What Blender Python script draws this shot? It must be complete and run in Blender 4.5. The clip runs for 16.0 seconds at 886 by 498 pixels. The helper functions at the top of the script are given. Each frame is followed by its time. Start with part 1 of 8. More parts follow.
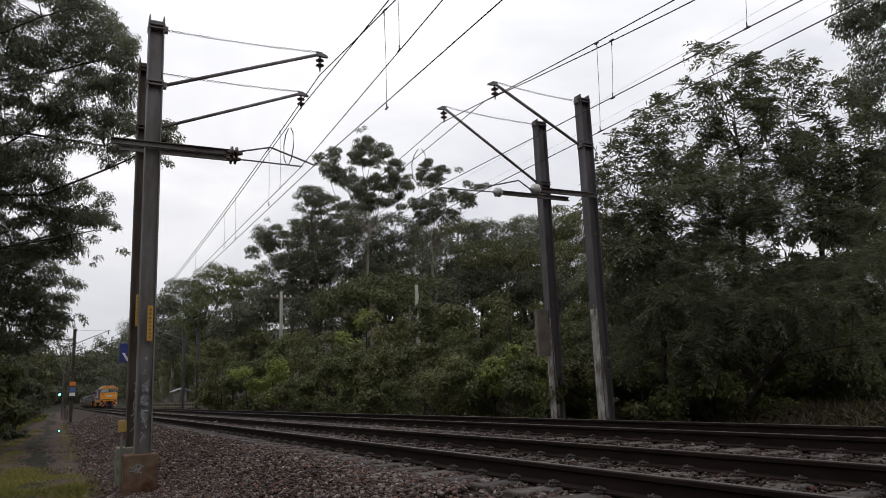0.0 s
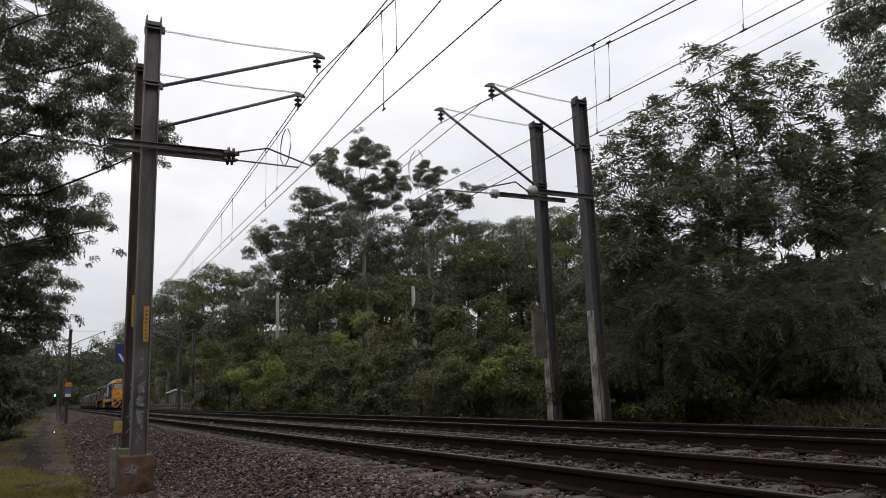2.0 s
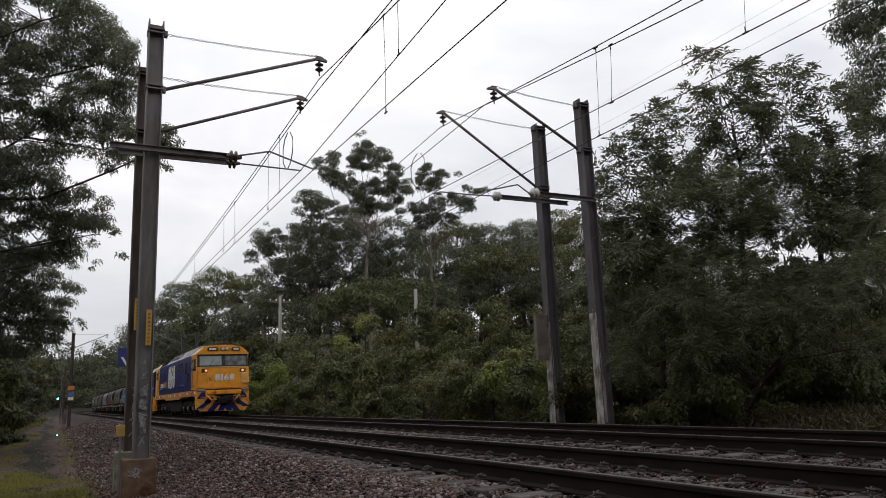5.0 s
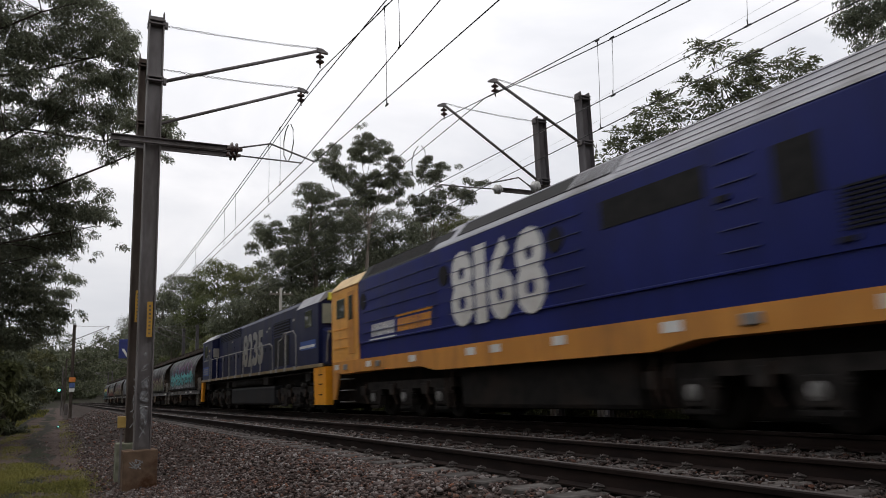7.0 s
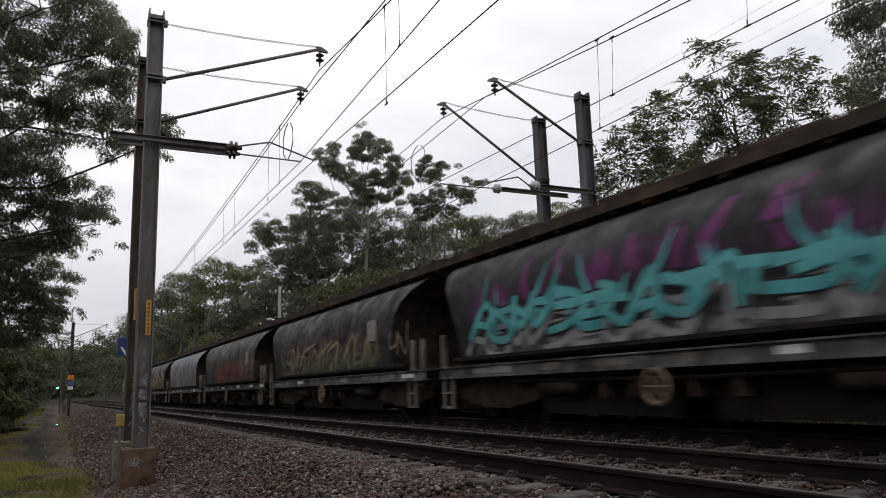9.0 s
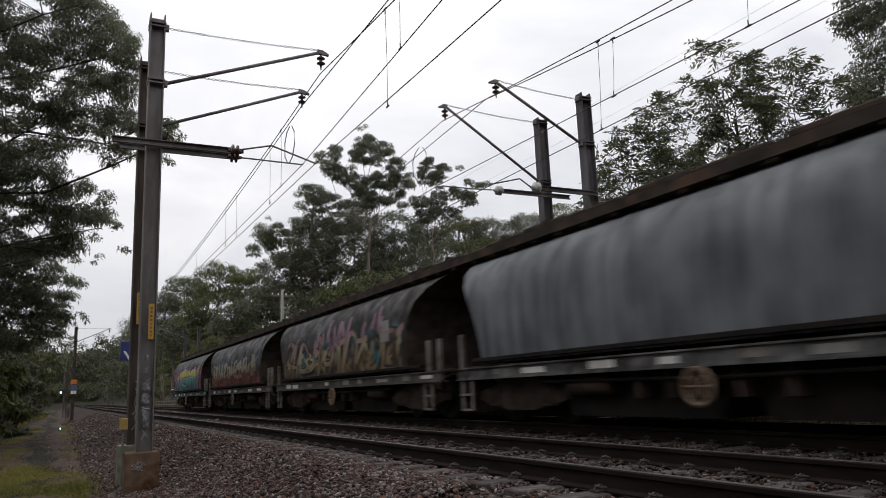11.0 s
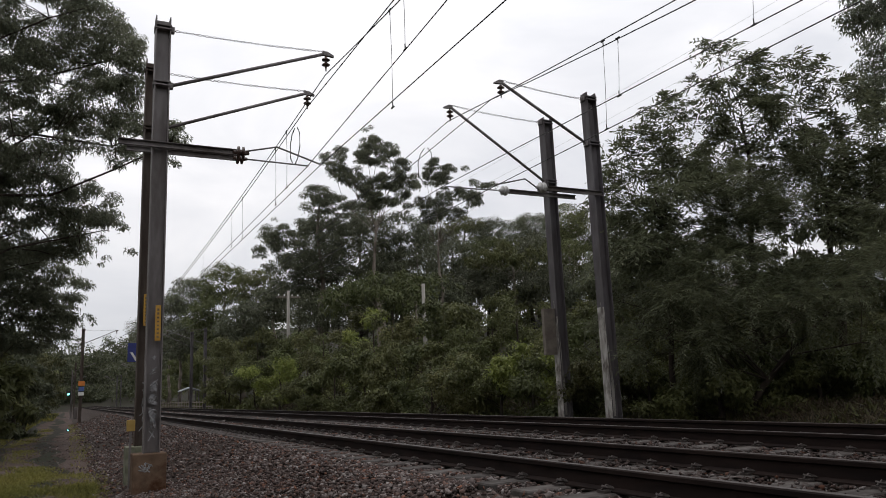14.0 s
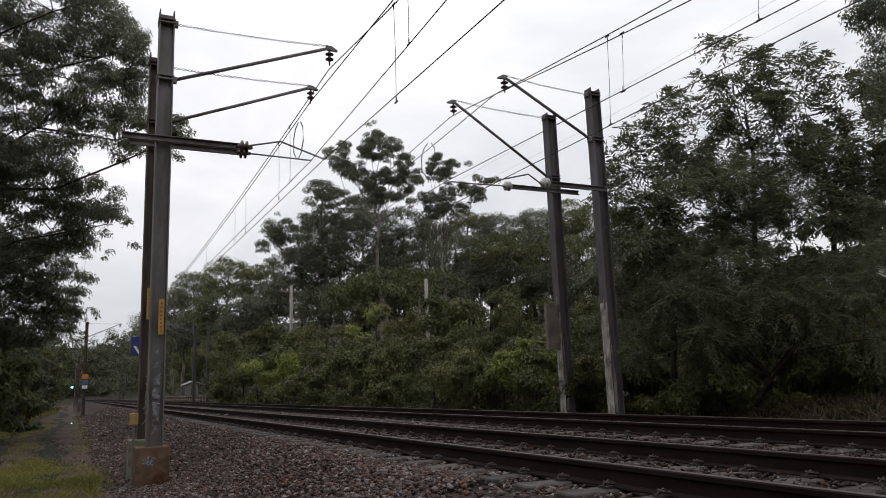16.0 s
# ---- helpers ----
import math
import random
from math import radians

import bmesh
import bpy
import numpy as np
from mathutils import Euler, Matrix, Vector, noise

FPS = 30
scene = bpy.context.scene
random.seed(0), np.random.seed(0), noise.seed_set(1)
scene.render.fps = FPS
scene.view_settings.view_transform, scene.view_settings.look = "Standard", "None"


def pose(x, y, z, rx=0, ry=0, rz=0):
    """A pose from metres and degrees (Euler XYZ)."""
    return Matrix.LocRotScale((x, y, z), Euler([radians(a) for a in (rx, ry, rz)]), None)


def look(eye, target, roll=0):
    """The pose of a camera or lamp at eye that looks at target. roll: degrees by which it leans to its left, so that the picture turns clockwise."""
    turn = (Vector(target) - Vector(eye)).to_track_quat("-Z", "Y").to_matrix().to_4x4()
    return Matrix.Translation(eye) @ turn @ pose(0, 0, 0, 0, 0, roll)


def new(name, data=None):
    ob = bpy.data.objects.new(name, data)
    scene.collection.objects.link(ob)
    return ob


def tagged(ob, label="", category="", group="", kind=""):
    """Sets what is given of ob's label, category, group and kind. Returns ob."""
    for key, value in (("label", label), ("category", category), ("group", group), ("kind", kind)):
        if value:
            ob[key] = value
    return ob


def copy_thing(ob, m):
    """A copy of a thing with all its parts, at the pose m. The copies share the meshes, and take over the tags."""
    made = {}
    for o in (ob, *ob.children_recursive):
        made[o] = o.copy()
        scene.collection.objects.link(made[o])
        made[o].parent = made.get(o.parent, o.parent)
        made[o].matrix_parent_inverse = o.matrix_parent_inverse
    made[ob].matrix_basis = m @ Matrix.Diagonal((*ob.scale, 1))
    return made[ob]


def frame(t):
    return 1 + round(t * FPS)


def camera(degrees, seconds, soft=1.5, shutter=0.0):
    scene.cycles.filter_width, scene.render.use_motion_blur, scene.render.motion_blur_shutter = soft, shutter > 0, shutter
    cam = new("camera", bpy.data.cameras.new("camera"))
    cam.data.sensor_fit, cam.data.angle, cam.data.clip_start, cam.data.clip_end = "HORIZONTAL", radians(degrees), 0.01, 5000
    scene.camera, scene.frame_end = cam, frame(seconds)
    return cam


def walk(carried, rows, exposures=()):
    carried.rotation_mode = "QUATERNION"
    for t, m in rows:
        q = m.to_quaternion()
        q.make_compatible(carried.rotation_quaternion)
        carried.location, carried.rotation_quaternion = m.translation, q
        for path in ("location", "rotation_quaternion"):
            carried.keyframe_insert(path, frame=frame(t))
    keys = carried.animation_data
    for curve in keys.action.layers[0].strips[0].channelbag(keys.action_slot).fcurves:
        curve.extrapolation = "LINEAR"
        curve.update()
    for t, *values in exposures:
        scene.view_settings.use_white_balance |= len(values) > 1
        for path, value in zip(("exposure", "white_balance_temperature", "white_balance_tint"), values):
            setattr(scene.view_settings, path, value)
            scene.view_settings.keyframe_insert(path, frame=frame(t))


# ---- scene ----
# World: z = 0 is the top of the rails, +Y runs along the tracks into the distance, X across them.
cam = camera(61.3, 16.0, soft=0.9, shutter=0.3)
EYE = (0.0, 0.0, 0.654)
TURNS = [
    (0.0, 100.697, 2.303, -26.824), (0.5, 100.630, 2.071, -27.167), (1.0, 100.657, 2.200, -27.194),
    (1.5, 100.688, 2.300, -27.145), (2.0, 100.786, 2.235, -27.087), (2.5, 100.912, 2.276, -27.024),
    (3.0, 101.038, 2.244, -26.984), (3.5, 101.127, 2.291, -26.964), (4.0, 101.140, 2.318, -26.953),
    (6.5, 100.593, 2.168, -26.831), (7.0, 100.464, 2.135, -26.877), (7.5, 100.381, 2.064, -26.899),
    (8.0, 100.373, 1.992, -26.912), (8.5, 100.374, 1.918, -26.937), (9.0, 100.392, 1.957, -26.978),
    (11.5, 100.588, 2.343, -26.673), (12.0, 100.600, 2.369, -26.586), (12.5, 100.597, 2.392, -26.493),
    (13.0, 100.604, 2.436, -26.397), (13.5, 100.635, 2.473, -26.312), (14.0, 100.629, 2.424, -26.287),
    (14.5, 100.556, 2.364, -26.294), (15.0, 100.439, 2.209, -26.297), (15.5, 100.314, 2.290, -26.173),
    (16.0, 100.262, 2.153, -26.106),
]
walk(cam, [(t, pose(*EYE, a, b, c)) for t, a, b, c in TURNS], exposures=[(0.0, 0.0), (16.0, 0.0)])


# ---- light: an overcast sky, bright towards the zenith ----
def build_world():
    w = bpy.data.worlds.new("overcast")
    scene.world = w
    w.use_nodes = True
    nt = w.node_tree
    nt.nodes.clear()
    N, L = nt.nodes.new, nt.links.new
    out, bg = N("ShaderNodeOutputWorld"), N("ShaderNodeBackground")
    sky = N("ShaderNodeTexSky")
    sky.sky_type, sky.sun_disc = "NISHITA", False
    sky.sun_elevation, sky.sun_rotation = radians(68), radians(-25)
    coord, mapping = N("ShaderNodeTexCoord"), N("ShaderNodeMapping")
    mapping.inputs["Scale"].default_value = (1.0, 1.0, 2.6)
    L(coord.outputs["Generated"], mapping.inputs["Vector"])
    cloud = N("ShaderNodeTexNoise")
    cloud.inputs["Scale"].default_value, cloud.inputs["Detail"].default_value = 2.6, 7
    cloud.inputs["Distortion"].default_value = 0.6
    L(mapping.outputs["Vector"], cloud.inputs["Vector"])
    ramp = N("ShaderNodeValToRGB")
    e = ramp.color_ramp.elements
    e[0].position, e[0].color = 0.34, (0.82, 0.832, 0.885, 1)
    e[1].position, e[1].color = 0.66, (1.125, 1.11, 1.13, 1)
    L(cloud.outputs["Fac"], ramp.inputs["Fac"])
    sep = N("ShaderNodeSeparateXYZ")
    L(coord.outputs["Generated"], sep.inputs[0])
    lift = N("ShaderNodeMapRange")
    lift.inputs["From Min"].default_value, lift.inputs["From Max"].default_value = 0.03, 0.5
    lift.inputs["To Min"].default_value, lift.inputs["To Max"].default_value = 0.80, 1.12
    L(sep.outputs["Z"], lift.inputs["Value"])
    mul = N("ShaderNodeVectorMath")
    mul.operation = "SCALE"
    L(ramp.outputs["Color"], mul.inputs[0])
    L(lift.outputs["Result"], mul.inputs["Scale"])
    dim = N("ShaderNodeVectorMath")
    dim.operation = "SCALE"
    dim.inputs["Scale"].default_value = 0.05
    L(sky.outputs["Color"], dim.inputs[0])
    mix = N("ShaderNodeMixRGB")
    mix.inputs["Fac"].default_value = 0.93
    L(dim.outputs["Vector"], mix.inputs["Color1"])
    L(mul.outputs["Vector"], mix.inputs["Color2"])
    L(mix.outputs["Color"], bg.inputs["Color"])
    bg.inputs["Strength"].default_value = 1.0
    L(bg.outputs[0], out.inputs["Surface"])


build_world()
sun_data = bpy.data.lights.new("sun", "SUN")
sun_data.energy, sun_data.angle, sun_data.color = 0.5, radians(40), (1.0, 0.97, 0.93)
sun = new("sun", sun_data)
sun.matrix_world = look((-6, 34, 60), (4, 12, 0))


# ---- materials ----
MATS = {}


def ramp_set(node, stops):
    e = node.color_ramp.elements
    while len(e) < len(stops):
        e.new(0.5)
    for el, (p, c) in zip(e, stops):
        el.position, el.color = p, (*c, 1)


def surface(name, c1, c2, rough=0.7, metal=0.0, scale=6.0, detail=6, spread=(0.35, 0.65), grime=None, grime_scale=0.8,
            grime_at=(0.5, 0.7), bump=0.15, bump_scale=None, stretch=(1, 1, 1), rand=0.0, island=False, coords="Object", rough_var=0.1, spec=0.5):
    """Two colours by noise, a second larger-scale grime colour, bump, and a random shift per object or per island."""
    if name in MATS:
        return MATS[name]
    m = bpy.data.materials.new(name)
    m.use_nodes = True
    nt = m.node_tree
    N, L = nt.nodes.new, nt.links.new
    b = nt.nodes["Principled BSDF"]
    b.inputs["Metallic"].default_value = metal
    b.inputs["Specular IOR Level"].default_value = spec
    tc, mp = N("ShaderNodeTexCoord"), N("ShaderNodeMapping")
    mp.inputs["Scale"].default_value = stretch
    L(tc.outputs[coords], mp.inputs["Vector"])
    n1 = N("ShaderNodeTexNoise")
    n1.inputs["Scale"].default_value, n1.inputs["Detail"].default_value = scale, detail
    L(mp.outputs[0], n1.inputs["Vector"])
    r1 = N("ShaderNodeValToRGB")
    ramp_set(r1, [(spread[0], c1), (spread[1], c2)])
    L(n1.outputs["Fac"], r1.inputs["Fac"])
    col = r1.outputs["Color"]
    if grime:
        n2 = N("ShaderNodeTexNoise")
        n2.inputs["Scale"].default_value, n2.inputs["Detail"].default_value = grime_scale, 8
        n2.inputs["Roughness"].default_value = 0.65
        L(mp.outputs[0], n2.inputs["Vector"])
        mr = N("ShaderNodeMapRange")
        mr.inputs["From Min"].default_value, mr.inputs["From Max"].default_value = grime_at
        L(n2.outputs["Fac"], mr.inputs["Value"])
        mx = N("ShaderNodeMixRGB")
        mx.inputs["Color2"].default_value = (*grime, 1)
        L(mr.outputs["Result"], mx.inputs["Fac"])
        L(col, mx.inputs["Color1"])
        col = mx.outputs["Color"]
    if rand:
        hs = N("ShaderNodeHueSaturation")
        src = N("ShaderNodeNewGeometry").outputs["Random Per Island"] if island else N("ShaderNodeObjectInfo").outputs["Random"]
        mr = N("ShaderNodeMapRange")
        mr.inputs["To Min"].default_value, mr.inputs["To Max"].default_value = 1 - rand, 1 + rand
        L(src, mr.inputs["Value"])
        L(mr.outputs["Result"], hs.inputs["Value"])
        L(col, hs.inputs["Color"])
        col = hs.outputs["Color"]
    L(col, b.inputs["Base Color"])
    rr = N("ShaderNodeMapRange")
    rr.inputs["To Min"].default_value, rr.inputs["To Max"].default_value = max(0.03, rough - rough_var), min(1, rough + rough_var)
    L(n1.outputs["Fac"], rr.inputs["Value"])
    L(rr.outputs["Result"], b.inputs["Roughness"])
    if bump:
        n3 = N("ShaderNodeTexNoise")
        n3.inputs["Scale"].default_value, n3.inputs["Detail"].default_value = bump_scale or scale * 3, 6
        L(mp.outputs[0], n3.inputs["Vector"])
        bp = N("ShaderNodeBump")
        bp.inputs["Strength"].default_value, bp.inputs["Distance"].default_value = bump, 0.01
        L(n3.outputs["Fac"], bp.inputs["Height"])
        L(bp.outputs[0], b.inputs["Normal"])
    MATS[name] = m
    return m


def leaf_material(name, dark, mid, light, trans=0.3, rough=0.5, patch=0.35, vary=0.12):
    """Leaves: a colour per leaf, light and dull stretches through the crown, some light passing through."""
    if name in MATS:
        return MATS[name]
    m = bpy.data.materials.new(name)
    m.use_nodes = True
    nt = m.node_tree
    N, L = nt.nodes.new, nt.links.new
    b = nt.nodes["Principled BSDF"]
    out = nt.nodes["Material Output"]
    geo, tc = N("ShaderNodeNewGeometry"), N("ShaderNodeTexCoord")
    n = N("ShaderNodeTexNoise")
    n.inputs["Scale"].default_value, n.inputs["Detail"].default_value = patch, 3
    L(tc.outputs["Object"], n.inputs["Vector"])
    add = N("ShaderNodeMath")
    add.operation = "MULTIPLY_ADD"
    add.inputs[1].default_value = 0.42
    L(geo.outputs["Random Per Island"], add.inputs[0])
    half = N("ShaderNodeMath")
    half.operation = "MULTIPLY"
    half.inputs[1].default_value = 0.72
    L(n.outputs["Fac"], half.inputs[0])
    L(half.outputs[0], add.inputs[2])
    r = N("ShaderNodeValToRGB")
    ramp_set(r, [(0.2, dark), (0.55, mid), (0.92, light)])
    L(add.outputs[0], r.inputs["Fac"])
    hs, oi, va, hu = N("ShaderNodeHueSaturation"), N("ShaderNodeObjectInfo"), N("ShaderNodeMapRange"), N("ShaderNodeMapRange")
    va.inputs["To Min"].default_value, va.inputs["To Max"].default_value = 1 - vary, 1 + vary
    hu.inputs["From Min"].default_value, hu.inputs["From Max"].default_value = 0, .37
    hu.inputs["To Min"].default_value, hu.inputs["To Max"].default_value = .5 - vary * .07, .5 + vary * .05
    wrap = N("ShaderNodeMath")
    wrap.operation = "MODULO"
    wrap.inputs[1].default_value = .37
    L(oi.outputs["Random"], va.inputs["Value"])
    L(oi.outputs["Random"], wrap.inputs[0])
    L(wrap.outputs[0], hu.inputs["Value"])
    L(va.outputs["Result"], hs.inputs["Value"])
    L(hu.outputs["Result"], hs.inputs["Hue"])
    L(r.outputs["Color"], hs.inputs["Color"])
    L(hs.outputs["Color"], b.inputs["Base Color"])
    b.inputs["Roughness"].default_value = rough
    b.inputs["Specular IOR Level"].default_value = 0.22
    tr = N("ShaderNodeBsdfTranslucent")
    L(hs.outputs["Color"], tr.inputs["Color"])
    mx = N("ShaderNodeMixShader")
    mx.inputs["Fac"].default_value = trans
    L(b.outputs[0], mx.inputs[1])
    L(tr.outputs[0], mx.inputs[2])
    L(mx.outputs[0], out.inputs["Surface"])
    MATS[name] = m
    return m


def glow(name, colour, strength):
    if name in MATS:
        return MATS[name]
    m = bpy.data.materials.new(name)
    m.use_nodes = True
    b = m.node_tree.nodes["Principled BSDF"]
    b.inputs["Base Color"].default_value = (*colour, 1)
    b.inputs["Emission Color"].default_value = (*colour, 1)
    b.inputs["Emission Strength"].default_value = strength
    MATS[name] = m
    return m


def M_rail(): return surface("rail_rust", (0.010, 0.0066, 0.006), (0.023, 0.0148, 0.0125), 0.85, 0.05, 9, grime=(0.009, 0.0065, 0.006), stretch=(1, .2, 1), spec=.12)
def M_railhead(): return surface("rail_head", (0.045, 0.037, 0.033), (0.085, 0.072, 0.066), 0.55, 0.4, 5, stretch=(1, .05, 1), bump=0.03)
def M_sleeper(): return surface("sleeper_concrete", (0.052, 0.045, 0.041), (0.108, 0.098, 0.092), 0.92, 0, 8, grime=(0.034, 0.026, 0.023), grime_scale=2.5, rand=0.25, spec=.12)
def M_stone(name="ballast_stone", tone=1.0):
    """Crushed rock: each stone grey, brown, rust-red or pale, with a fine grain; a factor below 1 darkens them all
    evenly.
    """
    if name in MATS:
        return MATS[name]
    m = surface(name, (0.72 * tone,) * 3, (1.2 * tone,) * 3, 0.92, 0, 30, bump=.1, spec=.12)
    nt = m.node_tree
    N, L = nt.nodes.new, nt.links.new
    r = N("ShaderNodeValToRGB")
    ramp_set(r, [(0, (0.030, 0.022, 0.020)), (.22, (0.088, 0.067, 0.061)), (.38, (0.066, 0.041, 0.034)), (.52, (0.125, 0.100, 0.092)), (.62, (0.165, 0.078, 0.052)), (.68, (0.082, 0.062, 0.057)), (.86, (0.185, 0.155, 0.145)), (1, (0.26, 0.235, 0.225))])
    L(N("ShaderNodeNewGeometry").outputs["Random Per Island"], r.inputs["Fac"])
    b = nt.nodes["Principled BSDF"]
    src = b.inputs["Base Color"].links[0].from_socket
    mul = N("ShaderNodeMixRGB")
    mul.blend_type = "MULTIPLY"
    mul.inputs["Fac"].default_value = 1
    L(src, mul.inputs["Color1"])
    L(r.outputs["Color"], mul.inputs["Color2"])
    L(mul.outputs["Color"], b.inputs["Base Color"])
    return m



def M_ballastbed(): return surface("ballast_bed", (0.017, 0.012, 0.010), (0.062, 0.046, 0.039), 0.95, 0, 22, grime=(0.035, 0.023, 0.018), grime_scale=0.6, bump=1.0, bump_scale=25, spec=.12)
def M_ground(): return surface("earth", (0.014, 0.013, 0.009), (0.036, 0.031, 0.022), 0.95, 0, 5, grime=(0.018, 0.026, 0.008), grime_scale=0.25, bump=0.6, spec=.12)
def M_path(): return surface("path_gravel", (0.046, 0.032, 0.027), (0.105, 0.075, 0.063), 0.95, 0, 14, grime=(0.036, 0.024, 0.019), grime_scale=0.5, bump=0.8, bump_scale=40, spec=.12)
def M_steel(): return surface("mast_steel", (0.145, 0.130, 0.127), (0.22, 0.203, 0.201), 0.65, 0.1, 5, grime=(0.055, 0.040, 0.032), grime_scale=0.8, grime_at=(.42, .66), stretch=(1, 1, .25), bump=.05, spec=.35)
def M_rusty(): return surface("mast_steel_rusty", (0.07, 0.052, 0.041), (0.12, 0.10, 0.086), 0.75, 0.1, 5, grime=(0.040, 0.024, 0.017), grime_scale=0.9, grime_at=(.42, .66), stretch=(1, 1, .25), bump=.08, spec=.25)
def M_steeldark(): return surface("mast_steel_dark", (0.082, 0.075, 0.080), (0.135, 0.125, 0.131), 0.7, 0.1, 5, grime=(0.045, 0.034, 0.029), grime_scale=0.9, grime_at=(.42, .66), stretch=(1, 1, .25), bump=.06, spec=.3)
def M_timber(): return surface("weathered_wood", (0.13, 0.11, 0.09), (0.24, 0.21, 0.18), 0.9, 0, 7, stretch=(3, 3, .25), bump=.3, spec=.12)
def M_bark(): return surface("bark_grey", (0.09, 0.075, 0.06), (0.26, 0.225, 0.19), 0.9, 0, 2.5, grime=(0.05, 0.035, 0.027), grime_scale=.7, stretch=(1, 1, .3), bump=.5, spec=.12)
def M_barkpale(): return surface("bark_pale", (0.10, 0.083, 0.07), (0.24, 0.21, 0.185), 0.9, 0, 2.5, grime=(0.07, 0.05, 0.04), grime_scale=.7, stretch=(1, 1, .3), bump=.4, spec=.12)
def M_barkdark(): return surface("bark_dark", (0.028, 0.022, 0.018), (0.07, 0.055, 0.045), 0.95, 0, 4, stretch=(1, 1, .3), bump=.5, spec=.12)
def M_wire(): return surface("wire_copper_dark", (0.035, 0.035, 0.035), (0.06, 0.058, 0.055), 0.6, 0.5, 5, bump=0)
def M_insulator(): return surface("porcelain_brown", (0.05, 0.03, 0.025), (0.08, 0.05, 0.04), 0.25, 0, 5, bump=0)
def M_insgrey(): return surface("porcelain_grey", (0.33, 0.32, 0.31), (0.45, 0.44, 0.42), 0.35, 0, 5, bump=0)
def M_concrete(): return surface("old_concrete", (0.088, 0.057, 0.038), (0.175, 0.118, 0.080), 0.92, 0, 4, grime=(0.06, 0.027, 0.014), grime_scale=2.2, grime_at=(.45, .62), bump=.3, spec=.12)
def M_mossy(): return surface("mossy_concrete", (0.11, 0.115, 0.075), (0.23, 0.23, 0.18), 0.92, 0, 4, grime=(0.07, 0.085, 0.035), grime_scale=2.2, bump=.3, spec=.12)
def L_euc(): return leaf_material("leaf_eucalypt", (0.033, 0.039, 0.020), (0.073, 0.082, 0.043), (0.142, 0.151, 0.092), trans=.34)
# the gum leaves again, lifted paler and greyer to carry the sky's glare
def L_eucnear(): return leaf_material("leaf_eucalypt_near", (0.060, 0.068, 0.046), (0.125, 0.138, 0.090), (0.22, 0.23, 0.16), trans=.5)
def L_euchill(): return leaf_material("leaf_eucalypt_hill", (0.044, 0.051, 0.030), (0.098, 0.108, 0.066), (0.18, 0.188, 0.128), trans=.34, vary=.2)
def L_euclight(): return leaf_material("leaf_eucalypt_young", (0.044, 0.052, 0.019), (0.090, 0.102, 0.038), (0.15, 0.162, 0.068), vary=.22)
def L_wattle(): return leaf_material("leaf_wattle", (0.050, 0.056, 0.032), (0.108, 0.118, 0.066), (0.20, 0.212, 0.13), trans=.46)
def L_bush(): return leaf_material("leaf_bush", (0.045, 0.050, 0.018), (0.096, 0.104, 0.038), (0.165, 0.172, 0.075), vary=.32)
def L_bushlight(): return leaf_material("leaf_bush_bright", (0.095, 0.125, 0.028), (0.18, 0.22, 0.052), (0.27, 0.30, 0.095), vary=.15)
def L_grass(): return leaf_material("grass_blades", (0.07, 0.076, 0.018), (0.165, 0.165, 0.036), (0.27, 0.25, 0.07), trans=.2)


# ---- mesh helpers ----
def link(name, me, material=None, parent=None, label=""):
    ob = new(name, me)
    if material:
        me.materials.append(material)
    if parent:
        ob.parent = parent
    if label:
        ob["label"] = label
    return ob


def part(name, bm, material, parent=None, label="", smooth=False):
    me = bpy.data.meshes.new(name)
    bm.to_mesh(me)
    bm.free()
    if smooth:
        me.polygons.foreach_set("use_smooth", [True] * len(me.polygons))
    return link(name, me, material, parent, label)


def raw(name, verts, faces, material, parent=None, label="", smooth=False):
    me = bpy.data.meshes.new(name)
    me.from_pydata([tuple(v) for v in verts], [], faces)
    me.update()
    if smooth:
        me.polygons.foreach_set("use_smooth", [True] * len(me.polygons))
    return link(name, me, material, parent, label)


def quads(name, V, material, parent=None, label=""):
    """A mesh of loose faces from an array (n, corners, 3), quickly."""
    V = np.ascontiguousarray(V, dtype=np.float32)
    n, k = V.shape[:2]
    me = bpy.data.meshes.new(name)
    me.vertices.add(n * k)
    me.vertices.foreach_set("co", V.reshape(-1))
    me.loops.add(n * k)
    me.loops.foreach_set("vertex_index", np.arange(n * k, dtype=np.int32))
    me.polygons.add(n)
    me.polygons.foreach_set("loop_start", np.arange(0, n * k, k, dtype=np.int32))
    me.update(calc_edges=True)
    return link(name, me, material, parent, label)


def thing(name, m, label, category, group="", kind=""):
    ob = new(name)
    ob.matrix_basis = m
    return tagged(ob, label, category, group, kind)


def box(bm, x0, x1, y0, y1, z0, z1, bevel=0.0):
    r = bmesh.ops.create_cube(bm, size=1)
    vs = r["verts"]
    bmesh.ops.scale(bm, vec=(x1 - x0, y1 - y0, z1 - z0), verts=vs)
    bmesh.ops.translate(bm, vec=((x0 + x1) / 2, (y0 + y1) / 2, (z0 + z1) / 2), verts=vs)
    if bevel:
        es = list({e for v in vs for e in v.link_edges})
        bmesh.ops.bevel(bm, geom=es, offset=bevel, segments=2, affect="EDGES", profile=0.5)
    return bm


def boxed(x0, x1, y0, y1, z0, z1, bevel=0.01):
    return box(bmesh.new(), x0, x1, y0, y1, z0, z1, bevel)


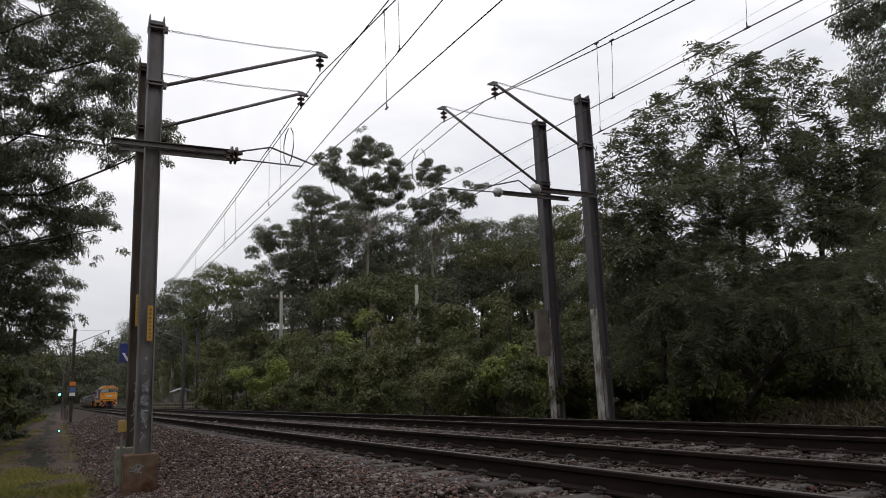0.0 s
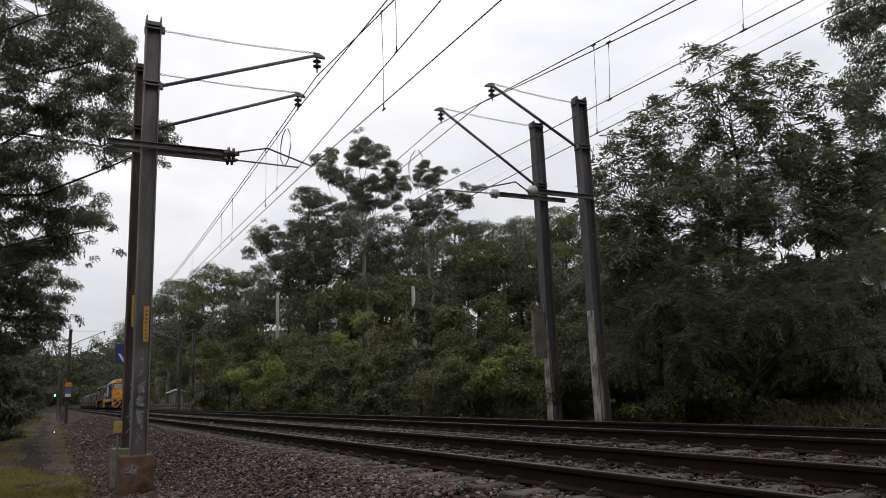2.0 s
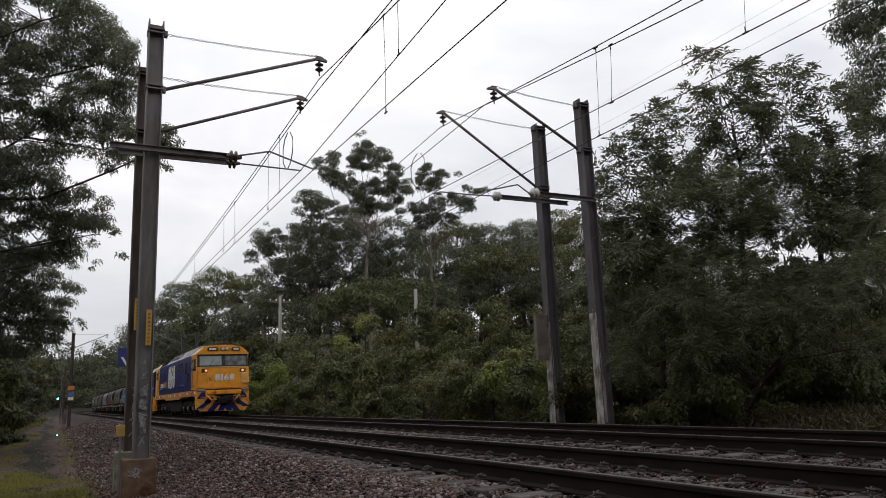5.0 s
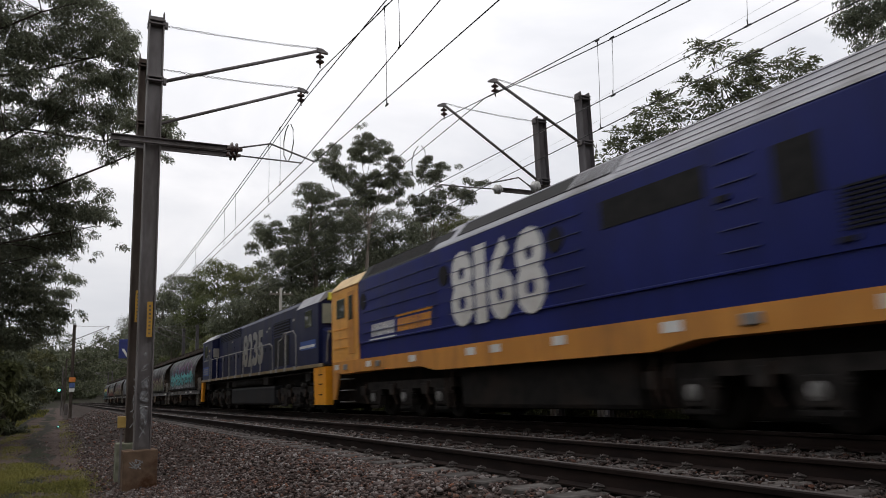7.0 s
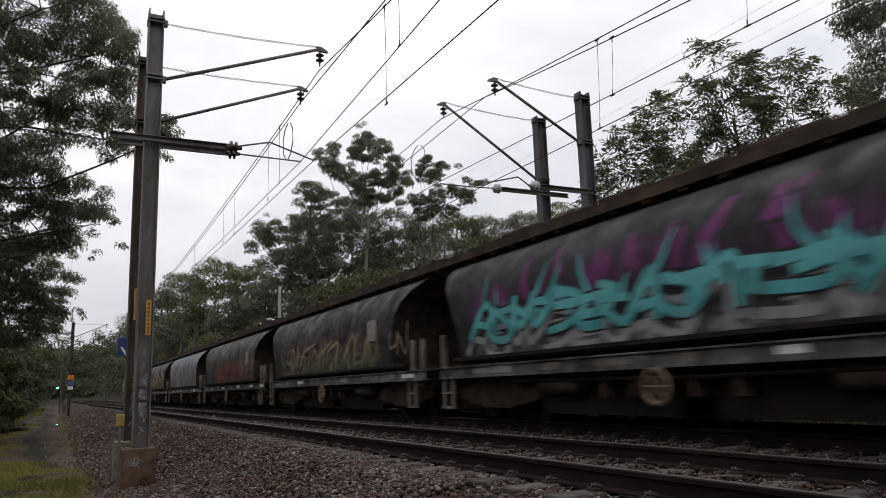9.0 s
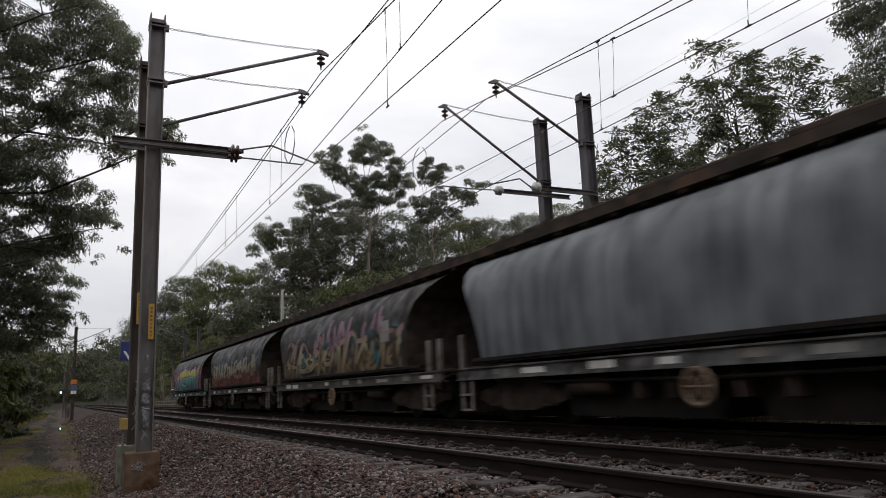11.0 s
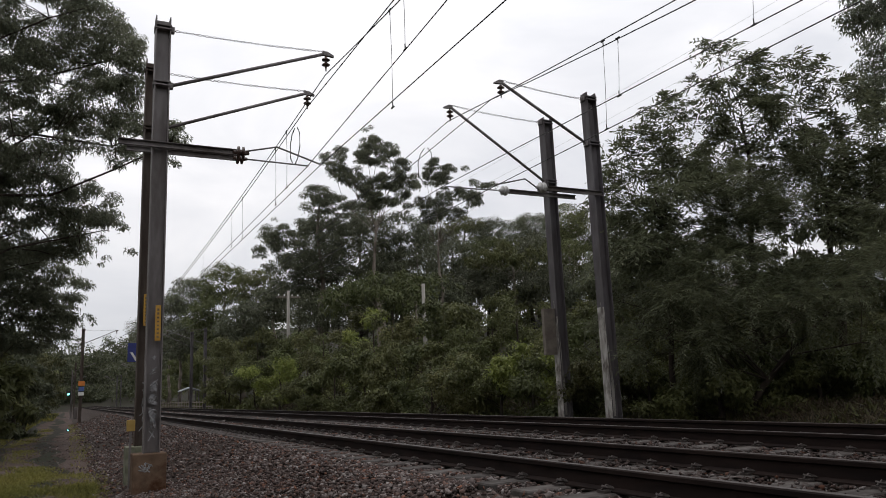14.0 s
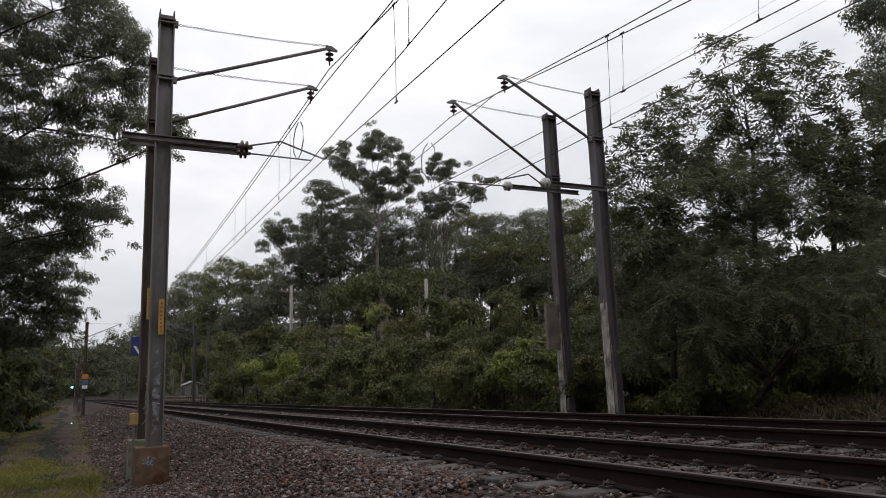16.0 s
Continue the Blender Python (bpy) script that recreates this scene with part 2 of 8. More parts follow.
def tube(bm, pts, radii, sides=8, caps=True):
    """A tapered tube along a list of points."""
    pts = [Vector(p) for p in pts]
    if not hasattr(radii, "__len__"):
        radii = [radii] * len(pts)
    radii = [float(r) for r in radii]
    rings = []
    ref = Vector((0.13, 0.27, 0.95))
    for i, p in enumerate(pts):
        d = (pts[min(i + 1, len(pts) - 1)] - pts[max(i - 1, 0)]).normalized()
        a = d.cross(ref)
        if a.length < 0.05:
            a = d.cross(Vector((1, 0, 0)))
        a.normalize()
        b = d.cross(a)
        rings.append([bm.verts.new(p + radii[i] * (math.cos(k * math.tau / sides) * a + math.sin(k * math.tau / sides) * b)) for k in range(sides)])
    for r0, r1 in zip(rings, rings[1:]):
        for k in range(sides):
            bm.faces.new((r0[k], r0[(k + 1) % sides], r1[(k + 1) % sides], r1[k]))
    if caps:
        bm.faces.new(rings[0][::-1])
        bm.faces.new(rings[-1])
    return bm


def tubed(pts, radii, sides=8):
    return tube(bmesh.new(), pts, radii, sides)


def prism(bm, outline, axis, a, b):
    """An outline of (u, v) extruded along axis from a to b; u, v are the two other axes in order."""
    def at(u, v, w):
        return {"x": (w, u, v), "y": (u, w, v), "z": (u, v, w)}[axis]
    r0 = [bm.verts.new(at(u, v, a)) for u, v in outline]
    r1 = [bm.verts.new(at(u, v, b)) for u, v in outline]
    n = len(outline)
    for i in range(n):
        bm.faces.new((r0[i], r0[(i + 1) % n], r1[(i + 1) % n], r1[i]))
    bm.faces.new(r0[::-1])
    bm.faces.new(r1)
    bmesh.ops.recalc_face_normals(bm, faces=bm.faces)
    return bm


def lathe(bm, profile, sides=16, m=Matrix()):
    """A profile of (radius, height) turned about z."""
    rings = [[bm.verts.new(m @ Vector((r * math.cos(k * math.tau / sides), r * math.sin(k * math.tau / sides), z))) for k in range(sides)] for r, z in profile]
    for r0, r1 in zip(rings, rings[1:]):
        for k in range(sides):
            bm.faces.new((r0[k], r0[(k + 1) % sides], r1[(k + 1) % sides], r1[k]))
    bm.faces.new(rings[0][::-1])
    bm.faces.new(rings[-1])
    return bm


# ---- ground, ballast and tracks ----
NEAR, FAR = 4.552, 8.242          # track centres
GAUGE = 1.505                     # between rail heads


def smooth01(a, b, x):
    t = np.clip((x - a) / (b - a), 0, 1)
    return t * t * (3 - 2 * t)


def ground_z(x, y):
    """Height of the natural ground: a verge and path beside the line, a cutting bank and a wooded hill across it."""
    x, y = np.asarray(x, float), np.asarray(y, float)
    z = np.full(np.broadcast(x, y).shape, -0.95)
    z = z + smooth01(-2.2, -7, x) * 0.9 * (x < 0) + smooth01(-8, -60, x) * 4 * (x < 0)
    z = z + smooth01(11.6, 14.5, x) * 0.9 + smooth01(14, 50, x) * (1 + 7 * smooth01(12, 48, y)) + smooth01(36, 150, x) * (16 - 6 * smooth01(60, 160, y)) * smooth01(20, 70, y)
    z = z + smooth01(300, 520, y) * 30
    z = z + 0.10 * np.sin(0.9 * x + 0.31 * y) * smooth01(11.5, 15, x) + 0.04 * np.sin(1.7 * x) * np.sin(0.8 * y) * (x < 0.3)
    return z


def ballast_z(x):
    return np.interp(x, [0.2, 0.7, 1.8, 2.95, 3.2, 3.7, 3.9, 5.2, 5.4, 7.4, 7.6, 8.9, 9.1, 9.6, 9.85, 10.9, 11.4], [-1.0, -0.9, -0.78, -0.25, -0.212, -0.205, -0.188, -0.188, -0.20, -0.20, -0.188, -0.188, -0.205, -0.212, -0.25, -0.72, -1.0])


def sheet(name, xs, ys, zf, material, label="", smooth=True):
    xs, ys = np.array(xs, float), np.array(ys, float)
    gx, gy = np.meshgrid(xs, ys)
    gz = zf(gx, gy)
    V = np.stack([gx, gy, gz], -1).reshape(-1, 3)
    nx, ny = len(xs), len(ys)
    F = [(j * nx + i, j * nx + i + 1, (j + 1) * nx + i + 1, (j + 1) * nx + i) for j in range(ny - 1) for i in range(nx - 1)]
    ob = raw(name, V, F, material, smooth=smooth)
    return tagged(ob, label, kind="structure")


def spaced(lo, hi, fine_lo, fine_hi, step, far_n):
    a = -np.geomspace(1, 1 + fine_lo - lo, far_n) + 1 + fine_lo if lo < fine_lo else np.array([fine_lo])
    b = np.geomspace(1, 1 + hi - fine_hi, far_n) - 1 + fine_hi
    return np.unique(np.round(np.concatenate([a, np.arange(fine_lo, fine_hi, step), b]), 3))


sheet("ground", spaced(-1800, 1800, -12, 40, 0.8, 26), spaced(-900, 2600, -10, 90, 1.5, 26), ground_z, M_ground(), "dark earth and leaf litter beside the railway")
sheet("ballast", [0.2, 0.7, 1.2, 1.8, 2.4, 2.95, 3.2, 4.5, 6.4, 8.2, 9.6, 9.85, 10.4, 10.9, 11.4], np.concatenate([np.arange(-30, 60, 1.0), np.arange(60, 700, 20)]),
      lambda x, y: ballast_z(x) - 0.012 + 0.012 * np.sin(2.3 * y + 3 * x), M_ballastbed(), "crushed grey-brown stone bed under both tracks")
sheet("path", np.arange(-2.9, 0.75, 0.25), np.concatenate([np.arange(6, 60, 0.6), np.arange(60, 220, 5)]),
      lambda x, y: ground_z(x, y) + 0.03 + 0.02 * np.sin(1.4 * y + 2 * x) - 0.07 * np.exp(-((x + 2.2 + .25 * np.sin(.2 * y)) / 0.35) ** 2) - 0.07 * np.exp(-((x + 0.6 + .25 * np.sin(.2 * y)) / 0.35) ** 2), M_path(), "worn gravel service path with wheel ruts")


def rocks(name, P, size, rng, material, label, detail=True, flat=0.7):
    """Many small broken stones in one mesh: a jittered low polyhedron each."""
    if detail:
        B = np.array([(x, y, z) for x in (-1, 1) for y in (-1, 1) for z in (-1, 1)]) * .72
        F = np.array([(0, 1, 3), (0, 3, 2), (4, 6, 7), (4, 7, 5), (0, 4, 5), (0, 5, 1), (2, 3, 7), (2, 7, 6), (0, 2, 6), (0, 6, 4), (1, 5, 7), (1, 7, 3)])
    else:
        B = np.array([(1, 0, 0), (-1, 0, 0), (0, 1, 0), (0, -1, 0), (0, 0, 1), (0, 0, -1)], float)
        F = np.array([(0, 2, 4), (2, 1, 4), (1, 3, 4), (3, 0, 4), (2, 0, 5), (1, 2, 5), (3, 1, 5), (0, 3, 5)])
    n, k = len(P), len(B)
    V = B[None] * rng.uniform(0.5, 1.4, (n, k, 1)) * rng.uniform(0.35, 1.4, (n, 1, 3))
    q = rng.normal(size=(n, 4))
    q /= np.linalg.norm(q, axis=1, keepdims=True)
    w, x, y, z = q.T
    R = np.stack([1 - 2 * (y * y + z * z), 2 * (x * y - z * w), 2 * (x * z + y * w), 2 * (x * y + z * w), 1 - 2 * (x * x + z * z), 2 * (y * z - x * w),
                  2 * (x * z - y * w), 2 * (y * z + x * w), 1 - 2 * (x * x + y * y)], -1).reshape(n, 3, 3)
    V = np.einsum("nij,nkj->nki", R, V) * (size * rng.uniform(0.6, 1.3, n))[:, None, None] * 0.5
    V[:, :, 2] *= flat
    V += P[:, None, :]
    T = (F[None] + (np.arange(n) * k)[:, None, None]).reshape(-1).astype(np.int32)
    me = bpy.data.meshes.new(name)
    me.vertices.add(n * k)
    me.vertices.foreach_set("co", V.reshape(-1).astype(np.float32))
    m = len(T) // 3
    me.loops.add(m * 3)
    me.loops.foreach_set("vertex_index", T)
    me.polygons.add(m)
    me.polygons.foreach_set("loop_start", np.arange(0, m * 3, 3, dtype=np.int32))
    me.update(calc_edges=True)
    return tagged(link(name, me, material), label, "gravel", kind="stuff")


SLEEPER = 0.6
SLEEP_HALF = 1.25


def stones():
    rng = np.random.default_rng(3)

    def bed(n, x0, x1, y0, y1, lift):
        x, y = rng.uniform(x0, x1, n), rng.uniform(y0, y1, n)
        z = ballast_z(x) + rng.uniform(-0.015, lift, n)
        on = np.zeros(n, bool)
        for c in (NEAR, FAR):
            on |= (np.abs(x - c) < SLEEP_HALF + 0.02) & (np.abs((y + 0.3) % SLEEPER - 0.3) < 0.15)
            on |= np.abs(np.abs(x - c) - GAUGE / 2) < 0.11
        on |= (np.abs(x - 1.30) < 0.30) & (np.abs(y - 14.1) < 0.32)
        keep = ~on | (rng.random(n) < np.where(x > 3.7, 0.42, 0.10))
        keep &= np.abs(np.abs(x - NEAR) - GAUGE / 2) > 0.085
        keep &= np.abs(np.abs(x - FAR) - GAUGE / 2) > 0.085
        return np.stack([x, y, z], -1)[keep]
    near = np.concatenate([bed(17000, 0.5, 3.3, 8.5, 14.5, 0.028), bed(11000, 3.3, 4.6, 4.5, 14.5, 0.028), bed(2500, 0.5, 3.3, 3.0, 8.5, 0.02), bed(7000, 1.9, 3.3, 6.0, 8.5, 0.028)])
    rocks("ballast_stones", near, 0.047, rng, M_stone(), "broken grey, brown and rust-red ballast stones", True)
    rocks("track_ballast_stones", bed(27000, 4.6, 10.6, 1.6, 13, 0.03), 0.058, rng, M_stone("dark_track_stone", .62), "broken grey-brown stones packed between the rails", False)
    far = np.concatenate([bed(11500, 4.6, 10.6, 13, 28, 0.02), bed(9500, .45, 4.6, 14.5, 28, 0.02)])
    rocks("distant_ballast_stones", far, 0.075, rng, M_stone(), "broken grey-brown ballast stones along the line", False)
    rocks("remote_ballast_stones", bed(8000, 0.45, 10.6, 28, 75, 0.02), 0.13, rng, M_stone(), "broken grey-brown ballast stones far along the line", False)


stones()

RAIL = [(-.07, -.17), (.07, -.17), (.07, -.158), (.013, -.14), (.009, -.05), (.034, -.038), (.036, -.008), (.028, 0), (-.028, 0), (-.036, -.008), (-.034, -.038), (-.009, -.05), (-.013, -.14), (-.07, -.158)]


def railway_track(name, cx, label):
    t = thing(name, pose(cx, 0, 0), label, "railway track", "pair of tracks", "structure")
    for s in (-1, 1):
        x = s * GAUGE / 2
        r = part("rail", prism(bmesh.new(), [(x + u, v) for u, v in RAIL], "y", -40, 900), M_rail(), t, "rust-brown steel rail")
        top = prism(bmesh.new(), [(x - .026, -0.001), (x + .026, -0.001), (x + .024, 0.002), (x - .024, 0.002)], "y", -40, 900)
        part("running_surface", top, M_railhead(), r, "worn steel running surface")
    bm = bmesh.new()
    prism(bm, [(-.14, -.38), (.14, -.38), (.12, -.172), (-.12, -.172)], "x", -SLEEP_HALF, SLEEP_HALF)
    bmesh.ops.bevel(bm, geom=list(bm.edges), offset=0.012, segments=1, affect="EDGES")
    for v in bm.verts:                      # the sleeper dips a little in the middle
        if abs(v.co.x) < 0.4 and v.co.z > -.2:
            v.co.z -= 0.02
    first = part("sleeper", bm, M_sleeper(), t, "stained concrete sleeper")
    n0, n1 = -2, 110
    first.location.y = n0 * SLEEPER
    for k in range(n0 + 1, n1):
        o = new("sleeper", first.data)
        o.parent, o.location = t, (0, k * SLEEPER, 0)
    # spring clips on both sides of each rail
    bm = bmesh.new()
    tube(bm, [(.025, -.06, -.155), (.055, -.055, -.135), (.085, -.03, -.125), (.10, .0, -.128), (.085, .035, -.13), (.045, .05, -.14), (.03, .02, -.138), (.07, .0, -.118), (.115, -.01, -.15)], .0095, 5)
    box(bm, .03, .13, -.05, .05, -.172, -.152)
    clip = part("rail_clip", bm, surface("clip_steel", (0.036, 0.029, 0.026), (0.08, 0.068, 0.062), .6, .3, 9, grime=(.035, .024, .02), bump=0), t, "rusty spring rail clip")
    clip.matrix_basis = pose(GAUGE / 2, -SLEEPER, 0)
    for k in range(0, 37):
        for s in (-1, 1):
            for q in (0, 180):
                o = new("rail_clip", clip.data)
                o.parent, o.matrix_basis = t, pose(s * GAUGE / 2, k * SLEEPER, 0, 0, 0, q)
    return t


_r = np.random.default_rng(8)
_p = np.stack([_r.uniform(-2.6, .5, 2600), 10 + 34 * _r.random(2600) ** 1.4, np.zeros(2600)], -1)
_p[:, 2] = ground_z(_p[:, 0], _p[:, 1]) + .035
rocks("path_stones", _p, .05, _r, M_stone(), "loose stones scattered on the service path", False)
railway_track("railway_track", NEAR, "empty near railway track with rusty rails on concrete sleepers")
railway_track("railway_track", FAR, "far railway track with rusty rails on concrete sleepers")


# ---- overhead line: masts, arms, insulators and wires ----
def h_column(h, w=.25, d=.25):
    """A rolled steel H section; the flanges face sideways."""
    f, k = .011, .008
    out = [(-w / 2 - f, -d / 2), (-w / 2 + f, -d / 2), (-w / 2 + f, -k), (w / 2 - f, -k), (w / 2 - f, -d / 2), (w / 2 + f, -d / 2),
           (w / 2 + f, d / 2), (w / 2 - f, d / 2), (w / 2 - f, k), (-w / 2 + f, k), (-w / 2 + f, d / 2), (-w / 2 - f, d / 2)]
    return prism(bmesh.new(), out, "z", 0, h)


def insulator(parent, at, axis="z", sheds=2, r=.085, gap=.11, mat=None):
    """Stacked porcelain sheds on a steel pin, hanging down from at, or lying along x."""
    bm = bmesh.new()
    m = Matrix.Translation(at) @ (pose(0, 0, 0, 180) if axis == "z" else pose(0, 0, 0, 0, 90, 0))
    z = 0.05
    prof = [(.012, 0), (.018, .03)]
    for i in range(sheds):
        prof += [(.03, z), (.045, z + .02), (r, z + .045), (r, z + .06), (.035, z + .075), (.022, z + gap - .01)]
        z += gap
    prof += [(.015, z + .03), (.012, z + .08)]
    lathe(bm, prof, 14, m)
    return part("insulator", bm, mat or M_insulator(), parent, "brown porcelain insulator", True)


def chain(parent, a, b, link_len=.085, r=.006):
    """A tie chain: rigid oval links turned a quarter from one to the next."""
    a, b = Vector(a), Vector(b)
    n = max(2, int((b - a).length / (link_len * .8)))
    bm = bmesh.new()
    d = (b - a).normalized()
    q = d.to_track_quat("X", "Z").to_matrix().to_4x4()
    for i in range(n):
        c = a.lerp(b, (i + .5) / n) - Vector((0, 0, .035 * math.sin(math.pi * (i + .5) / n)))
        m = Matrix.Translation(c) @ q @ pose(0, 0, 0, 90 * (i % 2))
        pts = [m @ Vector((link_len * .5 * math.cos(k * math.tau / 8), .02 * math.sin(k * math.tau / 8), 0)) for k in range(9)]
        tube(bm, pts, r, 4, False)
    return part("tie_chain", bm, M_steel(), parent, "thin galvanised tie chain")


def mast(at, h, side, arm_z, tip, tie_z, name="catenary_mast", label="", paint=None, base=True, lean=0.0, foot=0.0, steel=None):
    """A steel mast with a raking tubular arm, its tie chain, and the insulator for the messenger wire. side: +1 reaches to +X."""
    x, y, z0 = at
    t = thing(name, pose(x, y, z0, 0, lean, 0), label, "overhead line mast", "overhead line masts")
    H = h - z0
    steel = steel or M_steel()
    part("column", h_column(H - foot), steel, t, "dark weathered steel H-section column").location.z = foot
    tipl = Vector((tip[0] - x, 0, tip[1] - z0))
    root = Vector((side * .15, 0, arm_z - z0))
    part("arm", tubed([root, tipl], .034, 10), M_steel(), t, "grey steel tubular arm", True)
    bm = bmesh.new()
    e = tipl + Vector((side * .19, 0, -.05))
    prism(bm, [(tipl.x - side * .05, tipl.z + .05), (tipl.x + side * .06, tipl.z + .05), (e.x, e.z + .03), (e.x, e.z), (tipl.x - side * .03, tipl.z - .04)], "y", -.03, .03)
    part("end_bracket", bm, M_steel(), t)
    for zz in (arm_z - z0, tie_z - z0):
        part("clamp_band", boxed(-.15, .15, -.14, .14, zz - .05, zz - .02, .004), steel, t, "bolted steel clamp band")
        part("clamp_band", boxed(-.15, .15, -.14, .14, zz + .02, zz + .05, .004), steel, t)
        part("clamp_lug", boxed(min(side * .13, side * .21), max(side * .13, side * .21), -.05, .05, zz - .06, zz + .06, .01), M_steel(), t)
    for sx in (-1, 1):
        part("column_tip", boxed(sx * .125 - .010, sx * .125 + .010, -.12, .12, H - .005, H + .055, .003), steel, t)
    chain(t, (side * .16, 0, tie_z - z0), tipl + Vector((0, 0, .05)))
    insulator(t, tipl + Vector((side * .02, 0, -.03)))
    return t


GREY_STRUT = None


def registration(t, x0, x1, z, y, parts, ins_mat, origin, z_ins=None):
    """A horizontal channel beam on the mast, its end insulator, and the bent steady arm out to the contact wire."""
    ox, oy, oz = origin
    bm = bmesh.new()
    a, b = min(x0, x1) - ox, max(x0, x1) - ox
    for dz in (-.05, .05):
        box(bm, a, b, y - .15 - .03, y - .15 + .03, z - oz + dz - .006, z - oz + dz + .006)
    box(bm, a, b, y - .15 + .024, y - .15 + .036, z - oz - .05, z - oz + .05)
    part("beam", bm, M_steel(), t, "grey steel channel beam")
    s = 1 if parts[0][0] > x1 - 1e-6 or abs(parts[0][0] - x1) < .4 and parts[-1][0] > parts[0][0] else -1
    bm = bmesh.new()
    m = Matrix.Translation((x1 - ox, y - .15, z - oz)) @ pose(0, 0, 0, 0, 90 * s, 0)
    lathe(bm, [(.03, -.08), (.05, -.06), (.05, -.02), (.12, 0), (.125, .03), (.06, .05), (.06, .08), (.115, .09), (.12, .12), (.05, .14), (.03, .22)], 16, m)
    part("insulator", bm, ins_mat, t, "ribbed porcelain insulator", True)
    part("steady_arm", tubed([(px - ox, y - .15, pz - oz) for px, pz in parts], .017, 8), M_steel(), t, "bent steel steady arm", True)


def wire(name, pts, r, label, sides=5, mat=None):
    bm = tubed(pts, r, sides)
    return tagged(part(name, bm, mat or M_wire()), label, "overhead wire", "overhead wires")


def sagged(a, b, sag, n=14):
    a, b = Vector(a), Vector(b)
    return [a.lerp(b, i / n) - Vector((0, 0, sag * 4 * (i / n) * (1 - i / n))) for i in range(n + 1)]


GLAB = "grey steel overhead line mast with raking arm on concrete"
# the two masts beside the near track
L1 = mast((1.335, 14.1, -.90), 7.78, 1, 6.49, (4.53, 7.66), 7.62, label=GLAB, foot=.5)
L2 = mast((1.32, 15.8, -.90), 7.64, 1, 6.20, (4.62, 7.46), 7.47, label="rust-brown steel overhead line mast on mossy concrete", foot=.5, steel=M_rusty())
registration(L1, .62, 2.72, 5.27, 0, [(2.85, 5.30), (3.48, 5.46), (4.36, 5.19)], M_insulator(), (1.335, 14.1, -.90))
registration(L2, .86, 3.04, 5.70, 0, [(3.2, 5.70), (3.9, 5.69), (4.62, 5.68)], M_insulator(), (1.32, 15.8, -.90))
# the two masts across the far track
R1 = mast((11.2, 15.8, -.85), 7.62, -1, 5.91, (8.34, 7.63), 7.56, label="dark steel overhead line mast with a raking arm among bushes", steel=M_steeldark())
R2 = mast((11.02, 13.7, -.85), 7.49, -1, 6.27, (8.57, 7.48), 7.40, label="dark steel overhead line mast with a raking arm among bushes", steel=M_steeldark())
registration(R1, 11.9, 9.75, 5.52, 0, [(9.5, 5.52), (8.9, 5.50), (8.07, 5.50)], M_insgrey(), (11.2, 15.8, -.85))
registration(R2, 11.1, 9.45, 5.02, 0, [(9.3, 4.98), (8.95, 5.19), (8.15, 4.98)], M_insgrey(), (11.02, 13.7, -.85))


def footing(at, w, d, h, label, mat):
    bm = boxed(-w / 2, w / 2, -d / 2, d / 2, -.25, h, .02)
    ob = part("mast_footing", bm, mat)
    ob.matrix_basis = pose(*at)
    return tagged(ob, label, "concrete footing", "mast footings")


footing((1.30, 14.1, -.90), .54, .52, .70, "stained pinkish concrete mast footing in the ballast", M_concrete())
footing((1.28, 15.8, -.90), .5, .5, .74, "pale mossy concrete mast footing in the ballast", M_mossy())

# distant masts, both sides
for Y in (78, 141, 205):
    o = mast((1.15, Y, -.9), 7.7, 1, 6.3, (4.0, 7.5), 7.55, label="dark distant overhead line mast beside the ballast", steel=M_rusty())
    o = mast((11.2, Y + 2, -.9), 7.5, -1, 6.0, (8.4, 7.3), 7.4, label="dark distant overhead line mast beside the far track", steel=M_steeldark())
    o = mast((11.9, Y - 2, -.9), 7.5, -1, 6.0, (8.4, 7.3), 7.4, label="dark distant overhead line mast beside the far track", steel=M_steeldark())

MSG, CON = "dark stranded messenger wire over the track", "dark copper contact wire over the track"
# (track, messengers as (support, sag behind the eye), contacts as (support, fall per metre behind the eye))
for cx, ms, cs in ((NEAR, (((4.54, 14.1, 7.20), 1.26), ((4.62, 15.8, 7.10), .02)), (((4.40, 14.1, 5.22), .006), ((4.6, 15.8, 5.68), -.054))),
                   (FAR - .02, (((8.27, 13.7, 7.02), 1.82), ((8.25, 15.8, 7.24), 1.58)), (((8.15, 13.7, 4.95), .0), ((8.07, 15.8, 5.56), .023)))):
    for m, sag in ms:
        wire("messenger_wire", sagged(m, (cx, -40, m[2]), sag, 28), .0105, MSG)
        wire("messenger_wire", sagged(m, (cx - .1, 79, 7.0), 1.0), .0105, MSG)
    for c, fall in cs:
        z = c[2] - fall * c[1]
        wire("contact_wire", [c, ((c[0] + cx) / 2, c[1] / 2, (c[2] + z) / 2), (cx, 0, z), (cx, -40, z)], .009, CON)
        wire("contact_wire", sagged(c, (cx - .1, 79, 5.2), .02), .009, CON)
    for s in (0, 1):
        wire("messenger_wire", sagged((cx - .1, 79 + 63 * s, 7.0), (cx - .1, 142 + 63 * s, 7.0), .75), .012, MSG)
        wire("contact_wire", sagged((cx - .1, 79 + 63 * s, 5.2), (cx - .1, 142 + 63 * s, 5.2), .02), .011, CON)


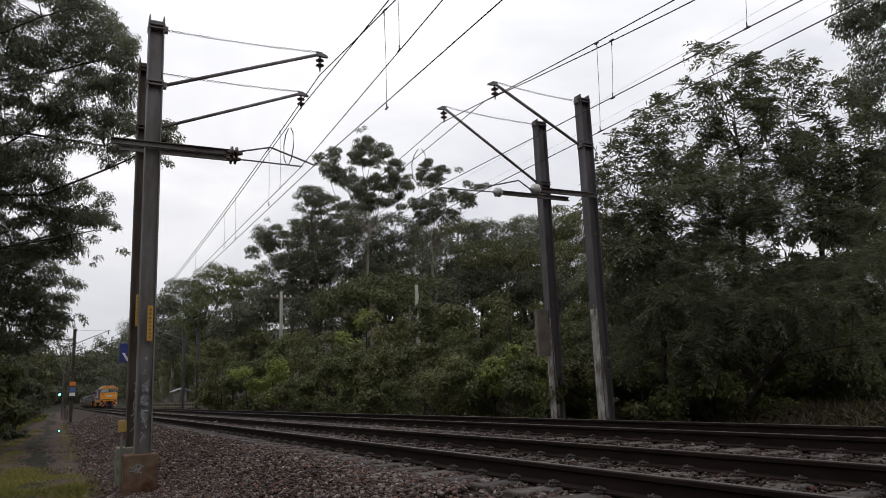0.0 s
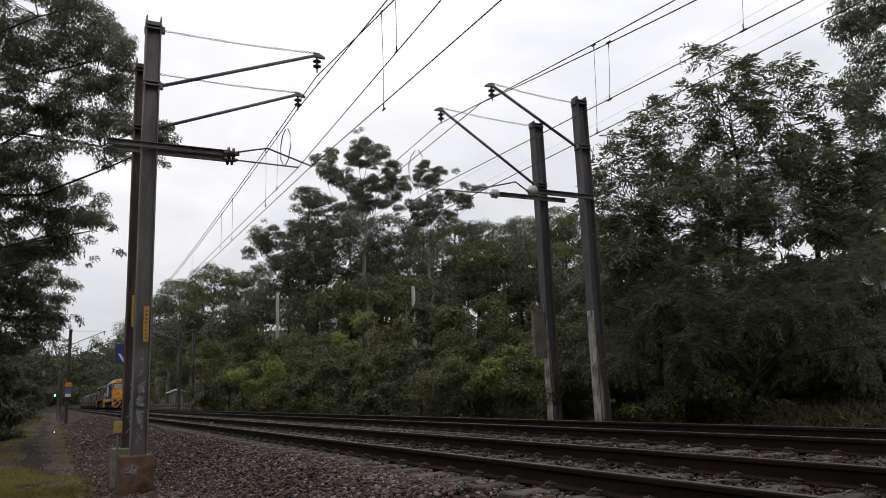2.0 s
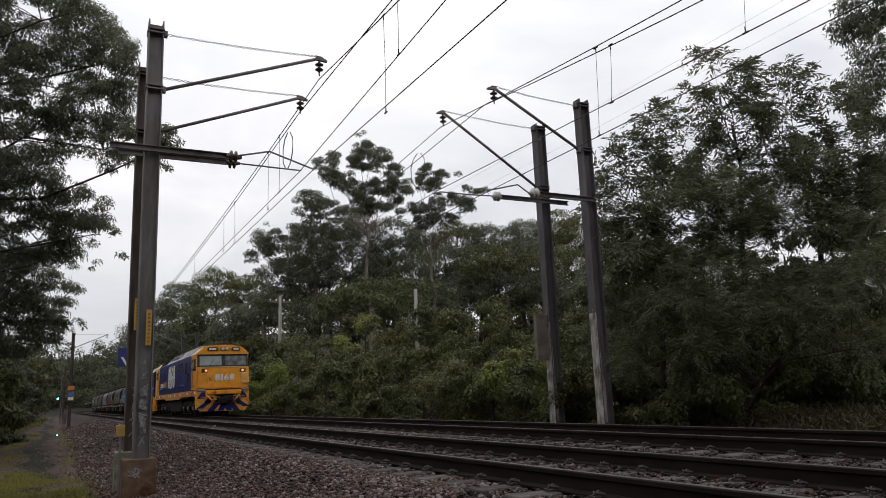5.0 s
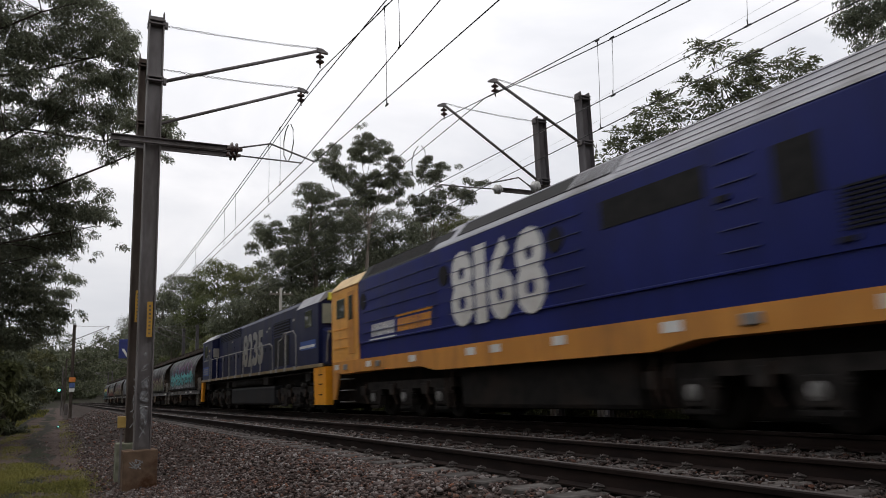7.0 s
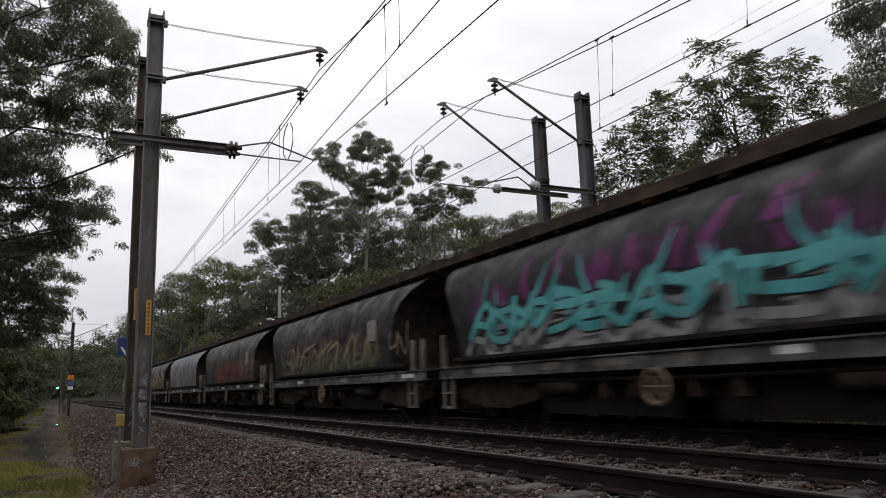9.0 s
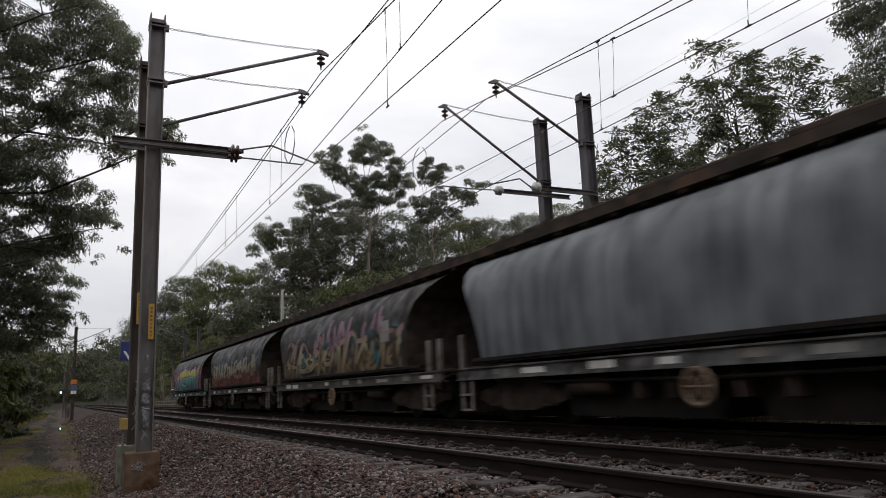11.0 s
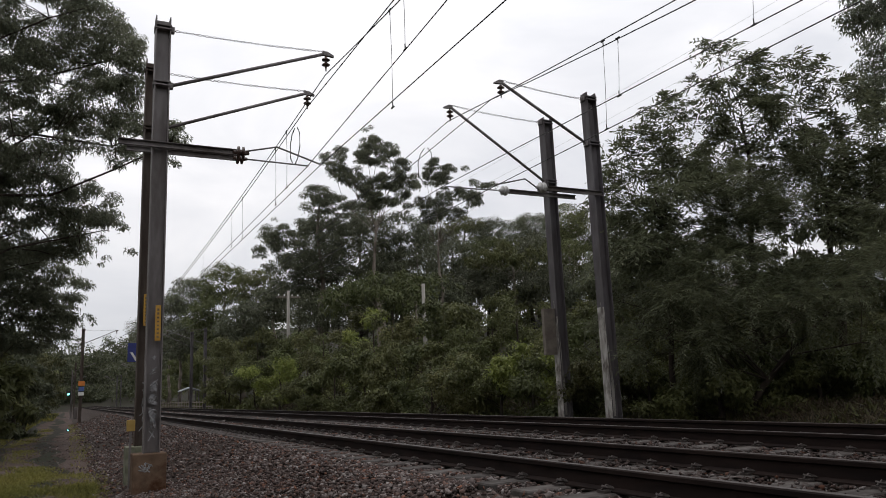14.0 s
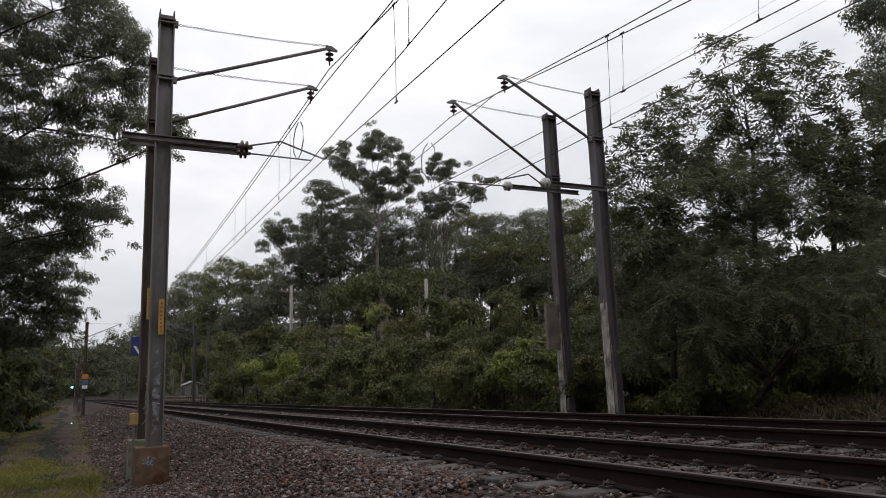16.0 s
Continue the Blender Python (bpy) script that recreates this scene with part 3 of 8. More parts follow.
def dropper(x, y, z0, z1, x1=None):
    """A dropper with a small clamp at either end."""
    bm = tubed([(x, y, z0), ((x + (x1 or x)) / 2 + .01, y, (z0 + z1) / 2), (x1 or x, y, z1)], .0045, 4)
    for xx, z in ((x, z0), (x1 or x, z1)):
        tube(bm, [(xx, y - .05, z), (xx, y + .05, z)], .015, 6)
        tube(bm, [(xx, y, z), (xx, y, z - .09 if z == z0 else z + .09)], .010, 6)
    tagged(part("dropper_wire", bm, M_wire()), "thin dropper wire between messenger and contact wire", "overhead wire", "overhead wires")


for y, z0, z1 in ((10.63, 6.92, 5.2), (10.06, 7.1, 5.96), (17.3, 7.05, 5.6), (18.4, 6.95, 5.45), (22.5, 6.67, 5.4), (24.2, 6.6, 5.45), (30, 6.5, 5.3), (37, 6.4, 5.25), (46, 6.3, 5.25), (55, 6.4, 5.25)):
    dropper(NEAR, y, z0, z1)
for y, z0, z1 in ((9.71, 6.60, 4.95), (9.32, 6.48, 5.41), (6.5, 6.28, 5.35), (18.5, 6.8, 5.2), (25, 6.6, 5.2), (33, 6.4, 5.2), (42, 6.3, 5.2), (52, 6.4, 5.2)):
    dropper(FAR, y, z0, z1, FAR - .08)
# jumper loops between the overlapping wires
def jumper(cx, y, z, s):
    pts = [(cx + s * .1, y + .5 * math.sin(a) * .9, z - .75 * math.sin(a / 2) ** 2 * 1.2) for a in (0, .6, 1.2, 2.0, 2.8, 3.14, 3.7, 4.4, 5.2, 5.8)]
    wire("jumper_cable", pts, .012, "looped jumper cable between two messenger wires", 6)


jumper(NEAR, 16.9, 7.0, 1)
jumper(FAR, 17.0, 6.9, -1)
for dx in (0, .9):
    wire("feeder_wire", sagged((11.1 + dx, 60, 7.9), (11.1 + dx, -30, 8.3), .9), .0028, "thin pale feeder wire above the far masts", 4, M_insgrey())


# ---- trees and bushes ----
def leaf_quads(P, D, L, W, rng, curl=.25, simple=False, facing=None):
    """Leaves from P along D, length L, width W, tip drooping: diamonds, or plain pointed ones where simple."""
    n = len(P)
    D = D / np.linalg.norm(D, axis=1, keepdims=True)
    S = np.cross(D, rng.normal(size=(n, 3)) if facing is None else facing + rng.normal(size=(n, 3)) * .45)
    S /= np.linalg.norm(S, axis=1, keepdims=True) + 1e-9
    L, W = np.broadcast_to(L, n)[:, None], np.broadcast_to(W, n)[:, None]
    mid = P + D * L * .42
    tip = P + D * L - np.array([0, 0, 1.0]) * L * curl
    if simple:
        return np.stack([P + S * W * .5, tip, P - S * W * .5 + D * L * .2], 1)
    return np.stack([P, mid + S * W * .5, tip, mid - S * W * .5], 1)


def crown(lobes, n, leaf, rng, clumps=9, droop=.5, fill=.55, spread=.33, flat=.75):
    """Leaves in clumps on the shells of the lobes (x, y, z, radius, height). Returns the quads and the clumps' centres by lobe."""
    vol = np.array([l[3] ** 2 * 1.0 for l in lobes])
    share = np.maximum(20, (n * vol / vol.sum())).astype(int)
    Q, C = [], []
    for (x, y, z, r, h), k in zip(lobes, share):
        c = rng.normal(size=(clumps, 3))
        c /= np.linalg.norm(c, axis=1, keepdims=True)
        c[:, 2] = np.where(c[:, 2] < -.45, -c[:, 2], c[:, 2])
        rad = fill + (1 - fill) * rng.random(clumps) ** .5
        c = c * rad[:, None] * np.array([r, r, h]) * .78
        C.append(c + (x, y, z))
        which = rng.integers(0, clumps, k)
        size = rng.uniform(.4, 1.4, clumps)
        g = rng.normal(size=(k, 3))
        g /= np.linalg.norm(g, axis=1, keepdims=True)
        g *= (rng.random(k) ** .45 * 1.2)[:, None]
        off = g * (spread * r * size[which])[:, None] * np.array([1, 1, flat])
        P = c[which] + off + (x, y, z)
        T = np.cross(g, rng.normal(size=(k, 3)))
        T /= np.linalg.norm(T, axis=1, keepdims=True) + 1e-9
        D = T * .8 + g * rng.uniform(0, 1.6, (k, 1)) + np.array([0, 0, -droop])
        Q.append(leaf_quads(P, D, leaf[0] * rng.uniform(.6, 1.3, k), leaf[1] * rng.uniform(.8, 1.5, k), rng, simple=True, facing=g * .8 + np.array([0, 0, .6])))
    return np.concatenate(Q), C


def fronds(lobes, n, rng, length=.5, leaflets=11, leaf=(.15, .03), clumps=12, rise=.45, tight=.14):
    """Feathery sprays: rosettes of arching stalks at the shoot ends, a row of narrow leaflets on either side of each stalk."""
    vol = np.array([l[3] ** 2 * 1.0 for l in lobes])
    share = np.maximum(6, n * vol / vol.sum()).astype(int)
    Q, C = [], []
    for (x, y, z, r, h), k in zip(lobes, share):
        c = rng.normal(size=(clumps, 3))
        c /= np.linalg.norm(c, axis=1, keepdims=True)
        c[:, 2] = np.where(c[:, 2] < -.4, -c[:, 2], c[:, 2])
        c = c * (.4 + .6 * rng.random((clumps, 1)) ** .5) * np.array([r, r, h * 1.15])
        C.append(c + (x, y, z))
        w = rng.integers(0, clumps, k)
        up = c / r * .8 + rng.normal(size=(clumps, 3)) * .35 + np.array([0, 0, rise])
        P = c[w] + (x, y, z) + rng.normal(size=(k, 3)) * r * tight
        A = rng.normal(size=(k, 3)) * .75 + up[w]
        A /= np.linalg.norm(A, axis=1, keepdims=True)
        S = np.cross(A, np.array([0, 0, 1.0]) + rng.normal(size=(k, 3)) * .3)
        S /= np.linalg.norm(S, axis=1, keepdims=True) + 1e-9
        ln = length * rng.uniform(.55, 1.25, k)
        for i in range(leaflets):
            u = (i + 1) / leaflets
            base = P + A * (ln * u)[:, None] - np.array([0, 0, 1.0]) * (ln * .5 * u * u)[:, None]
            side = 1 if i % 2 else -1
            D = A * .75 + side * S * .8 - np.array([0, 0, .3]) + rng.normal(size=(k, 3)) * .15
            Q.append(leaf_quads(base, D, leaf[0] * (1.15 - .5 * u) * rng.uniform(.8, 1.2, k), leaf[1], rng, .12, facing=np.cross(A, S)))
    return np.concatenate(Q), C


def wood(height, lean, r0, lobes, C, rng, fork=.35, twig=.35, sides=8, wiggle=.05, limbs=9):
    """Trunk, a limb to every lobe and a twig to each of its clumps."""
    bm = bmesh.new()
    n = 7
    axis = [Vector((lean[0] * (i / n) ** 1.3 + rng.normal() * wiggle * height * .12 * (i > 0), lean[1] * (i / n) ** 1.3 + rng.normal() * wiggle * height * .12 * (i > 0), height * i / n - (.4 if i == 0 else 0))) for i in range(n + 1)]
    rad = [r0 * (1.25 if i == 0 else 1) * (1 - .8 * i / n) + .012 for i in range(n + 1)]
    tube(bm, axis, rad, sides)
    ctr = np.array([(l[0], l[1], l[2] - l[4] * .25) for l in lobes])
    main = [int(np.argmax(ctr[:, 2]))]
    gap = np.linalg.norm(ctr - ctr[main[0]], axis=1)
    while len(main) < min(limbs, len(lobes)):
        main.append(int(np.argmax(gap)))
        gap = np.minimum(gap, np.linalg.norm(ctr - ctr[main[-1]], axis=1))
    stems, ends = [], {}
    for j in main:
        tgt = Vector(ctr[j])
        s = min(.92, max(fork, (tgt.z - Vector((tgt.x - axis[-1].x, tgt.y - axis[-1].y, 0)).length * .55) / height))
        f = s * n
        i = min(n - 1, int(f))
        p = axis[i].lerp(axis[i + 1], f - i)
        dist = (tgt - p).length
        kink = Vector((rng.normal(), rng.normal(), rng.normal() * .6 + .7)) * .09 * dist
        mid = p.lerp(tgt, .5) + kink
        rr = max(.014, min(r0 * (1 - .8 * s) * .5, .0065 * dist + .010))
        def bent(q, f=.035):
            return q + Vector((rng.normal(), rng.normal(), rng.normal())) * f * dist
        line = [p, bent(p.lerp(mid, .5) + kink * .25), bent(mid), bent(mid.lerp(tgt, .55) + kink * .1), tgt]
        tube(bm, line, [rr, rr * .85, rr * .65, rr * .5, rr * .3], 5 if twig > .2 else 4, False)
        stems += [(q, rr * w) for q, w in zip(line[1:], (.6, .5, .42, .3))]
        ends[j] = (tgt, rr * .3)
    S = np.array([tuple(q) for q, _ in stems])
    for j in range(len(lobes)):
        tgt = Vector(ctr[j])
        if j not in ends:
            d = np.linalg.norm(S - ctr[j], axis=1) + np.maximum(0, S[:, 2] - ctr[j][2])
            q, rr = stems[int(np.argmin(d))]
            dist = (tgt - q).length
            kink = Vector((rng.normal(), rng.normal(), rng.normal())) * .06 * dist
            rr = min(rr, .008 + .012 * dist)
            tube(bm, [q, q.lerp(tgt, .5) + kink, tgt], [rr, rr * .7, rr * .4], 4 if twig > .2 else 3, False)
            ends[j] = (tgt, rr * .45)
        tgt, rr = ends[j]
        cs = C[j]
        for c in cs[: int(len(cs) * twig * 2 + .5)]:
            c = Vector(c)
            k = tgt.lerp(c, .5) + Vector((rng.normal(), rng.normal(), rng.normal() + .4)) * .1 * (c - tgt).length
            tube(bm, [tgt, k, c], [rr, rr * .6, .004], 3, False)
    return bm


def tree(at, height, r0, lobes, n, leaf, bark, leaves, label, seed, lean=(0, 0), name="tree", category="tree", group="", clumps=9, droop=.5, spread=.33, fill=.55, frond=None, fork=.35, sides=8, twig=.35, flat=.75):
    rng = np.random.default_rng(seed)
    z = float(ground_z(at[0], at[1]))
    t = thing(name, pose(at[0], at[1], z), label, category, group)
    if frond:
        Q, C = fronds(lobes, n, rng, clumps=clumps, **frond)
    else:
        Q, C = crown(lobes, n, leaf, rng, clumps, droop, fill, spread, flat)
    part("trunk", wood(height, lean, r0, lobes, C, rng, fork, twig, sides), bark, t, smooth=True)
    quads("crown", Q, leaves, t)
    return t


def lobe_cloud(rng, n, centre, reach, r, low=-.5):
    """n foliage lobes scattered in an ellipsoid."""
    out = []
    while len(out) < n:
        p = rng.uniform(-1, 1, 3)
        d = np.linalg.norm(p)
        if .45 < d < 1 and p[2] > low:
            k = rng.uniform(.75, 1.25) * r
            out.append((centre[0] + p[0] * reach[0], centre[1] + p[1] * reach[1], centre[2] + p[2] * reach[2], k, k * .7))
    return out


def seen(az, el, r):
    """World place at an azimuth from the line and an elevation, r metres along the ground from the origin; used to lay out the woods."""
    a = radians(az)
    return (r * math.sin(a), r * math.cos(a), 0.654 + r * math.tan(radians(el)))


def scatter(lobes, n, shrink, rng, reach=.8):
    """Break every lobe into n smaller ones inside it, for a ragged outline."""
    out = []
    for x, y, z, r, h in lobes:
        for _ in range(n):
            d = rng.normal(size=3)
            d *= (rng.random() ** .4) * reach / np.linalg.norm(d)
            k = shrink * rng.uniform(.7, 1.3)
            out.append((x + d[0] * r, y + d[1] * r, z + d[2] * h * 1.1, r * k, r * k * .72))
    return out


def polar_tree(az, r, lobes, n, leaf, bark, leaves, label, seed, trunk_top=None, split=4, shrink=.46, **kw):
    """A tree rooted at an azimuth and range; its lobes are (azimuth, elevation, range offset, radius, height)."""
    x, y, _ = seen(az, 0, r)
    z = float(ground_z(x, y))
    L = []
    for a, e, dr, rad, h in lobes:
        p = seen(a, e, r + dr)
        L.append((p[0] - x, p[1] - y, p[2] - z, rad, h))
    top = trunk_top or max(l[2] for l in L) * .92
    hi = max(L, key=lambda l: l[2])
    if split > 1:
        L = scatter(L, split, shrink, np.random.default_rng(seed + 500))
    return tree((x, y), top, kw.pop("r0", .3), L, n, leaf, bark, leaves, label, seed, lean=kw.pop("lean", (hi[0] * .6, hi[1] * .6)), **kw)


def ring(a, e, ra, re, rng, n=14):
    """A roughly round crown outline."""
    return [(a + ra * math.cos(k * math.tau / n) * rng.uniform(.85, 1.12), e + re * math.sin(k * math.tau / n) * rng.uniform(.85, 1.12)) for k in range(n)]


def within(poly, a, e):
    ok = np.zeros(len(a), bool)
    for (a0, e0), (a1, e1) in zip(poly, poly[1:] + poly[:1]):
        if e0 != e1:
            ok ^= ((e0 > e) != (e1 > e)) & (a < (a1 - a0) * (e - e0) / (e1 - e0) + a0)
    return ok


def gum(az, r, outlines, puffs, per, leaf, bark, leaves, label, seed, size=.5, depth=2.0, holes=.25, hole_scale=1.0, r0=.3, trunk_top=None, lean=(0, 0), limbs=9, twig=.3, extra=(), fork=.45, name="tree", group="", droop=.35):
    """A gum tree: leaf puffs strewn through crown outlines of (azimuth, elevation), with gaps, and limbs that reach them."""
    rng = np.random.default_rng(seed)
    x, y, _ = seen(az, 0, r)
    z = float(ground_z(x, y))
    A, E = [], []
    area = []
    for o in outlines:
        o = np.array(o)
        area.append(np.ptp(o[:, 0]) * np.ptp(o[:, 1]))
    ph = rng.uniform(0, 6, 8)
    for o, w in zip(outlines, area):
        o = [tuple(q) for q in o]
        lo, hi = np.min(o, 0), np.max(o, 0)
        want, got = int(puffs * w / sum(area)), 0
        m = max(4, int(w * (1 - holes) * 3.6 / (1.9 * hole_scale ** 2)))
        heart = rng.uniform(lo, hi, (m, 2))
        wide = hole_scale * rng.uniform(.42, 1.0, m)
        while got < want:
            a, e = rng.uniform(lo[0], hi[0], 400), rng.uniform(lo[1], hi[1], 400)
            k = 2.6 / hole_scale
            f = np.sin(a * k + ph[0] + 1.4 * np.sin(e * k * .8 + ph[1])) + np.sin(e * k * 1.2 + ph[2] + 1.4 * np.sin(a * k * .9 + ph[3])) + .6 * np.sin(a * k * 2.3 + ph[4] + e * k * 1.7)
            ok = within(o, a, e) & (f > -2.6 + holes * 3.4)
            if holes > .38:                 # open crowns: separate rounded clumps, flat below
                da, de = (a[:, None] - heart[:, 0]) / wide, (e[:, None] - heart[:, 1]) / wide
                d2 = (da ** 2 + np.where(de < 0, de * 2.2, de * 1.35) ** 2).min(1)
                ok = within(o, a, e) & (d2 < 1.0 + .25 * rng.normal(size=400))
            a, e = a[ok][:want - got], e[ok][:want - got]
            A.append(a)
            E.append(e)
            got += len(a)
    A, E = np.concatenate(A), np.concatenate(E)
    rad = size * rng.uniform(.55, 1.3, len(A))
    if len(extra):
        A, E = np.append(A, [q[0] for q in extra]), np.append(E, [q[1] for q in extra])
        rad = np.append(rad, [q[2] for q in extra])
    R = r + rng.uniform(-depth, depth, len(A))
    aa = np.radians(A)
    P = np.stack([R * np.sin(aa) - x, R * np.cos(aa) - y, .654 + R * np.tan(np.radians(E)) - z], -1)
    share = np.maximum(8, per * (rad / size) ** 2).astype(int)
    w = np.repeat(np.arange(len(P)), share)
    n = len(w)
    g = rng.normal(size=(n, 3))
    g[:, 2] = np.where(g[:, 2] < -.3, -g[:, 2] * .6, g[:, 2])
    g /= np.linalg.norm(g, axis=1, keepdims=True)
    T = rng.normal(size=(n, 3))
    T -= g * (T * g).sum(1, keepdims=True)
    T /= np.linalg.norm(T, axis=1, keepdims=True) + 1e-9
    D = T + g * rng.uniform(-.1, .7, (n, 1)) + np.array([0, 0, -droop])
    g *= (rng.random(n) ** .36 * 1.1)[:, None]
    Q = P[w] + g * rad[w][:, None] * np.array([1.05, 1.05, .85])
    V = leaf_quads(Q, D, leaf[0] * rng.uniform(.6, 1.3, n), leaf[1] * rng.uniform(.8, 1.4, n), rng, simple=True, facing=g * .8 + np.array([0, 0, .6]))
    m = max(6, len(P) // 7)
    seeds = P[rng.choice(len(P), m, False)]
    near = np.argmin(((P[:, None] - seeds[None]) ** 2).sum(-1), 1)
    lobes, C = [], []
    for j in range(m):
        q = P[near == j]
        if len(q):
            c = q.mean(0)
            lobes.append((c[0], c[1], c[2] - .2, size, size))
            C.append(q)
    top = trunk_top or float(P[:, 2].max()) * .9
    t = thing(name, pose(x, y, z), label, "tree", group)
    part("trunk", wood(top, lean, r0, lobes, C, rng, fork, twig, 8, .10, limbs), bark, t, smooth=True)
    quads("crown", V, leaves, t)
    return t


def woods():
    rng = np.random.default_rng(11)
    # the great gums overhanging the path
    out = [(-9, 30), (0, 30), (.8, 27.4), (1.7, 26.8), (2.7, 26), (3, 25.4), (3.7, 25.6), (4.2, 24.8), (4.3, 23.8), (4.2, 21.7), (3.4, 20.7), (3.6, 20.3), (3.1, 19.7), (3.2, 18.1), (3.3, 17), (2.8, 16.2), (2.3, 16.5), (1.7, 17.2), (-.5, 17.2), (-4.4, 16), (-9, 16)]
    gum(-12, 30, [out, [(3.1, 19.7), (4.3, 20.3), (4.3, 18.8), (4.2, 16.8), (3.2, 17.4)], [(5.7, 19.5), (6.5, 19.7), (7.2, 19.1), (7.1, 17.8), (6.7, 16.8), (6.0, 17)]], 640, 190, (.125, .052), M_barkdark(), L_eucnear(), "tall grey-green gum tree overhanging the service path", 21, size=.37, depth=2.2, holes=.36, hole_scale=.8, r0=.42, limbs=12)
    out = [(-9, 17), (-.7, 17.0), (-.3, 15.1), (.5, 15.2), (1.3, 14.6), (1.9, 14.8), (2.8, 13.8), (2.6, 13.2), (2.2, 11.7), (1.4, 12.3), (.8, 11.4), (1.6, 10.2), (.8, 9.9), (-1.6, 9.6), (-9, 8)]
    gum(-10, 33, [out], 340, 190, (.13, .055), M_barkdark(), L_eucnear(), "grey-green gum tree with drooping outer branches", 22, size=.38, depth=2.0, holes=.36, hole_scale=.8, r0=.36, extra=[(2.4, 14.2, .35), (2.0, 13.0, .35), (1.7, 11.2, .3), (.9, 10.6, .3), (2.9, 12.3, .3), (3.2, 12.1, .24), (3.6, 10.6, .2), (3.8, 10.4, .18), (2.1, 10.0, .2), (1.8, 9.6, .16)])
    out = [(-9, 10.5), (-1, 10.3), (-.6, 9.4), (.7, 9.7), (1.2, 8.9), (.9, 7.9), (-.4, 8.1), (.5, 7.1), (.7, 6.3), (.5, 5.6), (-.2, 4.8), (-.5, 3.6), (-9, 3)]
    gum(-9, 37, [out], 360, 180, (.14, .058), M_barkdark(), L_eucnear(), "low-branched gum tree at the edge of the path", 28, size=.4, depth=2.0, holes=.2, hole_scale=.8, r0=.3, extra=[(1.3, 5.7, .2), (1.5, 5.5, .16), (1.0, 6.0, .2)])
    # dark thicket under the gums, left of the path
    for i, (az, r, h, w) in enumerate([(-2.1, 34, 3.4, 1.6), (-1.3, 45, 3.6, 1.8), (-1.0, 57, 3.8, 1.9), (-2.9, 40, 6.5, 2.6), (-1.75, 52, 6.6, 2.5), (-1.15, 64, 7.4, 2.8), (-.85, 78, 7.6, 2.8), (-.75, 96, 9.0, 3.2), (-4.9, 46, 9, 3.2), (-3.0, 62, 9.5, 3.2), (-2.2, 84, 10, 3.4), (-.6, 120, 10, 3.6), (-.55, 150, 11, 3.8), (-1.6, 130, 12, 4)]):
        x, y, _ = seen(az, 0, r)
        x -= w * .75
        lb = scatter(lobe_cloud(rng, 12, (0, 0, h * .47), (w * .8, w * .8, h * .44), w * .5, -.95), 3, .5, rng)
        tree((x, y), h * .8, .12, lb, 9000, (.26, .10), M_barkdark(), L_euc() if i % 3 else L_bush(), "dense dark green shrub beside the service path", 40 + i, name="shrub", category="shrub", group="shrubs by the path", clumps=5, spread=.5, twig=0)
    # tall gums on the hill across the line
    out = [(17.5, 18.2), (18.4, 18.6), (20.6, 19.5), (21.4, 19.6), (22.5, 19.1), (23.3, 18.3), (23.2, 17.4), (23.9, 17.5), (24.9, 16.3), (25, 14.9), (24.3, 13.5), (22.6, 13.7), (20.9, 13.6), (19.7, 14.3), (18.6, 15.3), (18.3, 16.2), (17.6, 17.3)]
    gum(21.9, 62, [out], 270, 140, (.17, .08), M_bark(), L_euchill(), "tall pale-trunked gum tree on the wooded hill", 23, size=.40, depth=2.2, holes=.40, hole_scale=1.1, r0=.30, lean=(-.6, 0), limbs=14, fork=.78, trunk_top=13.5, twig=.12, extra=[(20.9, 19.8, .3), (21.4, 20.0, .25)])
    out = [(25.6, 17.2), (26.4, 17.6), (27.3, 17.1), (28.9, 16.9), (29.5, 16.2), (29.4, 15.5), (31, 15.3), (31.2, 14.8), (29.6, 13.9), (28.7, 13.4), (27.4, 12.4), (26.2, 12.2), (24.9, 13.1), (24.7, 14.2), (25.6, 15.5)]
    gum(26.5, 64, [out], 160, 140, (.17, .08), M_bark(), L_euchill(), "tall open-crowned gum tree on the wooded hill", 24, size=.38, depth=2.0, holes=.44, hole_scale=1.1, r0=.24, limbs=12, fork=.75, trunk_top=11, twig=.12)
    out = [(15.9, 15.2), (16.9, 15.7), (18.3, 15), (19.7, 14.6), (20.9, 13.3), (20.5, 11.1), (19.6, 9.1), (17.1, 8.6), (14.4, 9), (12.6, 9.6), (12.3, 10.7), (13.3, 11), (12.6, 11.5), (12.8, 12), (13.8, 13.1), (14.5, 13), (14.9, 12.2), (16.2, 13.5), (15.9, 14.5)]
    gum(17.2, 68, [out], 340, 110, (.2, .09), M_bark(), L_euchill(), "broad dark gum tree on the hillside", 25, size=.5, depth=3, holes=.28, hole_scale=1.2, r0=.34, limbs=12)
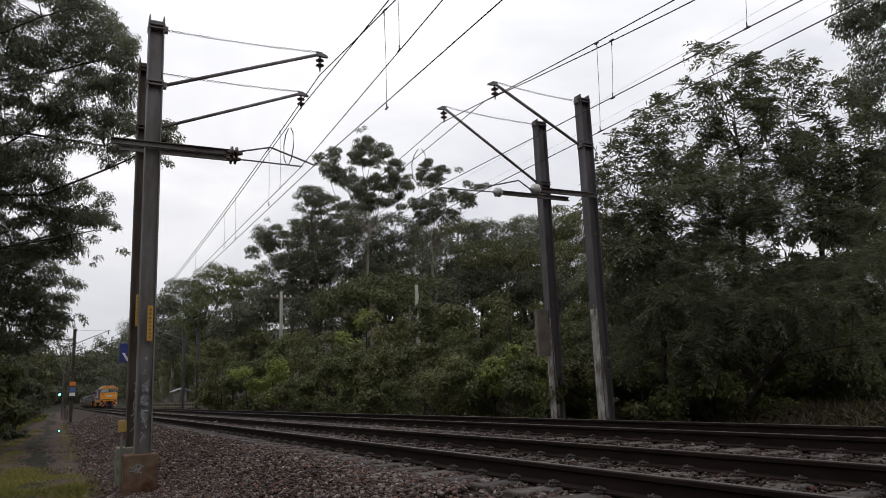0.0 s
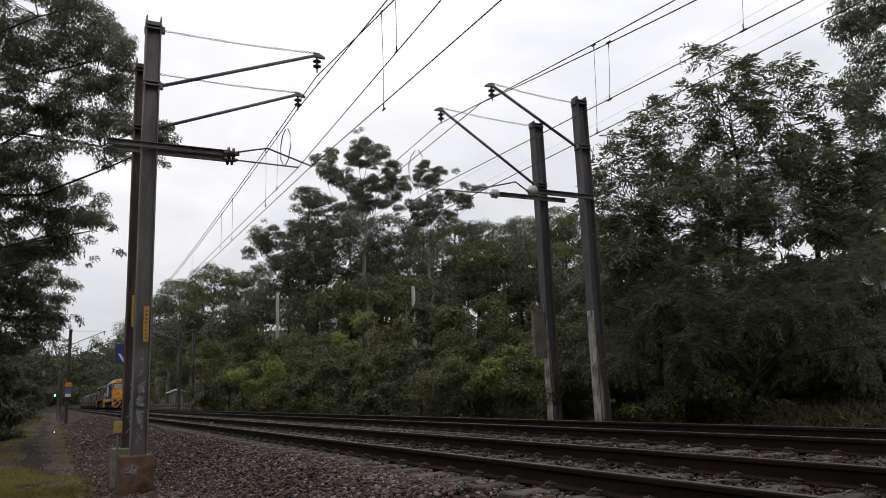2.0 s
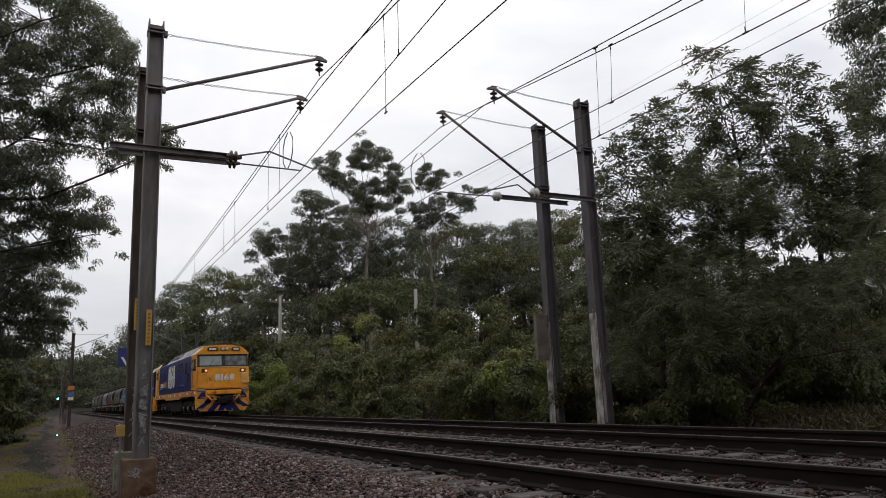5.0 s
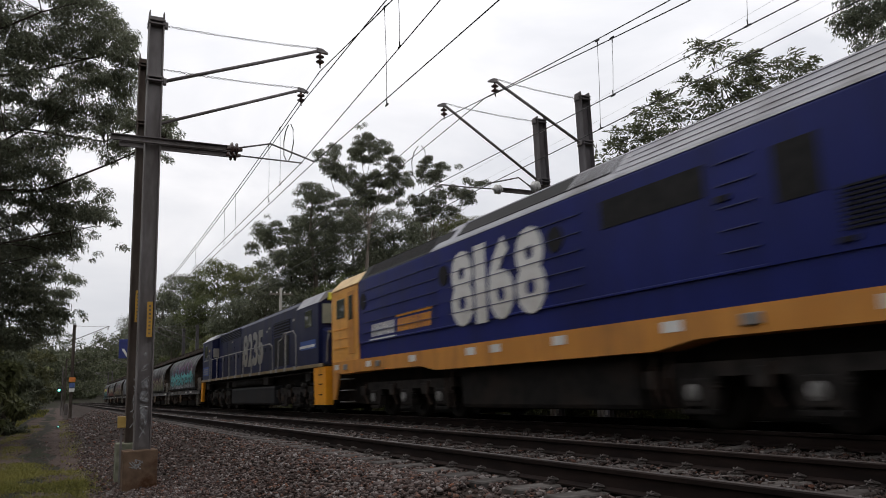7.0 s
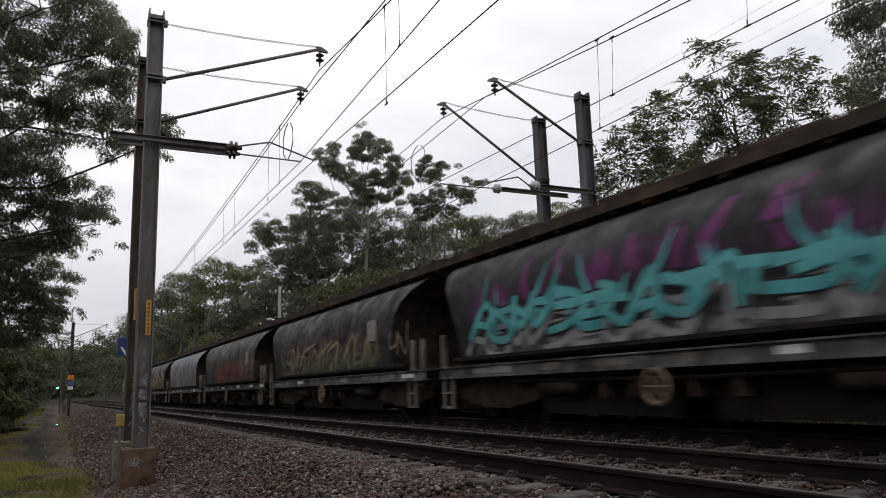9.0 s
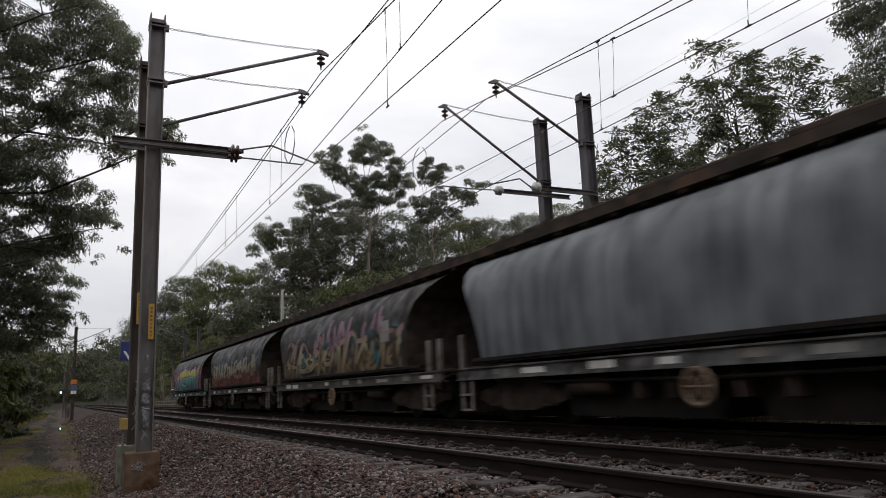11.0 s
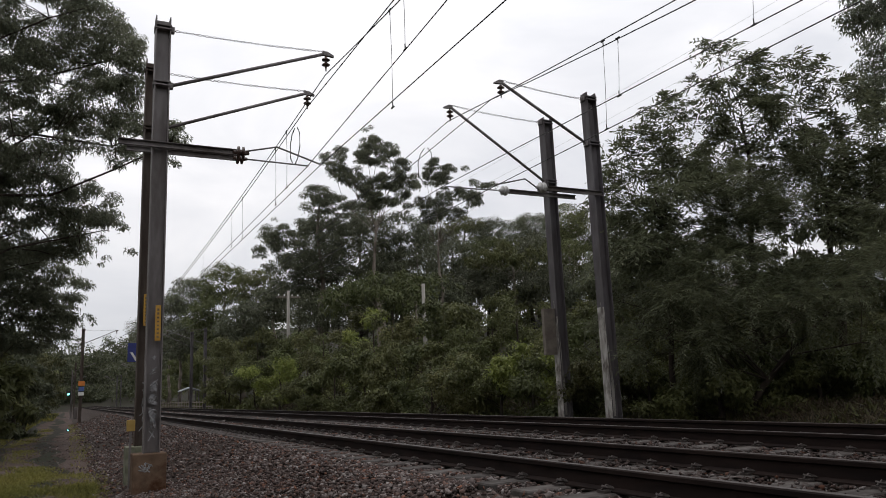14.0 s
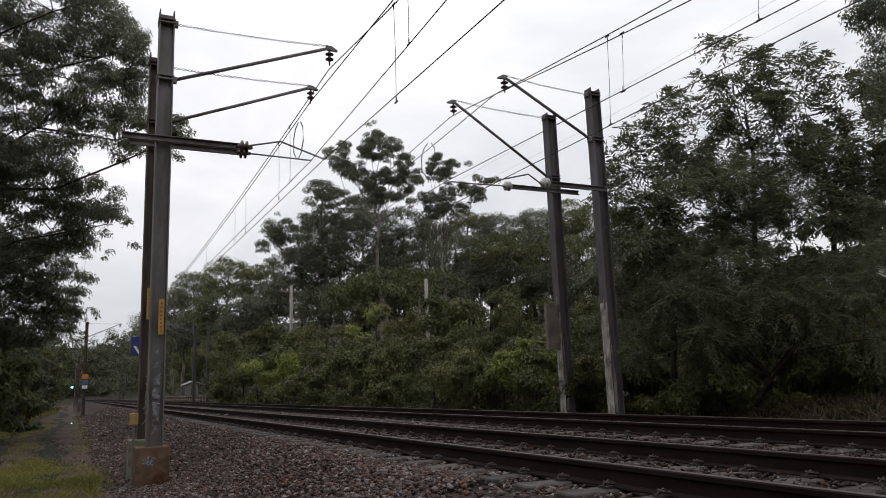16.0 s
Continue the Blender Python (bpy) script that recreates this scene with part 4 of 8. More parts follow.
    for i, (a, e, ra, re, r) in enumerate([(17.6, 11.3, 2.1, 1.9, 74), (20.4, 11.9, 2.1, 1.9, 74), (23.4, 11.7, 2, 1.8, 74), (15.6, 8.6, 2, 2, 72), (18.6, 8.4, 2.2, 2.1, 72), (21.8, 8.2, 2.2, 2, 72), (24.8, 9, 1.9, 2.1, 72),
                                           (26, 11.4, 1.7, 1.4, 78), (28.5, 11.6, 1.9, 1.3, 80), (31.2, 11.2, 2, 1.3, 80), (33.9, 11.5, 1.8, 1.3, 80), (36.6, 12.0, 1.6, 1.3, 80), (40, 10.8, 2, 1.6, 80), (27.4, 9.2, 2.1, 1.8, 74), (30.4, 9.6, 2.1, 1.8, 74), (33.4, 9.4, 2.1, 1.8, 74), (36.4, 9, 2.1, 1.8, 74), (39.4, 8.6, 2.1, 1.8, 74), (28.6, 6.9, 2.1, 1.7, 68), (31.6, 7.1, 2.1, 1.7, 68), (34.8, 7, 2.2, 1.7, 68), (38.2, 6.6, 2.3, 1.8, 68), (17, 6, 2, 1.6, 68), (20.2, 6, 2, 1.6, 68), (23.4, 6, 2, 1.6, 68), (26.4, 6.6, 2, 1.7, 66), (22.6, 7.4, 1.8, 1.4, 67), (24.8, 7.2, 1.6, 1.3, 67), (30, 8.2, 1.8, 1.5, 70)]):
        gum(a, r, [ring(a, e, ra, re, rng)], 105, 74, (.24, .10), M_barkpale() if i % 5 == 1 else M_barkdark(), L_euclight() if i in (8, 11, 14, 16) else L_euchill(), "dense hillside gum tree with a rounded crown", 300 + i, size=.72, depth=2.4, holes=.16, hole_scale=1.6, r0=.2, fork=.78, twig=0, group="gum trees on the hillside", limbs=6)
    # woods farther along the line
    for i, (a, e, ra, re, r) in enumerate([(10.2, 8.1, 1.7, 1.5, 112), (7.9, 7.2, 1.5, 1.4, 122), (12.5, 7.8, 1.5, 1.5, 104), (6.5, 5.8, 1.1, 1.6, 135), (13.7, 6.8, 1.3, 1.7, 92), (9.2, 5.4, 1.8, 1.6, 104), (11.6, 5.2, 1.8, 1.6, 96), (7.2, 4.0, 1.5, 1.4, 112), (5.4, 4.4, .9, 1.2, 190), (4.8, 4.9, .9, .9, 210)]):
        gum(a, r, [ring(a, e, ra, re, rng)], 95, 78, (.35, .15), M_bark(), L_euclight() if i in (0, 2, 5) else L_euchill(), "rounded gum tree farther along the line", 60 + i, size=.95 * r / 110, depth=2.6, holes=.16, hole_scale=1.2, r0=.3, twig=0, group="gum trees along the line", limbs=6)
    # copies of a few wild trees for the hill behind
    kinds = []
    for i in range(6):
        low = i > 3
        lb = lobe_cloud(rng, 12, (0, 0, 4.6 if low else 9.5), (3.4, 3.4, 3.8 if low else 5.4), 2.2, -.95)
        lb = scatter(lb, 3, .5, rng)
        kinds.append(tree((70 + 9 * i, 105), 6.4 if low else 11.6, .3, lb, 9000 if low else 6000, (.27, .125) if low else (.40, .17), M_bark(), (L_euc(), L_euclight())[i in (2, 5)], "forest gum tree on the hill" if not low else "low spreading tree on the hillside", 80 + i, group="hill forest", clumps=5, spread=.5, twig=0))
    for i in range(9):
        az, r = rng.uniform(10, 41), rng.uniform(86, 150)
        x, y, _ = seen(az, 0, r)
        copy_thing(kinds[i % 4], pose(x, y, float(ground_z(x, y)), 0, 0, rng.uniform(0, 360)))
    for i in range(8):
        az, r = rng.uniform(10, 40), rng.uniform(46, 84)
        x, y, _ = seen(az, 0, r)
        if x > 17:
            copy_thing(kinds[4 + i % 2], pose(x, y, float(ground_z(x, y)), 0, 0, rng.uniform(0, 360)))
    # far woods closing the view along the line
    Q = []
    for i in range(120):
        az, r = rng.uniform(-9, 15), rng.uniform(210, 430)
        x, y, _ = seen(az, 0, r)
        if -3 < x < 17 and r < 345:
            continue
        lb = lobe_cloud(rng, 9, (x, y, float(ground_z(x, y)) + rng.uniform(7, 11)), (4.5, 4.5, 10), 3.0, -1)
        Q.append(crown(lb, 600, (1.1, .5), rng, 6, .3, .4, .5)[0])
    for i in range(95):
        az, r = rng.uniform(-3, 10), rng.uniform(350, 470)
        x, y, top = seen(az, float(np.interp(az, [-3, 0, 5, 10], [2.9, 3.1, 4.5, 6.2])) * rng.uniform(.62, 1.04), r)
        g = float(ground_z(x, y))
        lb = lobe_cloud(rng, 9, (x, y, (top + g) / 2), (5, 5, max(6, (top - g) / 2)), 3.4, -1)
        Q.append(crown(lb, 640, (1.3, .6), rng, 6, .3, .4, .5)[0])
    for i in range(70):
        x, y = rng.uniform(-30, 60), rng.uniform(316, 345)
        lb = lobe_cloud(rng, 7, (x, y, float(ground_z(x, y)) + 3), (4, 4, 4.5), 2.6, -1)
        Q.append(crown(lb, 420, (1.0, .5), rng, 6, .3, .4, .5)[0])
    o = quads("far_woods", np.concatenate(Q), L_euc())
    tagged(o, "distant dark green woods closing the view", "woods", kind="stuff")
    # unseen woods beside and behind the eye, added to cut the low sky light
    o = quads("side_woods", np.concatenate([crown(lobe_cloud(rng, 6, (x, y, 8), (4, 4, 7), 3.2, -1), 260, (1.4, .7), rng, 6, .3, .4, .5)[0] for x, y in
                                            [(-13 - rng.uniform(0, 25), rng.uniform(-60, 230)) for _ in range(110)] + [(rng.uniform(17, 60), rng.uniform(-90, -6)) for _ in range(80)] + [(rng.uniform(-14, 16), -rng.uniform(70, 120)) for _ in range(25)]]), L_euc())
    tagged(o, "unseen woods added beside and behind the eye to block low sky light", "woods", kind="stuff")


def right_bank():
    rng = np.random.default_rng(5)
    # feathery wattle trees behind the far masts
    F = dict(length=.5, leaflets=9, leaf=(.20, .05))
    G = dict(length=.72, leaflets=22, leaf=(.15, .024), rise=.3, tight=.12)
    lob = [(50.0, 22.0, 0, .75, .7), (47.9, 20.2, .3, .7, .7), (51.8, 20.8, 0, .75, .7), (49.8, 18.8, -.3, 1.0, .8), (46.2, 18.2, 0, .8, .7), (51.8, 18.6, .4, .9, .7), (48.2, 16.2, 0, 1.1, .8), (51.2, 15.6, 0, 1.0, .8), (45.4, 15.8, 0, .8, .7)]
    polar_tree(49.4, 19.6, lob, 860, None, M_barkdark(), L_wattle(), "feathery wattle tree with drooping leaf sprays", 31, r0=.10, frond=F, clumps=4, trunk_top=7.2, fork=.12, split=3, shrink=.55, twig=.6)
    lob = [(44.2, 16.6, 0, .7, .6), (42.4, 14.4, .3, .8, .6), (41.0, 12.8, 0, .7, .6), (44.2, 13.4, -.4, 1.0, .8), (42.6, 11.0, 0, 1.0, .8), (45.6, 11.1, 0, 1.0, .8), (40.2, 10.4, .4, .7, .6), (41.0, 8.4, 0, 1.0, .8), (44, 8.6, -.4, 1.0, .8), (40.9, 16.6, 0, .45, .4), (41.9, 17.8, 0, .45, .4), (43, 17.0, 0, .55, .5), (44.4, 19.0, 0, .55, .5), (40.2, 14.6, 0, .5, .4)]
    polar_tree(43, 18.6, lob, 1020, None, M_barkdark(), L_wattle(), "slender feathery wattle tree behind the masts", 32, r0=.08, frond=F, clumps=4, trunk_top=5.4, fork=.12, split=3, shrink=.55, twig=.6)
    lob = [(53.6, 19.2, .5, .7, .6), (54.6, 17.2, 0, .9, .7), (53.0, 15.4, .5, .9, .7), (55.6, 14.2, 0, 1.0, .8), (53.6, 12.2, 0, 1.1, .8), (56.4, 11.6, 0, 1.0, .8), (58.4, 12.6, 0, 1.1, .8), (55, 9.2, -.4, 1.1, .9), (58, 9.2, -.4, 1.1, .9), (54.4, 20.8, 0, .55, .5), (55.7, 20.0, 0, .55, .5), (56.7, 18.8, 0, .6, .5), (56.6, 16.6, 0, .8, .7)]
    polar_tree(54.6, 20.5, lob, 1050, None, M_barkdark(), L_wattle(), "feathery wattle tree in the thicket", 33, r0=.10, frond=F, clumps=4, trunk_top=6.4, fork=.12, split=3, shrink=.55, twig=.6)
    lob = [(44.6, 14.0, .3, 1.0, .9), (47.4, 14.8, .2, 1.0, .9), (52.4, 14.2, .2, 1.0, .9), (55.2, 13.4, .3, 1.0, .9), (42.4, 11.6, .4, 1.0, .9), (48.0, 12.8, -.5, 1.2, 1.0), (50.6, 12.2, -.4, 1.2, 1.0), (47.0, 9.8, -.7, 1.2, 1.0), (49.8, 9.2, -.8, 1.2, 1.0), (52.4, 9.4, -.6, 1.2, 1.0), (46.4, 6.6, -1, 1.2, 1.0), (49.2, 6.2, -1.2, 1.2, 1.0), (52.2, 6.2, -1.0, 1.2, 1.0), (55, 5.8, -1, 1.2, 1)]
    polar_tree(49.6, 19.4, lob, 2100, None, M_barkdark(), L_wattle(), "low-branched wattle tree over the cutting bank", 34, r0=.11, frond=G, clumps=4, trunk_top=4.2, split=3, shrink=.6, twig=.6)
    lob = [(43.6, 5.4, -.6, 1.1, .9), (41.4, 5.4, 0, 1.1, .9), (45, 3.4, -1, 1.1, .9), (48, 3.2, -1.4, 1.1, .8), (51.4, 3.2, -1.4, 1.1, .9), (54.6, 3.6, -1.3, 1.1, .9), (57.6, 4.8, -1, 1.2, 1), (58, 7.2, -.6, 1.2, 1), (42.6, 2.6, -.6, 1.0, .8), (40, 3.4, .6, 1.0, .8)]
    polar_tree(48, 18.6, lob, 1400, None, M_barkdark(), L_wattle(), "low spreading wattle bush at the foot of the bank", 35, r0=.08, frond=G, clumps=4, trunk_top=2.2, split=3, shrink=.6, twig=.6)
    # a dense gum at the edge of the view
    out = [(57.6, 26.5), (58.6, 29), (66, 29), (66, 10), (57.4, 10), (56.9, 13), (57.8, 16.5), (57.2, 18.5), (58.2, 20), (57.3, 22), (58, 24)]
    gum(62, 27, [out], 480, 150, (.13, .055), M_bark(), L_eucnear(), "dense grey-green gum tree above the cutting", 36, size=.38, depth=2, holes=.22, hole_scale=1.0, r0=.3)
    # dark shrubs closing the thicket behind the wattles
    for i, (az, r, el, w) in enumerate([(41.5, 24.5, 11.5, 1.5), (44, 24.5, 12.4, 1.6), (42.7, 25.6, 11.4, 1.7), (40.4, 25.4, 9.6, 1.6), (46.6, 24, 11.6, 1.6), (49.4, 24.4, 12.8, 1.7), (52.2, 24.2, 11.8, 1.7), (55, 24.6, 12.6, 1.7), (57.8, 25, 12.0, 1.7), (50.9, 26, 11.6, 1.5), (53.5, 26, 11.4, 1.6)]):
        x, y, zt = seen(az, el, r)
        h = zt - float(ground_z(x, y))
        rng2 = rng if i < 9 else np.random.default_rng(70 + i)
        lb = scatter(lobe_cloud(rng2, 12, (0, 0, h * .5), (w, w, h * .47), w * .45, -.95), 3, .5, rng2)
        tree((x, y), h * .75, .07, lb, 5500, (.15, .085), M_barkdark(), L_wattle(), "tall dark shrub in the thicket behind the wattles", 380 + i, name="shrub", category="shrub", group="shrubs in the thicket", clumps=5, spread=.5, fork=.1, twig=0)
    # bushes along the far side of the line: (azimuth, range, top elevation, width, bright)
    B = [(36.4, 24.5, 6.6, 1.7, 0), (34.4, 25.5, 7.0, 1.7, 1), (38.0, 23.0, 5.6, 1.5, 1), (32.2, 27, 7.1, 1.8, 0), (30.2, 28.5, 6.9, 1.8, 0), (28.2, 30, 6.6, 1.8, 0), (26.4, 33, 7.1, 2.0, 0), (24.4, 36, 6.4, 2.0, 0),
         (22.6, 39, 6.7, 2.0, 0), (21.2, 41, 7.2, 1.7, 2), (19.4, 44, 6.3, 2.2, 0), (17.4, 48, 5.7, 2.3, 0), (15.6, 52, 5.3, 2.4, 0), (14.0, 58, 5.6, 2.4, 0), (12.6, 64, 5.4, 2.6, 1), (11.4, 70, 4.8, 2.7, 0), (10.3, 78, 4.6, 2.8, 0), (9.4, 88, 4.6, 3.0, 0), (8.9, 118, 4.2, 3.0, 0), (8.3, 124, 3.8, 3.2, 1), (7.3, 122, 3.4, 3.2, 0), (6.5, 138, 3.0, 3.4, 0), (5.9, 155, 2.6, 3.4, 0), (10.6, 72, 2.4, 2.0, 0),
         (35.6, 21, 3.6, 1.4, 0), (33.0, 22, 3.2, 1.4, 2), (30.6, 23.5, 3.4, 1.5, 0), (28.0, 25, 3.2, 1.5, 0), (25.4, 27.5, 3.4, 1.6, 0), (22.8, 30.5, 3.4, 1.7, 0), (20.4, 34, 3.2, 1.8, 0), (18.2, 38, 3.2, 1.9, 1), (16.2, 43, 3.0, 2.0, 0), (14.2, 49, 3.0, 2.1, 2), (12.4, 56, 3.0, 2.2, 1),
         (38.8, 19.8, 3.0, 1.3, 0), (41.4, 18.6, 2.4, 1.2, 0), (40, 24, 6.8, 1.6, 0), (42.4, 22.5, 8.4, 1.6, 0), (43.6, 23.5, 9.0, 1.6, 0), (45.6, 22, 5.6, 1.6, 0), (49, 22.5, 5.8, 1.7, 0), (52.6, 23.5, 5.6, 1.8, 0), (56, 24.5, 5.4, 1.8, 0), (59, 24.5, 6.4, 1.8, 1),
         (44.6, 20.5, 3.0, 1.5, 0), (47.8, 20.5, 3.2, 1.5, 0), (51, 21, 3.2, 1.5, 0), (54.2, 21.5, 3.4, 1.5, 0), (57.4, 22, 3.6, 1.5, 0), (60.4, 22, 4, 1.5, 0), (46.2, 18.6, 1.2, 1.2, 0), (49.4, 18.8, 1.0, 1.2, 0), (52.6, 19.2, 1.3, 1.2, 0), (55.6, 19.6, 1.4, 1.3, 0), (58.6, 20, 1.8, 1.3, 0)]
    mats = (L_bush, L_euclight, L_bushlight)
    for i, (az, r, el, w, k) in enumerate(B):
        x, y, zt = seen(az, el, r)
        z = float(ground_z(x, y))
        h = max(1.0, zt - z)
        lb = scatter(lobe_cloud(rng, 11, (0, 0, h * .47), (w * .9, w * .9, h * .46), min(w, h) * .42, -.95), 3, .5, rng)
        n = int(12500 if r < 30 else 9500 if r < 50 else 7500)
        s = .104 if r < 30 else .142 if r < 50 else .20
        tree((x, y), h * .75, .06, lb, n, (s * .9, s * .5), M_barkdark(), mats[k](), ("bright green" if k == 2 else "yellow-green" if k else "dull green") + " bush on the bank beside the far track", 100 + i, name="bush", category="bush", group="bushes on the bank", clumps=6, spread=.66, fork=.1, twig=0)


woods()
right_bank()


# ---- the train: two diesel locomotives and seven hopper wagons on the far track ----
TRAIN, WHEELS = [], []


def P_blue(): return surface("loco_blue", (0.0042, 0.0095, 0.098), (0.0075, 0.0150, 0.138), 0.40, 0, 1.6, grime=(0.007, 0.007, 0.045), grime_scale=.9, grime_at=(.5, .85), stretch=(1, 1, .4), bump=.02, spec=.25)
def P_navy(): return surface("loco_navy", (0.0065, 0.009, 0.042), (0.0105, 0.0145, 0.062), 0.5, 0, 1.5, grime=(0.012, 0.010, 0.014), grime_scale=.8, grime_at=(.45, .8), stretch=(1, 1, .4), bump=.02, spec=.22)
def P_yellow(): return surface("loco_yellow", (0.76, 0.295, 0.010), (0.86, 0.355, 0.015), 0.45, 0, 1.8, grime=(0.42, 0.17, 0.025), grime_scale=1.6, grime_at=(.5, .8), bump=.02)
def P_sill(): return surface("loco_sill_yellow", (0.48, 0.195, 0.028), (0.58, 0.25, 0.042), 0.6, 0, 2.5, grime=(0.22, 0.095, 0.03), grime_scale=1.6, grime_at=(.5, .8), stretch=(1, 1.6, .3), bump=.05)
def P_cream(): return surface("loco_roof_cream", (0.55, 0.36, 0.13), (0.68, 0.47, 0.20), 0.5, 0, 2, grime=(0.36, 0.22, 0.09), bump=.03)
def P_silver(): return surface("loco_roof_grey", (0.23, 0.23, 0.26), (0.34, 0.34, 0.36), 0.5, .2, 1.5, grime=(0.13, 0.12, 0.12), grime_scale=.7, bump=.05)
def P_black(): return surface("underframe_black", (0.009, 0.0082, 0.0078), (0.020, 0.0178, 0.0165), 0.85, 0, 5, grime=(0.030, 0.0225, 0.018), grime_scale=1.2, bump=.15, spec=.12)
def P_wheel(): return surface("wheel_steel", (0.012, 0.010, 0.009), (0.026, 0.021, 0.018), 0.7, .2, 5, bump=.05, spec=.2)
def P_bearing(): return surface("axle_cap_grey", (0.13, 0.125, 0.12), (0.27, 0.26, 0.25), 0.6, .2, 5, bump=0)
def P_white(): return surface("marking_white", (0.62, 0.61, 0.58), (0.74, 0.73, 0.7), 0.55, 0, 3, grime=(0.45, 0.42, 0.38), bump=0)
def P_handrail(): return surface("handrail_pale", (0.18, 0.172, 0.16), (0.28, 0.27, 0.25), 0.5, 0, 4, grime=(0.3, 0.26, 0.2), bump=0)
def P_post(): return surface("post_dirty", (0.13, 0.115, 0.10), (0.24, 0.22, 0.195), 0.7, 0, 4, grime=(0.07, 0.05, 0.035), grime_scale=2.5, bump=.05, spec=.2)
def P_brown(): return surface("bogie_dust", (0.028, 0.021, 0.018), (0.07, 0.05, 0.04), 0.85, 0, 4, grime=(0.085, 0.05, 0.035), grime_scale=1.6, grime_at=(.55, .8), bump=.2, spec=.12)
def P_frame(): return surface("bogie_frame_dust", (0.016, 0.0145, 0.014), (0.042, 0.037, 0.034), 0.85, 0, 3.5, grime=(0.060, 0.048, 0.040), grime_scale=2.0, grime_at=(.5, .75), bump=.2, spec=.12)
def P_rubber(): return surface("rubber_black", (0.012, 0.012, 0.012), (0.02, 0.02, 0.02), 0.6, 0, 5, bump=0)
def P_rust(): return surface("roof_walk_rust", (0.028, 0.023, 0.019), (0.06, 0.047, 0.038), 0.85, .1, 3, grime=(0.10, 0.058, 0.038), grime_scale=1.5, bump=.2, spec=.15)
def P_grille(): return surface("grille_dark", (0.008, 0.0075, 0.008), (0.02, 0.019, 0.019), 0.7, 0, 6, bump=.1, spec=.2)


def P_glass():
    if "cab_glass" not in MATS:
        m = bpy.data.materials.new("cab_glass")
        m.use_nodes = True
        b = m.node_tree.nodes["Principled BSDF"]
        b.inputs["Base Color"].default_value = (0.03, 0.035, 0.035, 1)
        b.inputs["Roughness"].default_value = 0.06
        b.inputs["Specular IOR Level"].default_value = 0.9
        b.inputs["Coat Weight"].default_value = 0.6
        MATS["cab_glass"] = m
    return MATS["cab_glass"]


def lettering(name, text, height, width, material, parent, m, label, depth=.006):
    """Text in the built-in font as a mesh of the given height and width, on the plane of m (x to the right, y up)."""
    cu = bpy.data.curves.new(name, "FONT")
    cu.body, cu.extrude, cu.offset, cu.resolution_u = text, depth, .038, 3
    ob = new(name, cu)
    bpy.context.view_layer.update()
    me = bpy.data.meshes.new_from_object(ob.evaluated_get(bpy.context.evaluated_depsgraph_get()))
    bpy.data.objects.remove(ob)
    co = np.empty(len(me.vertices) * 3)
    me.vertices.foreach_get("co", co)
    co = co.reshape(-1, 3)
    lo, hi = co.min(0), co.max(0)
    co = (co - lo) / (hi - lo)[None].clip(1e-6) * np.array([width, height, depth * 2]) - np.array([width / 2, height / 2, 0])
    me.vertices.foreach_set("co", co.reshape(-1))
    me.materials.clear()
    o = link(name, me, material, parent, label)
    o.matrix_basis = m
    return o


def numerals(name, text, height, widths, gap, material, parent, m, label):
    """Each figure as a part of its own, set side by side about the middle of m."""
    total = sum(widths) + gap * (len(widths) - 1)
    x = -total / 2
    for ch, w in zip(text, widths):
        lettering(name, ch, height, w, material, parent, m @ Matrix.Translation((x + w / 2, 0, 0)), label)
        x += w + gap


SIDE = Matrix(((0, 0, -1, 0), (-1, 0, 0, 0), (0, 1, 0, 0), (0, 0, 0, 1)))       # text x runs to -Y, text y up, facing -X
FACE = Matrix(((1, 0, 0, 0), (0, 0, -1, 0), (0, 1, 0, 0), (0, 0, 0, 1)))        # text x runs to +X, text y up, facing -Y
WHEEL_R = 0.47


def wheelset(parent, y, cap=True):
    """Two flanged wheels on an axle, with pale bearing caps; turns about x."""
    bm = bmesh.new()
    for s in (-1, 1):
        m = pose(s * .69, 0, 0, 0, 90 * s, 0)
        lathe(bm, [(.08, -.04), (.38, -.03), (WHEEL_R + .025, -.065), (WHEEL_R + .025, -.04), (WHEEL_R, -.03), (WHEEL_R, .07), (.42, .07), (.38, .03), (.16, .03), (.14, .1), (.09, .11)], 24, m)
        for k in range(3):
            a = k * math.tau / 3
            box(bm, s * .69 + s * .03 - .01, s * .69 + s * .03 + .012, .26 * math.cos(a) - .05, .26 * math.cos(a) + .05, .26 * math.sin(a) - .05, .26 * math.sin(a) + .05)
    tube(bm, [(-.7, 0, 0), (.7, 0, 0)], .08, 10)
    w = part("wheelset", bm, P_wheel(), parent, "worn steel wheels on an axle", True)
    w.location = (0, y, WHEEL_R)
    WHEELS.append((w, y))
    return w


